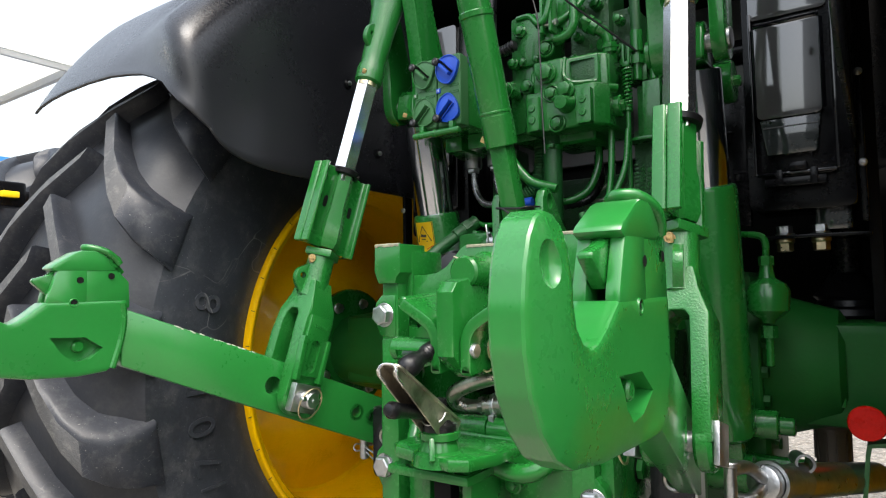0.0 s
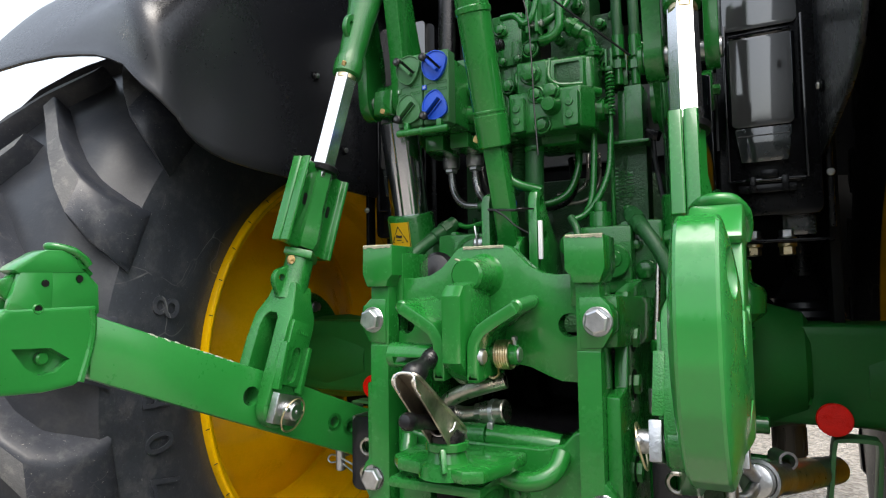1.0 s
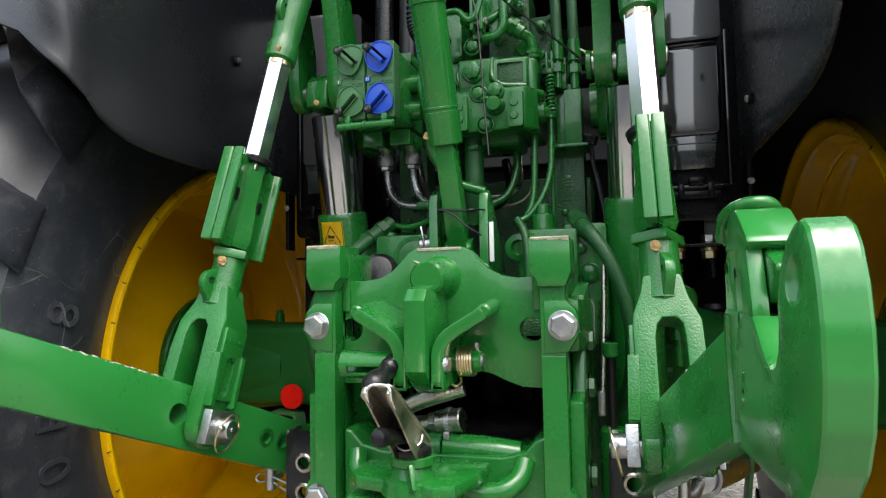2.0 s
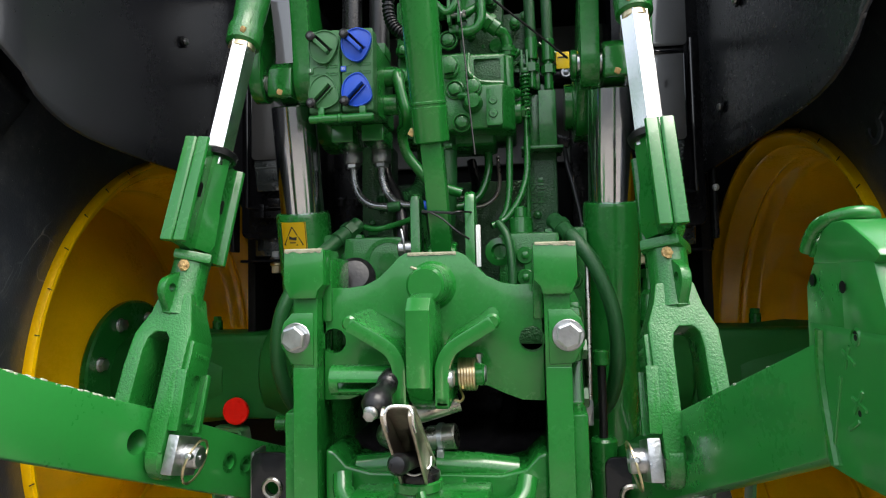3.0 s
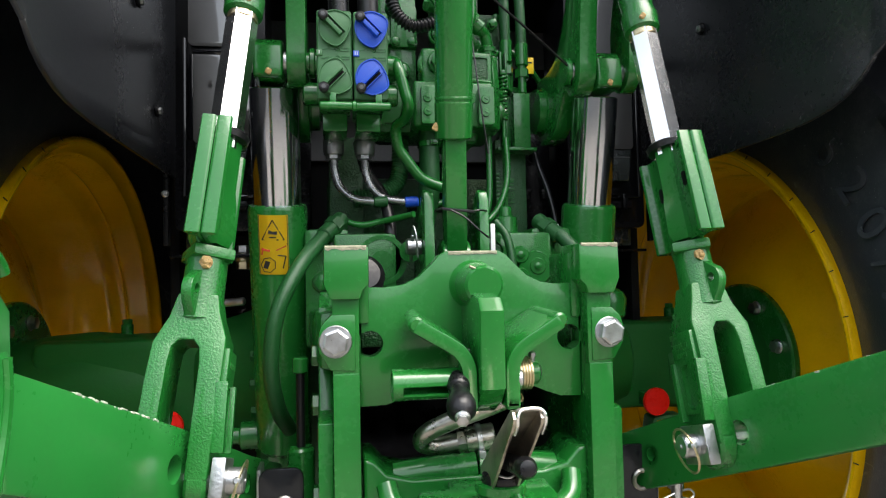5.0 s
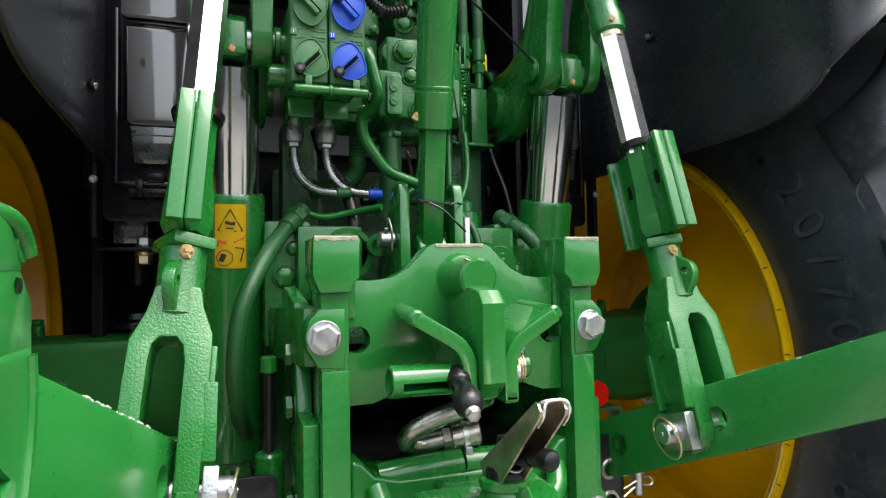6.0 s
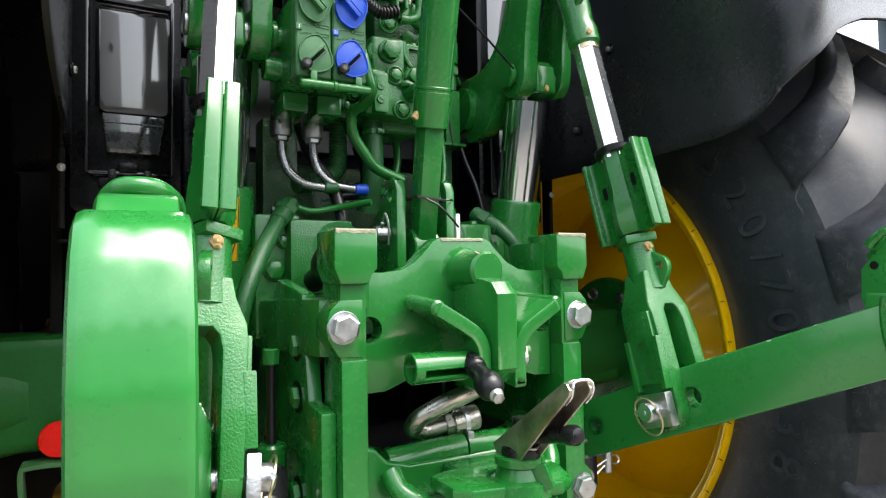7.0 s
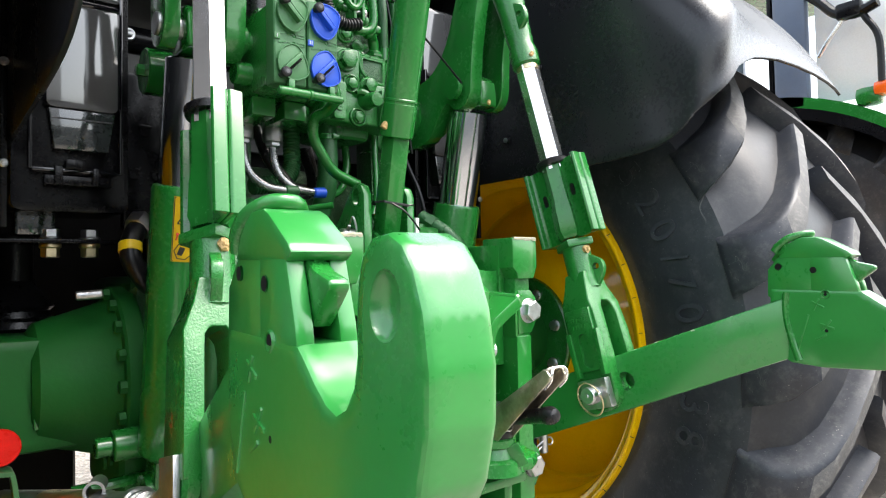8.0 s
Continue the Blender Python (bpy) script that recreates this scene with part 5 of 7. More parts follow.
# ---- coupler block with dust caps ----
block = thing("coupler_block", "green hydraulic coupler block with two green and two blue dust caps", "hydraulic coupler", (-0.155, 0.2, 1.44))
for i, x in enumerate((-0.182, -0.128)):
    part("front_plate", box((x, 0.150, 1.503), (0.052, 0.030, 0.135), 0.005, seg=3), "cap", block)
    for z, up in ((1.541, 1), (1.468, -1)):
        mat = "blue" if i else "cap"
        # a rounded shield shape, its corner to the outside
        pts = [(-0.023, 0.0), (-0.018, 0.018 * up), (0.0, 0.026 * up), (0.017, 0.021 * up), (0.025, 0.010 * up), (0.018, -0.013 * up), (0.004, -0.027 * up), (-0.015, -0.019 * up)]
        if up < 0:
            pts = pts[::-1]
        cap = part("dust_cap", plate(smooth2(pts, 3), [], (x, 0.136, z), (1, 0, 0), (0, 0, 1), 0.008, 0.002), mat, block, "blue plastic dust cap" if i else "green plastic dust cap")
        q = -1 if up > 0 else 1
        part("grip_rib", merge(beam((x - 0.016, 0.125, z + 0.014 * up), (x + 0.010, 0.125, z - 0.012 * up), 0.006, 0.016, 0.001, hint=(0, 1, 0)),
                               beam((x - 0.010, 0.128, z + 0.020 * up), (x + 0.016, 0.128, z - 0.006 * up), 0.0015, 0.010, 0.0004, hint=(0, 1, 0))), mat, cap)
        # black strip that paints the dark of the slot beside the rib
        part("grip_slot", beam((x - 0.012, 0.1282, z + 0.018 * up), (x + 0.013, 0.1282, z - 0.008 * up), 0.0042, 0.002, 0.0004, hint=(0, 1, 0)), "dark", cap)
        part("rim", sweep([V((x + a * 1.0, 0.1275, z + b * 1.0)) for a, b in smooth2(pts, 3) + [smooth2(pts, 3)[0]]], circle(0.0013, 6), up=(0, 1, 0)), mat, cap)
        ball = V((x - 0.016, 0.120, z + (0.014 if up > 0 else -0.020)))
        part("ball_knob", merge(lathe(ball, (0, -1, 0), [(-0.012, 0.004), (0, 0.0075), (0.006, 0.0075), (0.008, 0.005), (0.0085, 0.0)], 16), cyl(ball + V((0, 0.012, 0)), ball + V((0, 0.024, 0)), 0.004)), "black", cap, "small black knob")
        part("knob_socket", cyl(ball - V((0, 0.0083, 0)), ball - V((0, 0.0090, 0)), 0.0032, bev=0, seg=6), "grey", cap)
        zs = z - up * 0.0302
        part("symbol", merge(beam((x - 0.020, 0.1345, zs - 0.002), (x - 0.008, 0.1345, zs + 0.001), 0.0012, 0.0016, 0, hint=(0, 1, 0)), beam((x - 0.006, 0.1345, zs), (x + 0.002, 0.1345, zs), 0.0012, 0.0016, 0, hint=(0, 1, 0)),
                             sweep([V((x + 0.005 + 0.0026 * math.cos(t), 0.1345, zs + 0.0026 * math.sin(t))) for t in [k * math.pi / 6 for k in range(13)]], circle(0.0006, 5), up=(0, 1, 0)),
                             beam((x + 0.008, 0.1345, zs - 0.002), (x + 0.022, 0.1345, zs - 0.002), 0.0012, 0.0016, 0, hint=(0, 1, 0)), beam((x + 0.022, 0.1345, zs - 0.002), (x + 0.022, 0.1345, zs + 0.002), 0.0012, 0.0016, 0, hint=(0, 1, 0)), beam((x + 0.010, 0.1345, zs + 0.002), (x + 0.022, 0.1345, zs + 0.002), 0.0012, 0.0016, 0, hint=(0, 1, 0))), "green", block)
    part("badge", box((x - 0.022, 0.134, 1.505), (0.009, 0.003, 0.009), 0.001), "blue" if i else "cap", block, "small badge with upright strokes")
    for dx in ((-0.0015, 0.0015) if i else (0.0,)):
        part("badge_stroke", box((x - 0.022 + dx, 0.1322, 1.505), (0.0010, 0.0006, 0.005), 0), "paper", block, "white upright stroke")
    part("body", box((x, 0.230, 1.50), (0.050, 0.13, 0.12), 0.004), "cast", block)
    part("side_port", cyl((x, 0.23, 1.52), (x + (0.045 if i else -0.05), 0.23, 1.52), 0.017), "green", block)
    part("side_port", cyl((x, 0.23, 1.47), (x + (0.048 if i else -0.05), 0.23, 1.47), 0.018), "green", block)
    part("foot", box((x, 0.27, 1.425), (0.040, 0.08, 0.03), 0.004), "green", block)
part("lever_bar", merge(cyl((-0.205, 0.128, 1.424), (-0.100, 0.128, 1.424), 0.0065), cyl((-0.158, 0.128, 1.424), (-0.150, 0.128, 1.424), 0.008),
                        box((-0.185, 0.135, 1.434), (0.010, 0.02, 0.016), 0.002), box((-0.118, 0.135, 1.434), (0.010, 0.02, 0.016), 0.002)), "green", block)

for x in (-0.185, -0.131):
    hoseline = thing("hydraulic_line", "bent steel hydraulic line with a black swivel fitting", "hydraulic line", (x, 0.312, 1.40), "hydraulic lines")
    part("fitting", lathe((x, 0.312, 1.425), (0, 0, -1), [(0, 0.015), (0.004, 0.0175), (0.030, 0.018), (0.038, 0.0165), (0.040, 0.012)], 20), "fitting", hoseline)
    part("nut", hexa((x, 0.312, 1.388), (x, 0.312, 1.378), 0.023), "zinc", hoseline)
    part("line", tube([(x, 0.312, 1.380), (x + 0.002, 0.312, 1.355), (x + 0.012, 0.308, 1.328), (x + 0.035, 0.300, 1.308), (x + 0.07, 0.296, 1.302)], 0.0075, 12), "line", hoseline)
    part("end_cap", cyl((x + 0.068, 0.296, 1.302), (x + 0.092, 0.295, 1.303), 0.0095), "blue" if x > -0.15 else "hose", hoseline)
for x in (-0.172, -0.122):
    t = thing("stub_pipe", "dark grey vertical pipe above the coupler block", "pipe", (x, 0.27, 1.56), "stub pipes")
    part("pipe", cyl((x, 0.27, 1.56), (x - 0.004, 0.29, 1.80), 0.018), "black", t)
    part("seat", box((x, 0.255, 1.572), (0.038, 0.05, 0.02), 0.003), "cast", t)

# ---- control valve housing right of the top link ----
valve = thing("valve_housing", "green cast control valve housing with cover plates, bolts and plugs", "valve housing", (0.04, 0.36, 1.43))
lower = plate([(-0.046, 0.284), (0.096, 0.284), (0.117, 0.312), (0.117, 0.455), (-0.046, 0.455)], [], (0, 0, 1.434), (1, 0, 0), (0, 1, 0), 0.082, 0.006)
upper = plate([(-0.030, 0.288), (0.030, 0.288), (0.040, 0.296), (0.099, 0.302), (0.116, 0.320), (0.116, 0.450), (-0.030, 0.450)], [], (0, 0, 1.505), (1, 0, 0), (0, 1, 0), 0.072, 0.007)
part("casting", merge(lower, carve(upper, box((0.069, 0.296, 1.546), (0.048, 0.022, 0.040), 0.004)), box((0.03, 0.385, 1.430), (0.10, 0.11, 0.03), 0.012, seg=3)), "cast", valve)
part("recess", box((0.069, 0.3085, 1.546), (0.050, 0.010, 0.042), 0.001), "rough", valve, "rough cast sunken panel")
part("ridge", tube([(0.036, 0.296, 1.576), (0.035, 0.292, 1.555), (0.037, 0.288, 1.538), (0.046, 0.287, 1.527), (0.060, 0.291, 1.521), (0.098, 0.299, 1.519)], 0.0042, 8), "cast", valve)
part("side_strap", merge(beam((0.106, 0.314, 1.572), (0.109, 0.311, 1.512), 0.013, 0.010, 0.002, hint=(0.4, -1, 0)), cyl((0.102, 0.31, 1.508), (0.122, 0.335, 1.508), 0.010)), "green", valve)
for x0, x1 in ((-0.034, -0.009), (0.068, 0.0955)):
    cover = part("cover_plate", plate(rounded(x0, 1.4355, x1, 1.5030, 0.004), [], (0, 0.286, 0), (1, 0, 0), (0, 0, 1), 0.018, 0.0025), "cast", valve)
    for z in (1.4800, 1.4565):
        c = V(((x0 + x1) / 2 - 0.002, 0.268, z))
        part("screw", merge(lathe(c, (0, -1, 0), [(0, 0.0078), (0.002, 0.0075), (0.003, 0.0066), (0.0032, 0.0)], 20), beam(c + V((-0.003, -0.0036, 0.002)), c + V((0.003, -0.0036, -0.001)), 0.002, 0.001, 0)), "cast", cover)
for x, z, y in ((0.011, 1.507, 0.2840), (0.023, 1.446, 0.2820), (0.001, 1.600, 0.2880)):
    c = V((x, y, z))
    bolt = part("bolt", merge(hexa(c, c - V((0, 0.0105, 0)), 0.0185, turn=0.3), cyl(c, c - V((0, 0.0035, 0)), 0.0118)), "cast", valve)
    part("washer_seat", lathe(c, (0, -1, 0), [(-0.002, 0.0180), (0.003, 0.0172), (0.004, 0.0155), (0.003, 0.0140), (-0.001, 0.0136)], 28, closed=False), "cast", bolt)
for x, z, y, f in ((0.044, 1.507, 0.284, 0.023), (0.001, 1.549, 0.288, 0.029)):
    c = V((x, y, z))
    part("plug", merge(cyl(c, c - V((0, 0.008, 0)), f * 0.72), hexa(c - V((0, 0.006, 0)), c - V((0, 0.021, 0)), f, turn=0.15)), "cast", valve)
part("cap_boss", merge(lathe((0.043, 0.285, 1.480), (0.05, -1, -0.1), [(0, 0.019), (0.006, 0.0165), (0.012, 0.0145), (0.034, 0.0138), (0.037, 0.012), (0.038, 0.0)], 28), tube([(0.020, 0.278, 1.492), (0.030, 0.272, 1.492), (0.043, 0.270, 1.486)], 0.006, 8)), "cast", valve)
part("boss", lathe((-0.012, 0.30, 1.548), (0, -1, 0), [(0, 0.024), (0.008, 0.0235), (0.010, 0.020), (0.008, 0.014), (0.002, 0.012)], 28), "cast", valve)
part("side_hub", merge(cyl((0.11, 0.35, 1.478), (0.129, 0.35, 1.478), 0.022), hexa((0.127, 0.35, 1.478), (0.136, 0.35, 1.478), 0.020)), "green", valve)
part("top_nipple", merge(cyl((0.058, 0.392, 1.575), (0.058, 0.392, 1.618), 0.011), hexa((0.058, 0.392, 1.590), (0.058, 0.392, 1.606), 0.025), lathe((0.058, 0.392, 1.616), (0, 0, 1), [(0, 0.0125), (0.012, 0.012), (0.019, 0.007), (0.020, 0.0)], 18)), "green", valve)
part("top_nipple", merge(cyl((0.084, 0.392, 1.575), (0.084, 0.392, 1.605), 0.012), cyl((0.084, 0.375, 1.618), (0.084, 0.410, 1.618), 0.015), beam((0.090, 0.385, 1.615), (0.108, 0.385, 1.628), 0.010, 0.012, 0.003)), "green", valve)
stub = part("hose_stub", tube([(-0.012, 0.34, 1.45), (-0.012, 0.335, 1.40), (-0.013, 0.335, 1.33), (-0.02, 0.35, 1.27)], 0.019, 16), "hose", valve, "ribbed green hose")
part("clamp", merge(lathe((-0.012, 0.337, 1.418), (0, 0, -1), [(0, 0.0205), (0.001, 0.0215), (0.010, 0.0215), (0.011, 0.0205)], 28, closed=False), box((-0.006, 0.315, 1.413), (0.014, 0.010, 0.009), 0.002)), "green", stub)
# the lever linkage over the housing
link = part("link_plate", plate(smooth2([(0.012, 1.615), (0.030, 1.605), (0.048, 1.625), (0.056, 1.68), (0.085, 1.79), (0.030, 1.79), (0.022, 1.70)], 3), [ring2((0.030, 1.632), 0.006, 12)], (0, 0.30, 0), (1, 0, 0), (0, 0, 1), 0.008, 0.002), "green", valve)
part("hook", tube([(0.058, 0.29, 1.76), (0.060, 0.285, 1.69), (0.062, 0.283, 1.640), (0.055, 0.283, 1.620), (0.040, 0.283, 1.612), (0.022, 0.283, 1.612)], 0.0085, 12), "green", link)
part("clevis", merge(box((0.006, 0.272, 1.655), (0.006, 0.030, 0.070), 0.002), box((0.024, 0.272, 1.655), (0.006, 0.030, 0.070), 0.002), box((0.015, 0.285, 1.618), (0.024, 0.012, 0.016), 0.003)), "green", valve)
part("clevis_pin", merge(cyl((0.000, 0.268, 1.638), (0.031, 0.268, 1.638), 0.005), hexa((0.030, 0.268, 1.638), (0.036, 0.268, 1.638), 0.012)), "zinc", valve, "bright clevis pin")
part("lever_rod", tube([(-0.05, 0.27, 1.665), (-0.02, 0.262, 1.660), (0.0, 0.258, 1.640), (0.016, 0.258, 1.650), (0.030, 0.26, 1.70)], 0.0065, 10), "green", valve)
wire = thing("thin_cable", "thin loose dark control cable", "cable", (0.02, 0.2, 1.4))
part("strand", tube([(-0.05, 0.20, 1.75), (0.0, 0.195, 1.70), (0.028, 0.190, 1.635), (0.039, 0.180, 1.54), (0.046, 0.168, 1.45), (0.0545, 0.157, 1.362)], 0.0014, 6), "black", wire)
wire2 = thing("thin_cable", "thin dark cable stretched to the lift arm", "cable", (0.2, 0.2, 1.5))
part("strand", tube([(0.03, 0.24, 1.70), (0.09, 0.22, 1.635), (0.15, 0.205, 1.575), (0.205, 0.195, 1.52)], 0.0020, 6), "dark", wire2)

# ---- upright support castings either side ----
for s in (-1, 1):
    sup = thing("support_casting", "green rough cast upright support" + (" with raised part numbers" if s > 0 else " with a round cover"), "support", (s * 0.16, 0.42, 1.2), "support castings")
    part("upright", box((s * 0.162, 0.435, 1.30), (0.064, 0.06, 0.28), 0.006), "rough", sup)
    part("base", box((s * 0.135, 0.30, 1.185), (0.105, 0.10, 0.12), 0.010), "cast", sup)
    if s > 0:
        part("head", merge(box((0.177, 0.405, 1.4700), (0.033, 0.07, 0.108), 0.002), box((0.152, 0.425, 1.470), (0.019, 0.06, 0.108), 0.002), box((0.165, 0.405, 1.414), (0.078, 0.08, 0.006), 0.001)), "green", sup)
        part("upper_block", merge(box((0.146, 0.41, 1.562), (0.040, 0.05, 0.062), 0.003), box((0.172, 0.42, 1.535), (0.02, 0.04, 0.02), 0.003)), "green", sup)
        part("socket_screw", lathe((0.124, 0.395, 1.578), (0, -1, 0), [(-0.02, 0.013), (0.006, 0.013), (0.008, 0.011), (0.008, 0.006), (0.003, 0.005)], 20), "cast", sup)
        for line, x, size in (("L219068-", 0.151, 0.0155), ("HB1", 0.1675, 0.0185)):
            txt = bpy.data.curves.new("raised_letters", "FONT")
            txt.body = line
            txt.size = size
            txt.extrude = 0.0012
            tmp = new("raised_letters", txt)
            me = bpy.data.meshes.new_from_object(tmp.evaluated_get(bpy.context.evaluated_depsgraph_get()))
            bpy.data.objects.remove(tmp)
            me.materials.append(M["green"])
            me.transform(Matrix.Diagonal((SIZE, SIZE, SIZE, 1)) @ pose(x, 0.4035, 1.3122, 90, -90, 0))
            ob = new("raised_letters", me)
            ob.parent = sup
            ob.matrix_parent_inverse = total_base(sup).inverted()
        part("worn_letters", merge(*[box((0.134, 0.4042, 1.3130 + 0.0082 * k), (0.0075, 0.002, 0.0048), 0.0006) for k in range(8)]), "green", sup, "row of worn raised marks")
        part("cast_sign", merge(box((0.161, 0.4042, 1.349), (0.010, 0.002, 0.003), 0.0006), box((0.161, 0.4042, 1.358), (0.011, 0.002, 0.009), 0.0006)), "green", sup, "worn raised mark")
        part("casting_screw", merge(cyl((0.1535, 0.4060, 1.290), (0.1535, 0.4000, 1.290), 0.008), hexa((0.1535, 0.4010, 1.290), (0.1535, 0.3960, 1.290), 0.009)), "green", sup)
        for x, z in ((0.128, 1.205), (0.128, 1.168), (0.158, 1.185)):
            part("bolted_lug", merge(cyl((x, 0.252, z), (x, 0.238, z), 0.015), hexa((x, 0.24, z), (x, 0.234, z), 0.012)), "green", sup)
        part("cover", cyl((0.155, 0.255, 1.182), (0.155, 0.240, 1.182), 0.030, seg=28), "green", sup)
        part("port", lathe((0.085, 0.26, 1.213), (0, -1, 0), [(0, 0.024), (0.012, 0.024), (0.014, 0.014), (0.006, 0.010)], 24), "green", sup)
    else:
        part("cover", lathe((-0.108, 0.255, 1.200), (0, -1, 0), [(0, 0.042), (0.006, 0.042), (0.006, 0.034), (0.0, 0.032), (0.0, 0.018), (0.006, 0.016), (0.006, 0.0)], 32), "green", sup)
        part("port", lathe((-0.062, 0.25, 1.213), (0, -1, 0), [(0, 0.018), (0.014, 0.018), (0.014, 0.010), (0.004, 0.008)], 20), "green", sup)
        part("clip", merge(box((-0.17, 0.40, 1.27), (0.02, 0.01, 0.02), 0.002), cyl((-0.17, 0.40, 1.285), (-0.17, 0.39, 1.285), 0.006)), "green", sup)

spring = thing("control_spring", "green painted return spring on a control rod", "spring", (0.139, 0.37, 1.43))
part("coil", coil((0.1365, 0.357, 1.470), (0.1365, 0.357, 1.550), 0.0072, 0.0027, 11, 12), "green", spring)
part("rod", merge(cyl((0.1365, 0.357, 1.25), (0.1365, 0.357, 1.56), 0.0045), cyl((0.1365, 0.357, 1.466), (0.1365, 0.357, 1.474), 0.009), box((0.1315, 0.357, 1.576), (0.004, 0.014, 0.042), 0.001), box((0.1415, 0.357, 1.576), (0.004, 0.014, 0.042), 0.001), box((0.1365, 0.357, 1.558), (0.014, 0.014, 0.010), 0.002)), "green", spring)
cylinder2 = thing("small_actuator", "small green actuator with a pipe", "actuator", (0.122, 0.30, 1.2))
part("barrel", merge(cyl((0.122, 0.305, 1.225), (0.122, 0.31, 1.275), 0.021), cyl((0.122, 0.304, 1.236), (0.122, 0.305, 1.246), 0.0235), cyl((0.122, 0.31, 1.27), (0.122, 0.312, 1.295), 0.012)), "green", cylinder2)


def hose(name, label, category, pts, r, mat, ends=(), seg=12, group=""):
    base = thing(name, label, category, pts[0], group)
    part("hose", tube(pts, r, seg), mat, base)
    for a, b, rr in ends:
        part("fitting", merge(cyl(a, b, rr), hexa(V(a).lerp(V(b), 0.3), V(a).lerp(V(b), 0.6), rr * 2.1)), mat if mat != "black" else "zinc", base)
    return base


hose("hydraulic_hose", "thick green hose running down beside the lift cylinder", "hose", [(0.185, 0.29, 1.262), (0.21, 0.25, 1.232), (0.24, 0.23, 1.185), (0.266, 0.225, 1.11), (0.272, 0.235, 1.03), (0.262, 0.27, 0.965), (0.245, 0.31, 0.93)], 0.0125, "hose", [((0.178, 0.30, 1.270), (0.205, 0.256, 1.236), 0.0145)], group="hoses")
hose("hydraulic_hose", "thick green hose running down beside the lift cylinder", "hose", [(-0.178, 0.30, 1.270), (-0.205, 0.26, 1.238), (-0.240, 0.21, 1.19), (-0.272, 0.18, 1.12), (-0.282, 0.185, 1.04), (-0.275, 0.22, 0.97), (-0.262, 0.28, 0.925)], 0.0125, "hose", [((-0.172, 0.30, 1.274), (-0.203, 0.262, 1.241), 0.0145)], group="hoses")
hose("steel_pipe", "green painted pipe with a hexagon fitting", "pipe", [(-0.172, 0.30, 1.272), (-0.14, 0.29, 1.262), (-0.10, 0.28, 1.268), (-0.055, 0.24, 1.275)], 0.0055, "green", group="pipes")
hose("steel_pipe", "green painted pipe bending down past the top link", "pipe", [(-0.082, 0.33, 1.530), (-0.081, 0.235, 1.527), (-0.078, 0.215, 1.510), (-0.070, 0.210, 1.475), (-0.064, 0.212, 1.450), (-0.068, 0.235, 1.434), (-0.080, 0.255, 1.424), (-0.076, 0.268, 1.395), (-0.056, 0.272, 1.365), (-0.030, 0.276, 1.338), (0.02, 0.28, 1.32)], 0.0095, "green", [((-0.082, 0.30, 1.529), (-0.081, 0.250, 1.528), 0.014)], group="pipes")
hose("steel_pipe", "green painted pipe beside the spring", "pipe", [(0.128, 0.36, 1.60), (0.108, 0.36, 1.575), (0.103, 0.355, 1.52), (0.104, 0.35, 1.40), (0.10, 0.34, 1.31), (0.085, 0.33, 1.27)], 0.0065, "green", group="pipes")
hose("steel_pipe", "green painted pipe below the spring", "pipe", [(0.137, 0.35, 1.43), (0.135, 0.335, 1.36), (0.120, 0.32, 1.31), (0.095, 0.31, 1.275), (0.07, 0.30, 1.262)], 0.0062, "green", group="pipes")
hose("steel_pipe", "green painted pipe with an elbow above the valve housing", "pipe", [(0.03, 0.33, 1.68), (0.06, 0.33, 1.655), (0.085, 0.335, 1.635), (0.10, 0.345, 1.625), (0.106, 0.35, 1.60), (0.106, 0.36, 1.57)], 0.011, "green", [((0.06, 0.33, 1.655), (0.09, 0.336, 1.632), 0.015), ((0.106, 0.35, 1.605), (0.106, 0.352, 1.585), 0.015)], group="pipes")
for x, z0 in ((0.150, 1.55), (0.182, 1.545)):
    b = thing("hose_end", "green upright hose with a crimped end fitting", "hose", (x, 0.37, z0), "hose ends")
    part("hose", tube([(x, 0.38, z0 + 0.07), (x - 0.002, 0.38, z0 + 0.16), (x - 0.006, 0.39, z0 + 0.28)], 0.0105, 12), "hose", b)
    part("crimp", merge(cyl((x, 0.38, z0 + 0.035), (x, 0.38, z0 + 0.08), 0.0125), hexa((x, 0.38, z0 + 0.012), (x, 0.38, z0 + 0.03), 0.024), cyl((x, 0.38, z0 - 0.02), (x, 0.38, z0 + 0.04), 0.0085)), "green", b)
hose("black_hose", "matt black hose hanging behind the hitch plate", "hose", [(-0.140, 0.36, 1.42), (-0.125, 0.34, 1.36), (-0.100, 0.315, 1.315), (-0.090, 0.29, 1.26), (-0.092, 0.27, 1.19), (-0.095, 0.26, 1.11)], 0.0105, "black")
hose("corrugated_hose", "green corrugated sheath behind the hitch plate", "hose", [(0.085, 0.24, 1.262), (0.100, 0.225, 1.235), (0.106, 0.215, 1.19), (0.107, 0.21, 1.14)], 0.007, "hose")
cor = thing("corrugated_hose", "black corrugated cable sheath beside the top link", "hose", (-0.07, 0.2, 1.60))
sp = spline([(-0.085, 0.20, 1.70), (-0.090, 0.20, 1.635), (-0.082, 0.20, 1.598), (-0.055, 0.20, 1.578), (-0.02, 0.20, 1.585)], 24)
bm = sweep(sp, circle(0.0095, 12))
bm.verts.ensure_lookup_table()
for i, v in enumerate(bm.verts):
    c = sp[i // 12]
    v.co = c + (v.co - c) * (1.16 if (i // 12) % 4 in (1, 2) else 0.88)
part("sheath", bm, "black", cor)
ball = thing("rubber_stop", "domed black rubber stop behind the hitch plate", "rubber stop", (-0.16, 0.19, 1.16))
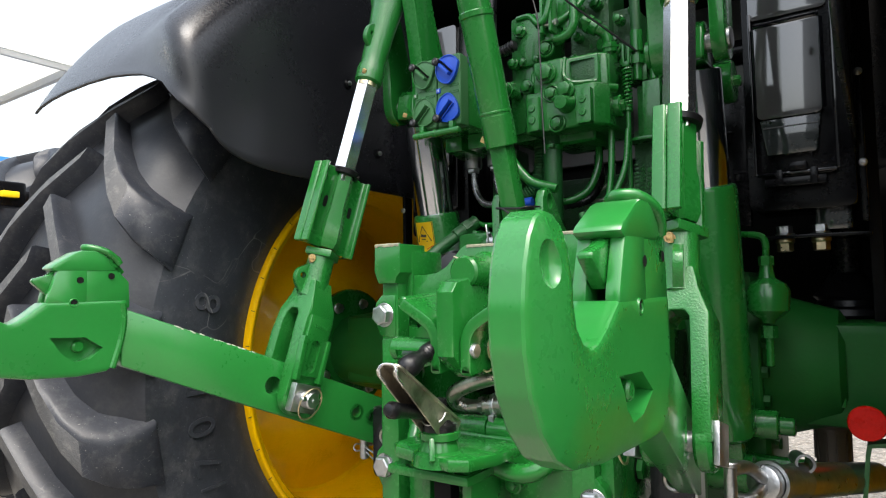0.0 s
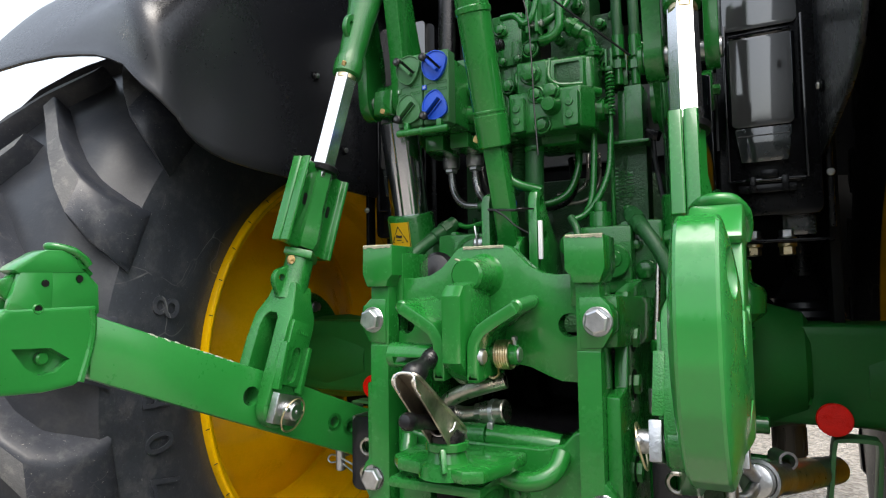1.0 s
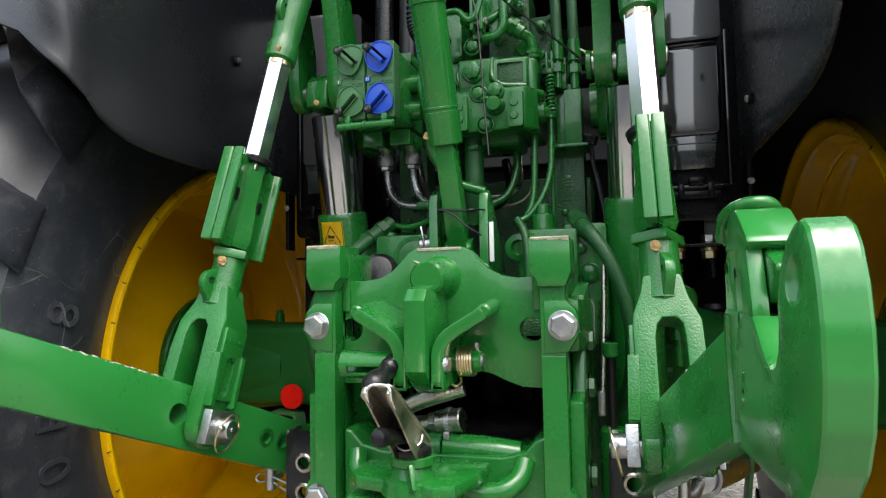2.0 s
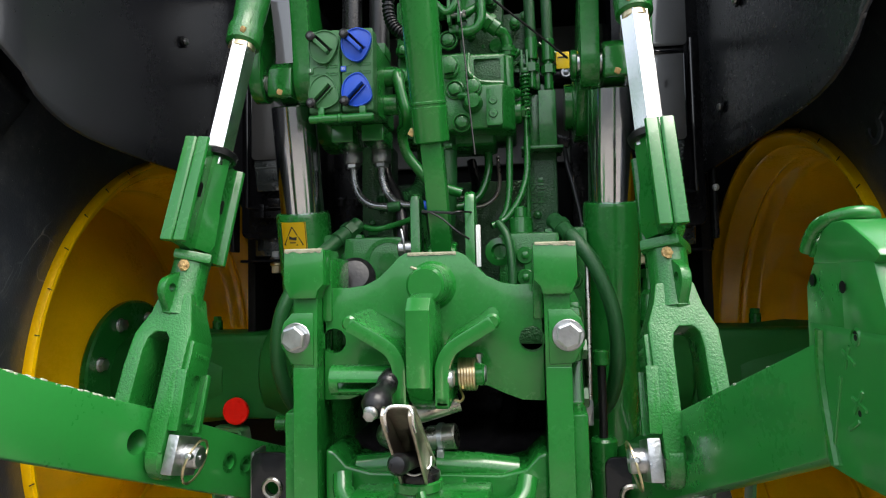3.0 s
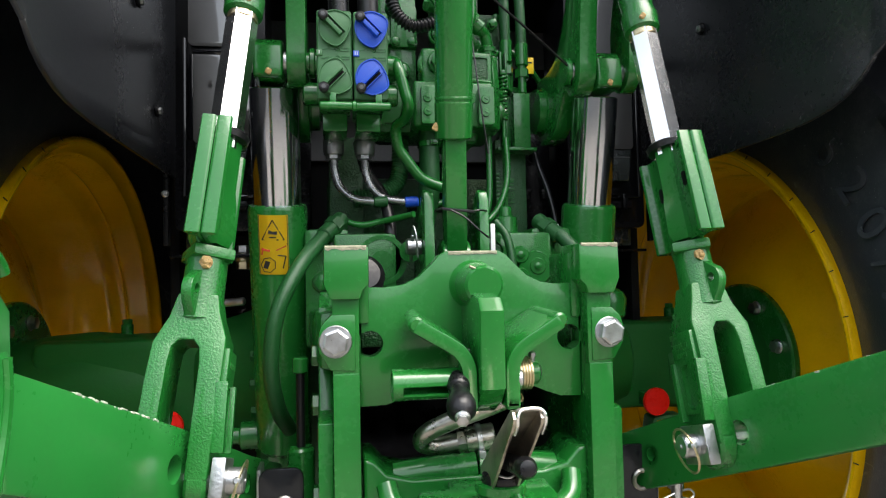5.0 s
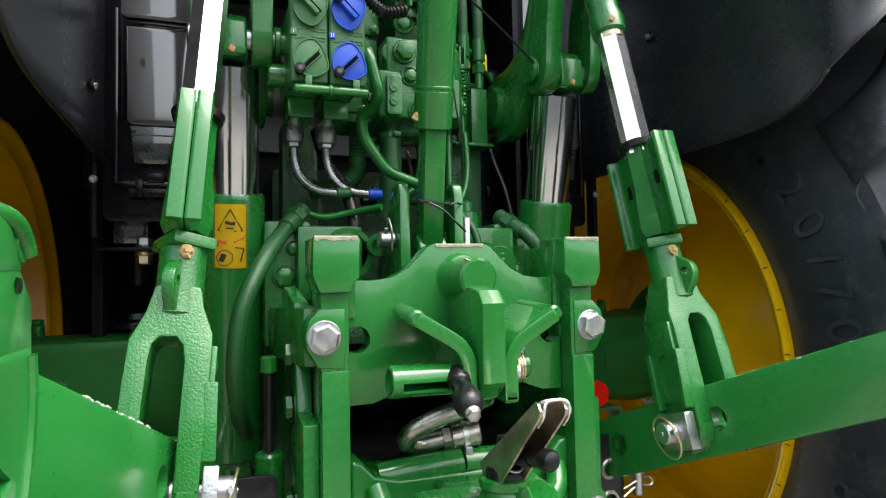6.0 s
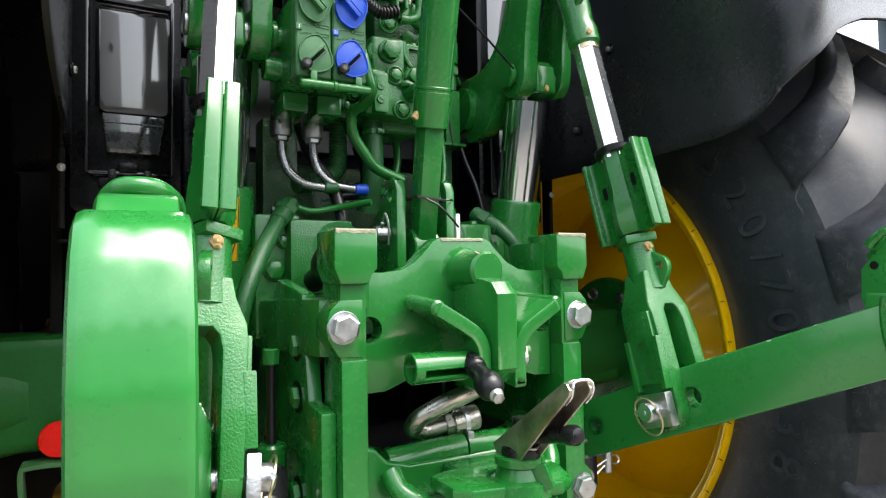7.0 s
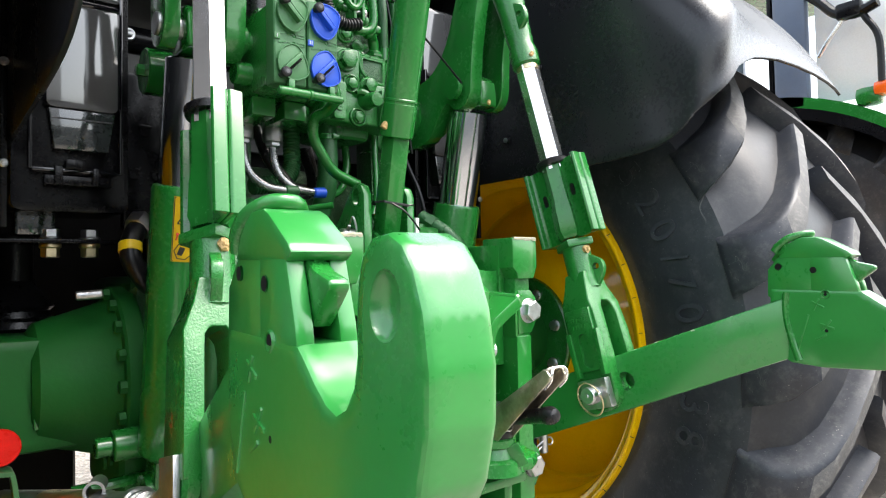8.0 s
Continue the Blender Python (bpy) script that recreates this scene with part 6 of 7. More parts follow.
part("dome", lathe((-0.146, 0.175, 1.168), V((0.15, -0.9, 0.35)), [(-0.06, 0.018), (-0.01, 0.018), (-0.008, 0.030), (0.010, 0.034), (0.020, 0.033), (0.028, 0.024), (0.031, 0.0)], 32), "black", ball)
cable = thing("printed_cable", "black cable sleeve with white print and a plug", "cable", (0.215, 0.35, 1.2))
part("sleeve", tube([(0.206, 0.40, 1.43), (0.212, 0.38, 1.38), (0.222, 0.36, 1.33), (0.232, 0.35, 1.27), (0.236, 0.34, 1.2)], 0.0048, 10), "black", cable)
part("printing", merge(*[beam(V((0.2185 + 0.0022 * k, 0.3605 - 0.0022 * k, 1.340 - 0.0105 * k)), V((0.2195 + 0.0022 * k, 0.360 - 0.0022 * k, 1.334 - 0.0105 * k)), 0.003, 0.001, 0, hint=(0, 1, 0)) for k in range(8)]), "paper", cable, "white bars of print")
part("plug", box((0.205, 0.40, 1.43), (0.03, 0.03, 0.02), 0.004, (10, 20, 0)), "plastic", cable)
inner_l = thing("tie_rod", "thin bright steel rod with a blue sleeve", "rod", (0.215, 0.15, 0.95))
part("rod", cyl((0.232, 0.26, 1.22), (0.222, 0.20, 0.96), 0.0045), "steel", inner_l)
part("clevis", box((0.221, 0.198, 0.955), (0.012, 0.012, 0.04), 0.003), "zinc", inner_l)

for s in (-1, 1):
    lock = thing("lock_rod", "green sleeve with a dark telescopic rod beside the frame", "rod", (s * 0.238, 0.16, 0.7), "lock rods")
    part("sleeve", lathe((s * 0.238, 0.165, 0.62), (0, 0, 1), [(0, 0.020), (0.300, 0.020), (0.304, 0.017), (0.304, 0.012)], 24), "green", lock)
    part("rod", cyl((s * 0.238, 0.165, 0.90), (s * 0.238, 0.165, 1.04), 0.0065), "black", lock)
    part("cap", cyl((s * 0.238, 0.165, 1.032), (s * 0.238, 0.165, 1.055), 0.012), "green", lock)
    bear = thing("bearing_block", "green cast bearing block with large hexagon bolts", "bearing block", (s * 0.2, 0.3, 1.1), "bearing blocks")
    part("block", box((s * 0.198, 0.32, 1.155), (0.075, 0.08, 0.20), 0.010), "cast", bear)
    for x, z, f in ((0.205, 1.165, 0.026), (0.19, 1.21, 0.016), (0.19, 1.125, 0.020), (0.172, 1.128, 0.018)):
        part("bolt", merge(hexa((s * x, 0.281, z), (s * x, 0.268, z), f), cyl((s * x, 0.282, z), (s * x, 0.277, z), f * 0.72)), "green", bear)
    mud = thing("loom_bracket", "black plastic wiring bracket with clips", "bracket", (s * 0.29, 0.5, 1.3), "loom brackets")
    part("panel", box((s * 0.270, 0.60, 1.40), (0.075, 0.03, 0.30), 0.006), "plastic", mud)
    for dx, z in ((0, 1.44), (-0.02, 1.355), (0.02, 1.355)):
        part("clip", merge(box((s * (0.270 + dx), 0.582, z), (0.016, 0.008, 0.022), 0.002), box((s * (0.270 + dx), 0.577, z + 0.006), (0.022, 0.005, 0.004), 0.001)), "plastic", mud)
loom = thing("wrapped_hose", "black wrapped hose with a yellow tag beside the cylinder", "hose", (-0.34, 0.50, 1.15))
part("hose", tube([(-0.285, 0.52, 1.265), (-0.312, 0.49, 1.232), (-0.320, 0.475, 1.195), (-0.300, 0.475, 1.155), (-0.27, 0.49, 1.13)], 0.018, 14), "black", loom)
part("tag", cyl((-0.3185, 0.4835, 1.218), (-0.3205, 0.4765, 1.200), 0.0195), "sticker", loom, "yellow tag")
part("joint", hexa((-0.290, 0.515, 1.260), (-0.305, 0.50, 1.242), 0.042), "zinc", loom)
part("plug_pin", cyl((-0.40, 0.50, 1.128), (-0.36, 0.49, 1.131), 0.008), "zinc", loom)

# ---- more valves and pipes round the top link ----
vb = thing("valve_block", "green cast valve block with plugs behind the top link", "valve block", (-0.068, 0.40, 1.43))
part("casting", merge(box((-0.068, 0.40, 1.57), (0.075, 0.12, 0.27), 0.010), box((-0.080, 0.345, 1.505), (0.045, 0.03, 0.11), 0.006), box((-0.055, 0.35, 1.63), (0.05, 0.04, 0.08), 0.008)), "cast", vb)
for x, z, r in ((-0.061, 1.545, 0.016), (-0.052, 1.475, 0.011), (-0.092, 1.60, 0.012), (-0.075, 1.665, 0.014)):
    part("plug", merge(cyl((x, 0.345, z), (x, 0.322, z), r), hexa((x, 0.324, z), (x, 0.314, z), r * 1.25)), "green", vb)
vp = thing("valve_block", "green cast valve block with hose elbows above the valve housing", "valve block", (0.06, 0.43, 1.60))
part("casting", merge(box((0.055, 0.43, 1.67), (0.085, 0.10, 0.16), 0.008), box((0.120, 0.44, 1.64), (0.05, 0.08, 0.10), 0.006)), "rough", vp)
for x, z, r in ((0.035, 1.70, 0.013), (0.075, 1.70, 0.013), (0.120, 1.655, 0.010), (0.035, 1.64, 0.010)):
    part("plug", merge(cyl((x, 0.385, z), (x, 0.362, z), r), hexa((x, 0.366, z), (x, 0.352, z), r * 1.4)), "green", vp)
hose("steel_pipe", "green painted pipe looping above the valve housing", "pipe", [(-0.02, 0.30, 1.66), (0.015, 0.285, 1.645), (0.045, 0.29, 1.655), (0.07, 0.31, 1.69), (0.085, 0.33, 1.76)], 0.007, "green", [((-0.02, 0.30, 1.66), (0.0, 0.292, 1.652), 0.012)], group="pipes")
hose("steel_pipe", "green painted pipe bending behind the top link", "pipe", [(0.035, 0.35, 1.70), (0.035, 0.325, 1.705), (0.055, 0.315, 1.72), (0.10, 0.32, 1.725), (0.15, 0.34, 1.72)], 0.008, "green", [((0.035, 0.36, 1.70), (0.035, 0.335, 1.70), 0.014)], group="pipes")
hose("steel_pipe", "green painted pipe under the valve housing", "pipe", [(0.06, 0.40, 1.44), (0.062, 0.39, 1.38), (0.045, 0.38, 1.33), (0.015, 0.37, 1.31), (-0.02, 0.36, 1.305)], 0.008, "green", group="pipes")
hose("black_hose", "black hose bending under the valve housing", "hose", [(0.02, 0.50, 1.42), (0.03, 0.48, 1.36), (0.01, 0.46, 1.32), (-0.04, 0.45, 1.31)], 0.010, "black")
hose("steel_pipe", "bare steel pipe bending under the valve housing", "pipe", [(0.05, 0.52, 1.43), (0.052, 0.50, 1.37), (0.03, 0.49, 1.345), (-0.01, 0.48, 1.34)], 0.004, "steel", group="pipes")
hose("steel_pipe", "bare steel pipe bending under the valve housing", "pipe", [(0.075, 0.52, 1.43), (0.077, 0.50, 1.36), (0.05, 0.49, 1.325), (0.0, 0.48, 1.318)], 0.004, "steel", group="pipes")
lbl = thing("yellow_label", "small plain yellow label on a grey strut", "label", (0.213, 0.442, 1.58))
part("label_plate", box((0.213, 0.440, 1.603), (0.026, 0.003, 0.034), 0.0005), "sticker", lbl)
part("strut", tube([(0.165, 0.440, 1.640), (0.213, 0.450, 1.610), (0.25, 0.47, 1.575)], 0.0055, 10), "green", lbl, "slanting green strut")
part("label_print", box((0.213, 0.438, 1.609), (0.018, 0.001, 0.003), 0), "ink", lbl)
crossbar = thing("cab_crossbar", "black tubular crossbar with screws under the cab", "crossbar", (0, 0.78, 1.66))
part("bar", cyl((-0.48, 0.78, 1.68), (0.48, 0.78, 1.68), 0.030), "plastic", crossbar)
for x in (-0.26, 0.24, 0.30):
    part("screw", merge(cyl((x, 0.752, 1.68), (x, 0.742, 1.68), 0.014), hexa((x, 0.743, 1.68), (x, 0.736, 1.68), 0.014)), "fitting", crossbar)

rr = random.Random(41)
for owner, spots in ((vb, ((-0.098, 1.455, 0.339), (-0.062, 1.455, 0.329), (-0.098, 1.555, 0.329), (-0.040, 1.60, 0.329), (-0.072, 1.60, 0.329))),
                     (vp, ((0.020, 1.602, 0.379), (0.092, 1.602, 0.379), (0.018, 1.745, 0.379), (0.092, 1.74, 0.379), (0.102, 1.598, 0.399), (0.138, 1.598, 0.399), (0.138, 1.682, 0.399)))):
    for x, z, y in spots:
        part("flange_bolt", merge(hexa((x, y, z), (x, y - 0.008, z), 0.013, turn=rr.random()), cyl((x, y + 0.002, z), (x, y - 0.002, z), 0.0095)), "green", owner)
ribbed = thing("ribbed_hose", "thick dark green ribbed hose under the valve block", "hose", (-0.07, 0.38, 1.45))
sp = spline([(-0.062, 0.385, 1.455), (-0.060, 0.385, 1.40), (-0.068, 0.375, 1.35), (-0.100, 0.365, 1.325), (-0.150, 0.36, 1.315)], 16)
bm = sweep(sp, circle(0.016, 14))
bm.verts.ensure_lookup_table()
for i, v in enumerate(bm.verts):
    c = sp[i // 14]
    v.co = c + (v.co - c) * (1.06 if (i // 14) % 2 else 0.94)
part("sheath", bm, "hose", ribbed)
part("ferrule", merge(cyl((-0.062, 0.385, 1.47), (-0.062, 0.385, 1.435), 0.019), hexa((-0.062, 0.385, 1.452), (-0.062, 0.385, 1.442), 0.042)), "green", ribbed)

# ---- accumulator, filter bowl and cab mounts ----
acc = thing("accumulator", "green pressure accumulator with a thin pipe", "accumulator", (0.355, 0.40, 1.05))
part("vessel", lathe((0.355, 0.40, 1.065), (0, 0, 1), [(0, 0.010), (0.006, 0.014), (0.014, 0.026), (0.022, 0.034), (0.055, 0.036), (0.068, 0.030), (0.078, 0.014), (0.10, 0.010), (0.112, 0.010)], 32), "green", acc)
part("nut", hexa((0.355, 0.40, 1.165), (0.355, 0.40, 1.182), 0.022), "green", acc)
part("nut", hexa((0.355, 0.40, 1.04), (0.355, 0.40, 1.062), 0.024), "green", acc)
part("drain_pipe", cyl((0.355, 0.40, 0.99), (0.355, 0.40, 1.05), 0.007), "green", acc)
part("pipe", tube([(0.355, 0.40, 1.18), (0.355, 0.40, 1.205), (0.345, 0.40, 1.218), (0.31, 0.41, 1.222), (0.27, 0.43, 1.22)], 0.006, 10), "green", acc)
can = thing("filter_bowl", "brown grey plastic filter bowl under the axle", "filter", (0.420, 0.72, 0.69))
part("bowl", lathe((0.420, 0.72, 0.870), (0, 0, -1), [(0, 0.036), (0.030, 0.036), (0.034, 0.033), (0.110, 0.031), (0.122, 0.026), (0.124, 0.014), (0.136, 0.013), (0.138, 0.0)], 32), "can", can)
for k in range(10):
    t = 2 * math.pi * k / 10
    part("rib", box((0.420 + 0.032 * math.cos(t), 0.72 + 0.032 * math.sin(t), 0.80), (0.005, 0.005, 0.06), 0.0015, (0, 0, math.degrees(t))), "can", can)
for s in (-1, 1):
    mount = thing("cab_mount", "black rubber cab mount with a bright ring on the axle", "cab mount", (s * 0.46, 0.78, 1.05), "cab mounts")
    part("rubber", lathe((s * 0.46, 0.76, 1.045), (0, 0, 1), [(0.014, 0.075), (0.022, 0.082), (0.034, 0.078), (0.040, 0.060), (0.052, 0.058), (0.06, 0.066), (0.08, 0.05), (0.11, 0.03), (0.2, 0.03)], 36), "black", mount)
    part("ring", lathe((s * 0.46, 0.76, 1.045), (0, 0, 1), [(0, 0.088), (0.004, 0.090), (0.012, 0.090), (0.015, 0.084)], 40), "brass", mount, "bright metal ring")

# ---- socket boxes with smoked lids at the back of the cab ----
for s in (-1, 1):
    bx = thing("socket_box", "black plastic box with a smoked grey hinged lid", "socket box", (s * 0.41, 0.55, 1.3), "socket boxes")
    def wide(xa, xb, za, zb, y, d, r):
        return plate([(s * px, pz) for px, pz in rounded(xa, za, xb, zb, r)][::s], [], (0, y + d, 0), (1, 0, 0), (0, 0, 1), d, 0.004)
    part("case", wide(0.318, 0.492, 1.270, 1.80, 0.50, 0.14, 0.015), "plastic", bx)
    part("frame", wide(0.335, 0.470, 1.330, 1.650, 0.485, 0.02, 0.018), "plastic", bx)
    lid = part("lid", wide(0.344, 0.449, 1.435, 1.612, 0.455, 0.035, 0.010), "smoke", bx, "smoked grey translucent lid")
    low = part("lid_lower", plate([(s * px, pz) for px, pz in ((0.347, 1.4345), (0.358, 1.367), (0.438, 1.367), (0.446, 1.4345))][::s], [], (0, 0.490, 0), (1, 0, 0), (0, 0, 1), 0.032, 0.003), "smoke_low", bx, "darker lower part of the lid")
    part("lid_line", box((s * 0.3970, 0.4572, 1.418), (0.088, 0.0016, 0.0022), 0.0005), "grey", low)
    part("lid_edge", box((s * 0.3965, 0.4600, 1.6105), (0.106, 0.012, 0.012), 0.003, (45, 0, 0)), "gloss", lid)
    part("lid_edge", box((s * 0.4495, 0.4600, 1.525), (0.009, 0.009, 0.165), 0.002, (0, 0, 45)), "gloss", lid)
    part("lid_edge", box((s * 0.3435, 0.4600, 1.525), (0.009, 0.009, 0.165), 0.002, (0, 0, 45)), "gloss", lid)
    part("frame_bar", box((s * 0.335, 0.478, 1.49), (0.006, 0.012, 0.31), 0.002), "gloss", bx)
    part("frame_bar", box((s * 0.468, 0.478, 1.49), (0.006, 0.012, 0.31), 0.002), "gloss", bx)
    part("frame_bar", box((s * 0.401, 0.478, 1.335), (0.13, 0.012, 0.006), 0.002), "gloss", bx)
    part("upper_panel", wide(0.333, 0.462, 1.632, 1.80, 0.478, 0.024, 0.01), "smoke", bx, "grey panel above the lid")
    part("hinge", merge(box((s * 0.40, 0.478, 1.318), (0.10, 0.02, 0.016), 0.003), box((s * 0.375, 0.47, 1.325), (0.012, 0.02, 0.03), 0.002), box((s * 0.43, 0.47, 1.325), (0.012, 0.02, 0.03), 0.002)), "plastic", bx)
    part("latch", box((s * 0.405, 0.474, 1.345), (0.030, 0.02, 0.016), 0.003), "plastic", bx)
    pl = thing("bolt_plate", "thin black bracket with two through bolts", "bracket", (s * 0.44, 0.56, 1.2), "bolt plates")
    part("plate", box((s * 0.42, 0.58, 1.222), (0.18, 0.10, 0.006), 0.001), "plastic", pl)
    for x in (0.370, 0.430):
        part("bolt", merge(hexa((s * x, 0.55, 1.228), (s * x, 0.55, 1.244), 0.025), cyl((s * x, 0.55, 1.225), (s * x, 0.55, 1.230), 0.017)), "zinc", pl)
        part("nut", merge(hexa((s * x, 0.55, 1.212), (s * x, 0.55, 1.194), 0.025), cyl((s * x, 0.55, 1.210), (s * x, 0.55, 1.219), 0.017)), "brass", pl, "yellow zinc nut")
    part("clear_block", box((s * 0.452, 0.57, 1.262), (0.06, 0.05, 0.06), 0.006), "smoke_low", pl, "clear plastic cover")
    rail = thing("black_rail", "black upright rail beside the socket box", "rail", (s * 0.505, 0.50, 1.3), "black rails")
    part("rail", box((s * 0.503, 0.49, 1.55), (0.010, 0.03, 0.62), 0.003), "plastic", rail)
    for z in (1.34, 1.50):
        part("screw", merge(cyl((s * 0.503, 0.475, z), (s * 0.503, 0.469, z), 0.007), cyl((s * 0.503, 0.47, z), (s * 0.503, 0.466, z), 0.0035)), "zinc", rail)

# ---- stabiliser bars between the lower links and the axle ----
for s in (-1, 1):
    st = thing("stabiliser", "zinc plated telescopic stabiliser with a yellow band", "stabiliser", (s * 0.36, 0.0, 0.86), "stabilisers")
    q0, q1 = V((s * 0.335, 0.125, 0.858)), V((s * 0.475, 0.545, 0.785))
    dd = (q1 - q0).normalized()
    part("tube", lathe(q0 + dd * 0.085, dd, [(0, 0.018), (0.004, 0.0245), (0.10, 0.0245), (0.104, 0.0265), (0.42, 0.0265), (0.424, 0.018)], 32), "zinc", st)
    part("band", lathe(q0 + dd * 0.20, dd, [(0, 0.0266), (0.004, 0.0272), (0.15, 0.0272), (0.154, 0.0266)], 32), "brass", st, "yellow zinc band")
    part("clamp_ring", lathe(q0 + dd * 0.105, dd, [(0, 0.026), (0, 0.031), (0.012, 0.031), (0.012, 0.026)], 32, closed=False), "zinc", st, "bright clamp ring")
    stub = q0 + dd * 0.215 + V((0, 0, 0.030))
    part("stub_pipe", lathe(stub, V((s * 0.3, -1, 0.1)), [(-0.04, 0.012), (0.02, 0.012), (0.021, 0.0145), (0.026, 0.0145), (0.026, 0.0105), (0.0, 0.0105)], 24, closed=False), "zinc", st)
    part("clevis", merge(tube([q0 + V((0, 0, 0.020)), q0 + dd * 0.05 + V((0, 0, 0.022)), q0 + dd * 0.10], 0.0095, 12), tube([q0 - V((0, 0, 0.020)), q0 + dd * 0.05 - V((0, 0, 0.022)), q0 + dd * 0.10], 0.0095, 12)), "zinc", st)
    part("pin", merge(cyl(q0 + V((0, 0, 0.030)), q0 - V((0, 0, 0.055)), 0.0085), cyl(q0 + V((0, 0, 0.024)), q0 + V((0, 0, 0.032)), 0.0135)), "zinc", st)
    part("hair_pin", tube([q0 + V((s * -0.040, -0.01, -0.040)), q0 + V((0, -0.003, -0.030)), q0 + V((s * 0.024, 0.005, -0.030)), q0 + V((s * 0.032, 0.005, -0.038)), q0 + V((s * 0.024, 0.003, -0.044)), q0 + V((0, 0, -0.040)), q0 + V((s * -0.040, -0.01, -0.054))], 0.0018, 6), "zinc", st)
    ck = thing("check_plate", "zinc plated stepped plate inside the lower link", "check plate", (s * 0.27, 0.12, 0.86), "check plates")
    part("plate", plate(rounded(-0.030, -0.130, 0.030, 0.0, 0.014), [ring2((0.004, -0.052), 0.011, 18), ring2((0.004, -0.100), 0.009, 16)], (s * 0.262, 0.110, 0.911), (1, 0, 0), (0, 0, 1), 0.008, 0.003), "blackened", ck)
    part("flange", box((s * 0.2925, 0.130, 0.85), (0.006, 0.046, 0.12), 0.002), "zinc", ck, "bright plated edge")
    for z in (0.859, 0.811):
        part("eye", lathe((s * 0.262 + 0.004, 0.104, z), (0, -1, 0), [(0, 0.017), (0.005, 0.0165), (0.007, 0.014), (0.006, 0.0105), (0, 0.010)], 20, closed=False), "steel", ck)
    pl2 = thing("side_bracket", "pale green bent strap bracket under the axle", "bracket", (s * 0.515, 0.50, 0.70), "side brackets")
    part("strap", strip([(s * 0.470, 0.50, 0.70), (s * 0.480, 0.50, 0.78), (s * 0.487, 0.50, 0.845), (s * 0.497, 0.50, 0.857), (s * 0.545, 0.50, 0.858), (s * 0.556, 0.50, 0.848), (s * 0.552, 0.50, 0.78), (s * 0.545, 0.50, 0.70)], 0.045, 0.007, 0.0015, up=(0, 1, 0)), "cap", pl2)

# ---- surroundings ----


def roof_sheet():
    m = bpy.data.materials.new("translucent white sheet")
    m.use_nodes = True
    n, l = m.node_tree.nodes, m.node_tree.links
    t = n.new("ShaderNodeBsdfTranslucent")
    t.inputs["Color"].default_value = (0.9, 0.9, 0.87, 1)
    mix = n.new("ShaderNodeMixShader")
    mix.inputs["Fac"].default_value = 0.6
    n["Principled BSDF"].inputs["Base Color"].default_value = (0.82, 0.82, 0.80, 1)
    l.new(n["Principled BSDF"].outputs[0], mix.inputs[1])
    l.new(t.outputs[0], mix.inputs[2])
    l.new(mix.outputs[0], n["Material Output"].inputs["Surface"])
    return m


canopy = thing("canopy_roof", "white canopy sheet roof with a pale edge beam beside the yard", "roof", (-12.0, 0.9, 0))
part("sheet", box((-12.2, 0.9, 4.62), (5.6, 5.9, 0.03), 0), roof_sheet(), canopy)
part("edge_beam", box((-9.45, 0.9, 4.56), (0.06, 5.9, 0.10), 0.01), "beam", canopy)
part("cross_beam", box((-12.2, 3.78, 4.54), (5.5, 0.08, 0.12), 0.01), "beam", canopy)
for x in (-9.5, -14.8):
    part("post", box((x, -1.9, 2.27), (0.12, 0.12, 4.54), 0.01), "beam", canopy)
cont = thing("blue_container", "blue steel container standing in the yard", "container", (-9.4, 1.85, 0))
part("body", box((-9.4, 1.85, 1.42), (2.4, 1.95, 2.84), 0.02), "container", cont)
for k in range(12):
    part("rib", box((-8.185, 1.0 + 0.155 * k, 1.40), (0.03, 0.06, 2.6), 0.01), "container", cont)

# another tractor on either side
for s, wx, wy in ((1, -4.60, 0.95), (-1, 4.56, 0.75)):
    wheel(wx, wy, 1.00, -s, "dusty tyre on the far side of a second tractor", "neighbour wheels", 21, False, big=1.02)
for s, wx, wy in ((-1, -3.05, 0.95), (1, 3.0, 0.75)):
    wheel(wx, wy, 1.00, -s, "dusty tyre of a second tractor standing alongside", "neighbour wheels", 21, False, big=1.02)
nb = thing("neighbour_tractor", "green tractor standing alongside, with black fender liner and cab pillars", "tractor", (3.6, 1.3, 0))


def arch(x, y, z, r, wdt, a0, a1, mat, parent, name, th=0.03):
    bm = bmesh.new()
    n = 24
    rows_ = []
    for k in range(n + 1):
        t = radians(a0 + (a1 - a0) * k / n)
        rows_.append([bm.verts.new((x + dx, y - rr * math.cos(t), z + rr * math.sin(t))) for dx, rr in ((-wdt / 2, r), (wdt / 2, r), (wdt / 2, r + th), (-wdt / 2, r + th))])
    for q_, w_ in zip(rows_, rows_[1:]):
        for i in range(4):
            bm.faces.new((q_[i], q_[(i + 1) % 4], w_[(i + 1) % 4], w_[i]))
    bm.faces.new(rows_[0])
    bm.faces.new(rows_[-1][::-1])
    bmesh.ops.recalc_face_normals(bm, faces=bm.faces[:])
    return part(name, bm, mat, parent)


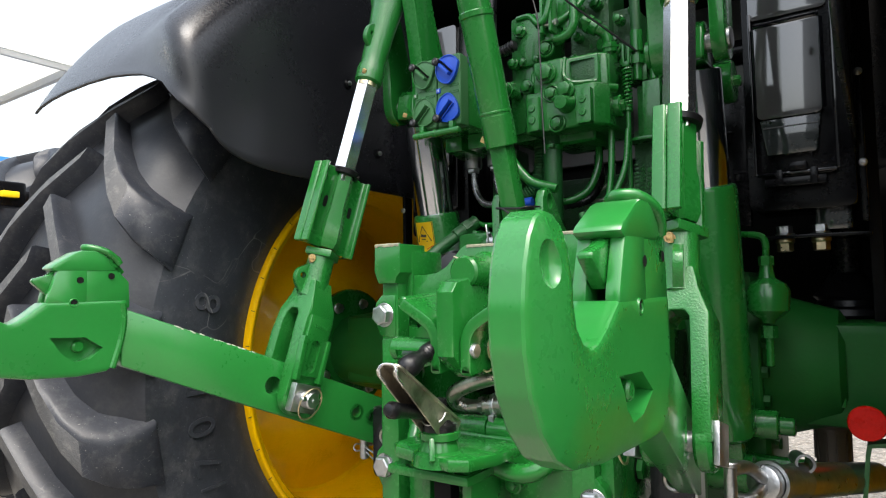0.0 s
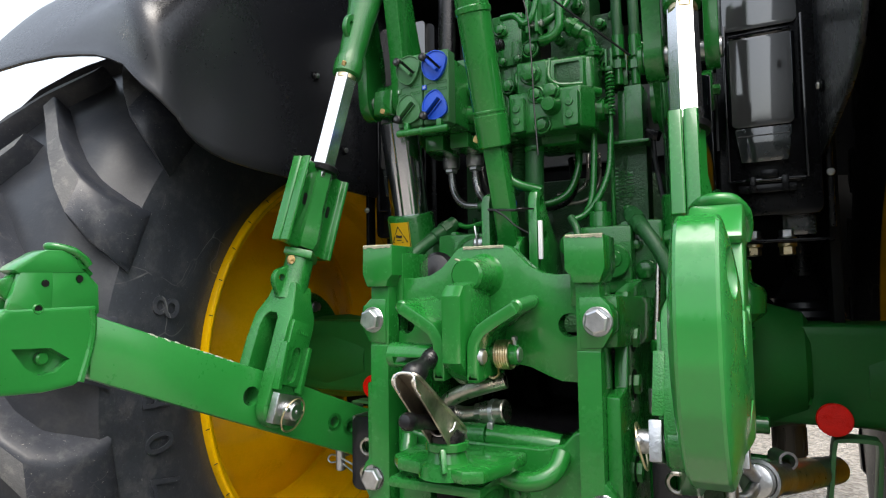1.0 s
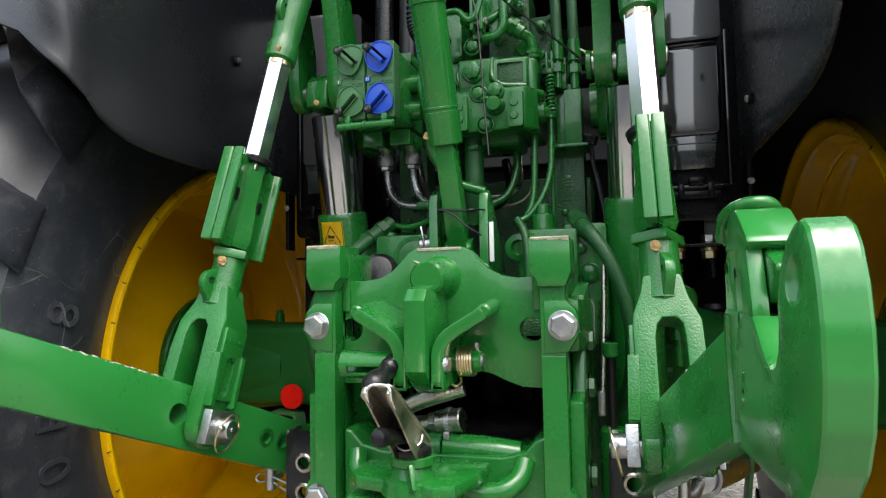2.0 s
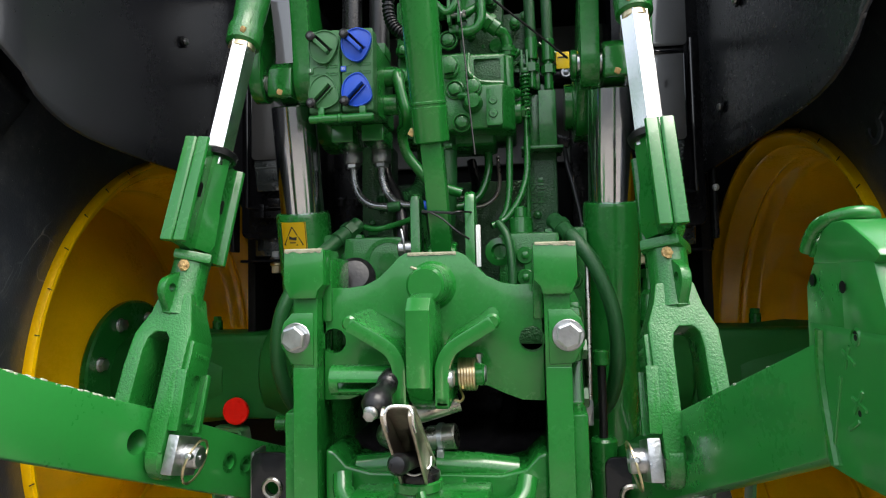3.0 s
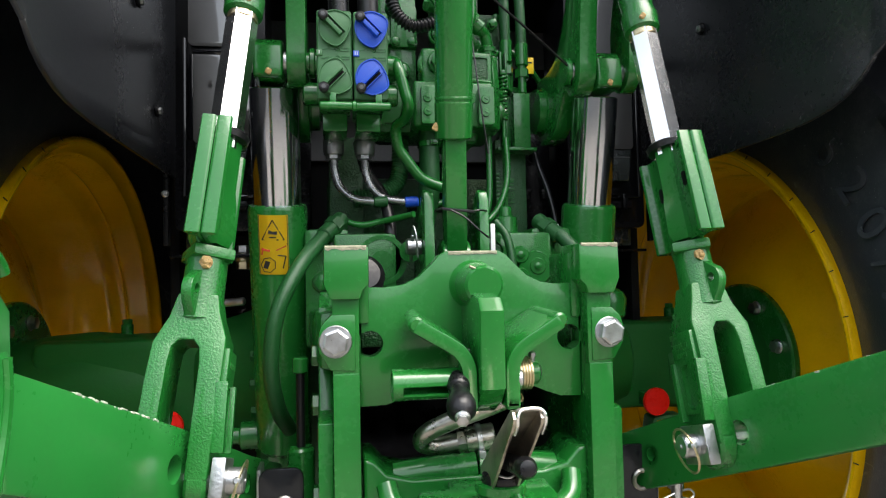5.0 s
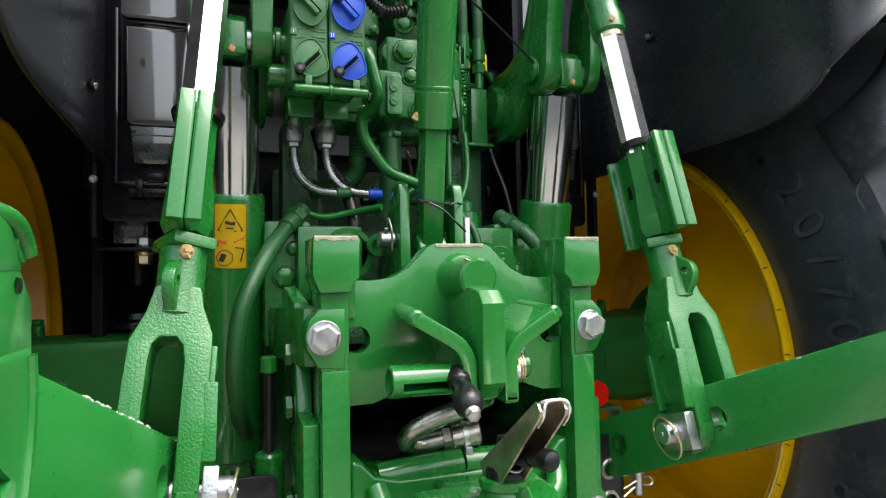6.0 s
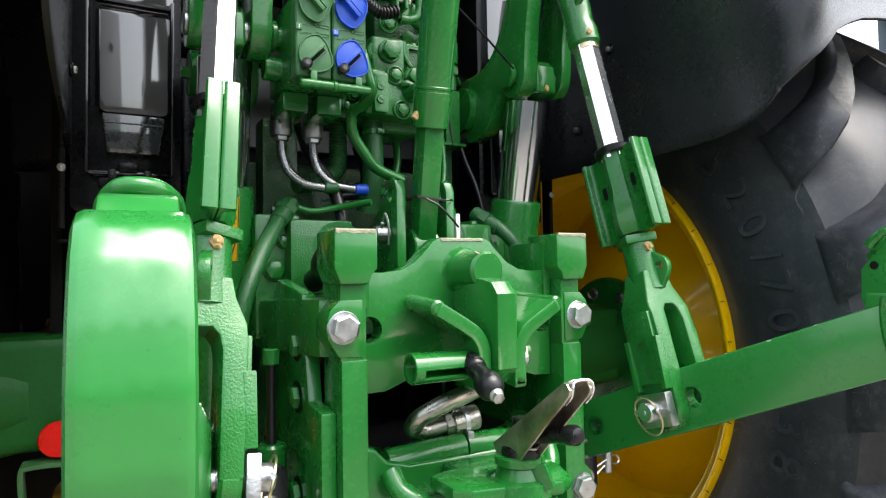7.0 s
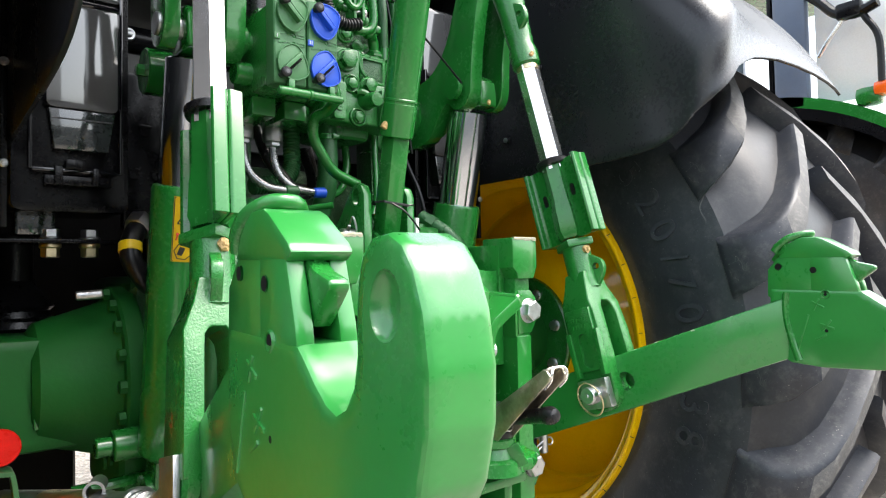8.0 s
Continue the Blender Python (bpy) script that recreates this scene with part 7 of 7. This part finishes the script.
arch(3.0, 0.75, 0.90, 0.97, 0.86, 10, 170, "plastic", nb, "fender_liner", 0.05)
arch(3.0, 0.75, 0.90, 1.02, 0.86, 50, 150, "green", nb, "fender", 0.05)
part("lamp_seat", box((2.60, 0.22, 1.885), (0.10, 0.10, 0.08), 0.03), "green", nb)
part("lamp", box((2.585, 0.155, 1.905), (0.09, 0.08, 0.06), 0.02), "orange", nb, "orange indicator lamp")
part("cab_pillar", box((2.60, 0.535, 2.5), (0.06, 0.15, 1.25), 0.02), "glass_blue", nb)
part("cab_pillar", box((2.60, 0.625, 2.5), (0.05, 0.02, 1.25), 0.006), "plastic", nb)
part("cab_window", box((2.66, 0.22, 2.45), (0.01, 0.46, 1.1), 0.003), "sky_glass", nb)
part("mirror_arm", merge(tube([(2.60, 0.50, 2.46), (2.57, 0.40, 2.36), (2.56, 0.33, 2.28), (2.55, 0.25, 2.25), (2.54, 0.16, 2.27)], 0.022, 10), tube([(2.55, 0.25, 2.30), (2.55, 0.21, 2.22), (2.55, 0.165, 2.12), (2.55, 0.16, 1.93)], 0.014, 10), box((2.55, 0.27, 2.27), (0.06, 0.10, 0.07), 0.015)), "plastic", nb, "black jointed mirror arm")
part("grab_rod", tube([(2.56, 0.405, 2.10), (2.55, 0.36, 2.16), (2.55, 0.30, 2.24), (2.55, 0.24, 2.36)], 0.009, 8), "bright", nb, "bright thin rod")
part("chassis", box((3.78, 2.2, 1.00), (0.50, 3.4, 0.70), 0.06), "green", nb)
part("bonnet", box((3.78, 3.2, 1.55), (0.72, 1.6, 0.55), 0.12, seg=4), "green", nb)
part("rear_axle", cyl((3.0, 0.75, 0.93), (4.56, 0.75, 0.93), 0.12), "green", nb)
part("cab_floor", box((3.78, 1.5, 1.40), (1.0, 1.5, 0.10), 0.03), "plastic", nb)
part("cab_roof", box((3.70, 1.05, 3.16), (2.2, 1.8, 0.14), 0.06, seg=3), "green", nb)
part("cab_pillar", box((4.75, 0.60, 2.5), (0.06, 0.13, 1.25), 0.02), "glass_blue", nb)
part("cab_pillar", box((4.75, 1.80, 2.3), (0.06, 0.10, 1.75), 0.02), "glass_blue", nb)
part("cab_pillar", box((3.00, 1.85, 2.3), (0.06, 0.10, 1.75), 0.02), "glass_blue", nb)
nb2 = thing("neighbour_tractor", "tractor standing alongside, its dark fender carrying a yellow lamp", "tractor", (-3.6, 1.8, 0))
arch(-3.0, 0.95, 0.50, 1.03, 0.8, 20, 150, "plastic", nb2, "fender", 0.04)
part("cab_step", box((-3.0, 0.55, 1.60), (0.5, 0.35, 0.05), 0.02), "plastic", nb2)
part("lamp_housing", box((-2.63, 0.36, 1.58), (0.10, 0.13, 0.11), 0.015), "plastic", nb2)
part("lamp", box((-2.585, 0.355, 1.575), (0.05, 0.07, 0.028), 0.006), "sticker", nb2, "yellow lamp")
part("chassis", box((-3.83, 2.6, 0.95), (0.50, 3.6, 0.60), 0.06), "green", nb2)
part("bonnet", box((-3.83, 3.7, 1.35), (0.72, 1.5, 0.45), 0.12, seg=4), "green", nb2)
part("rear_axle", cyl((-3.05, 0.95, 0.93), (-4.6, 0.95, 0.93), 0.12), "green", nb2)
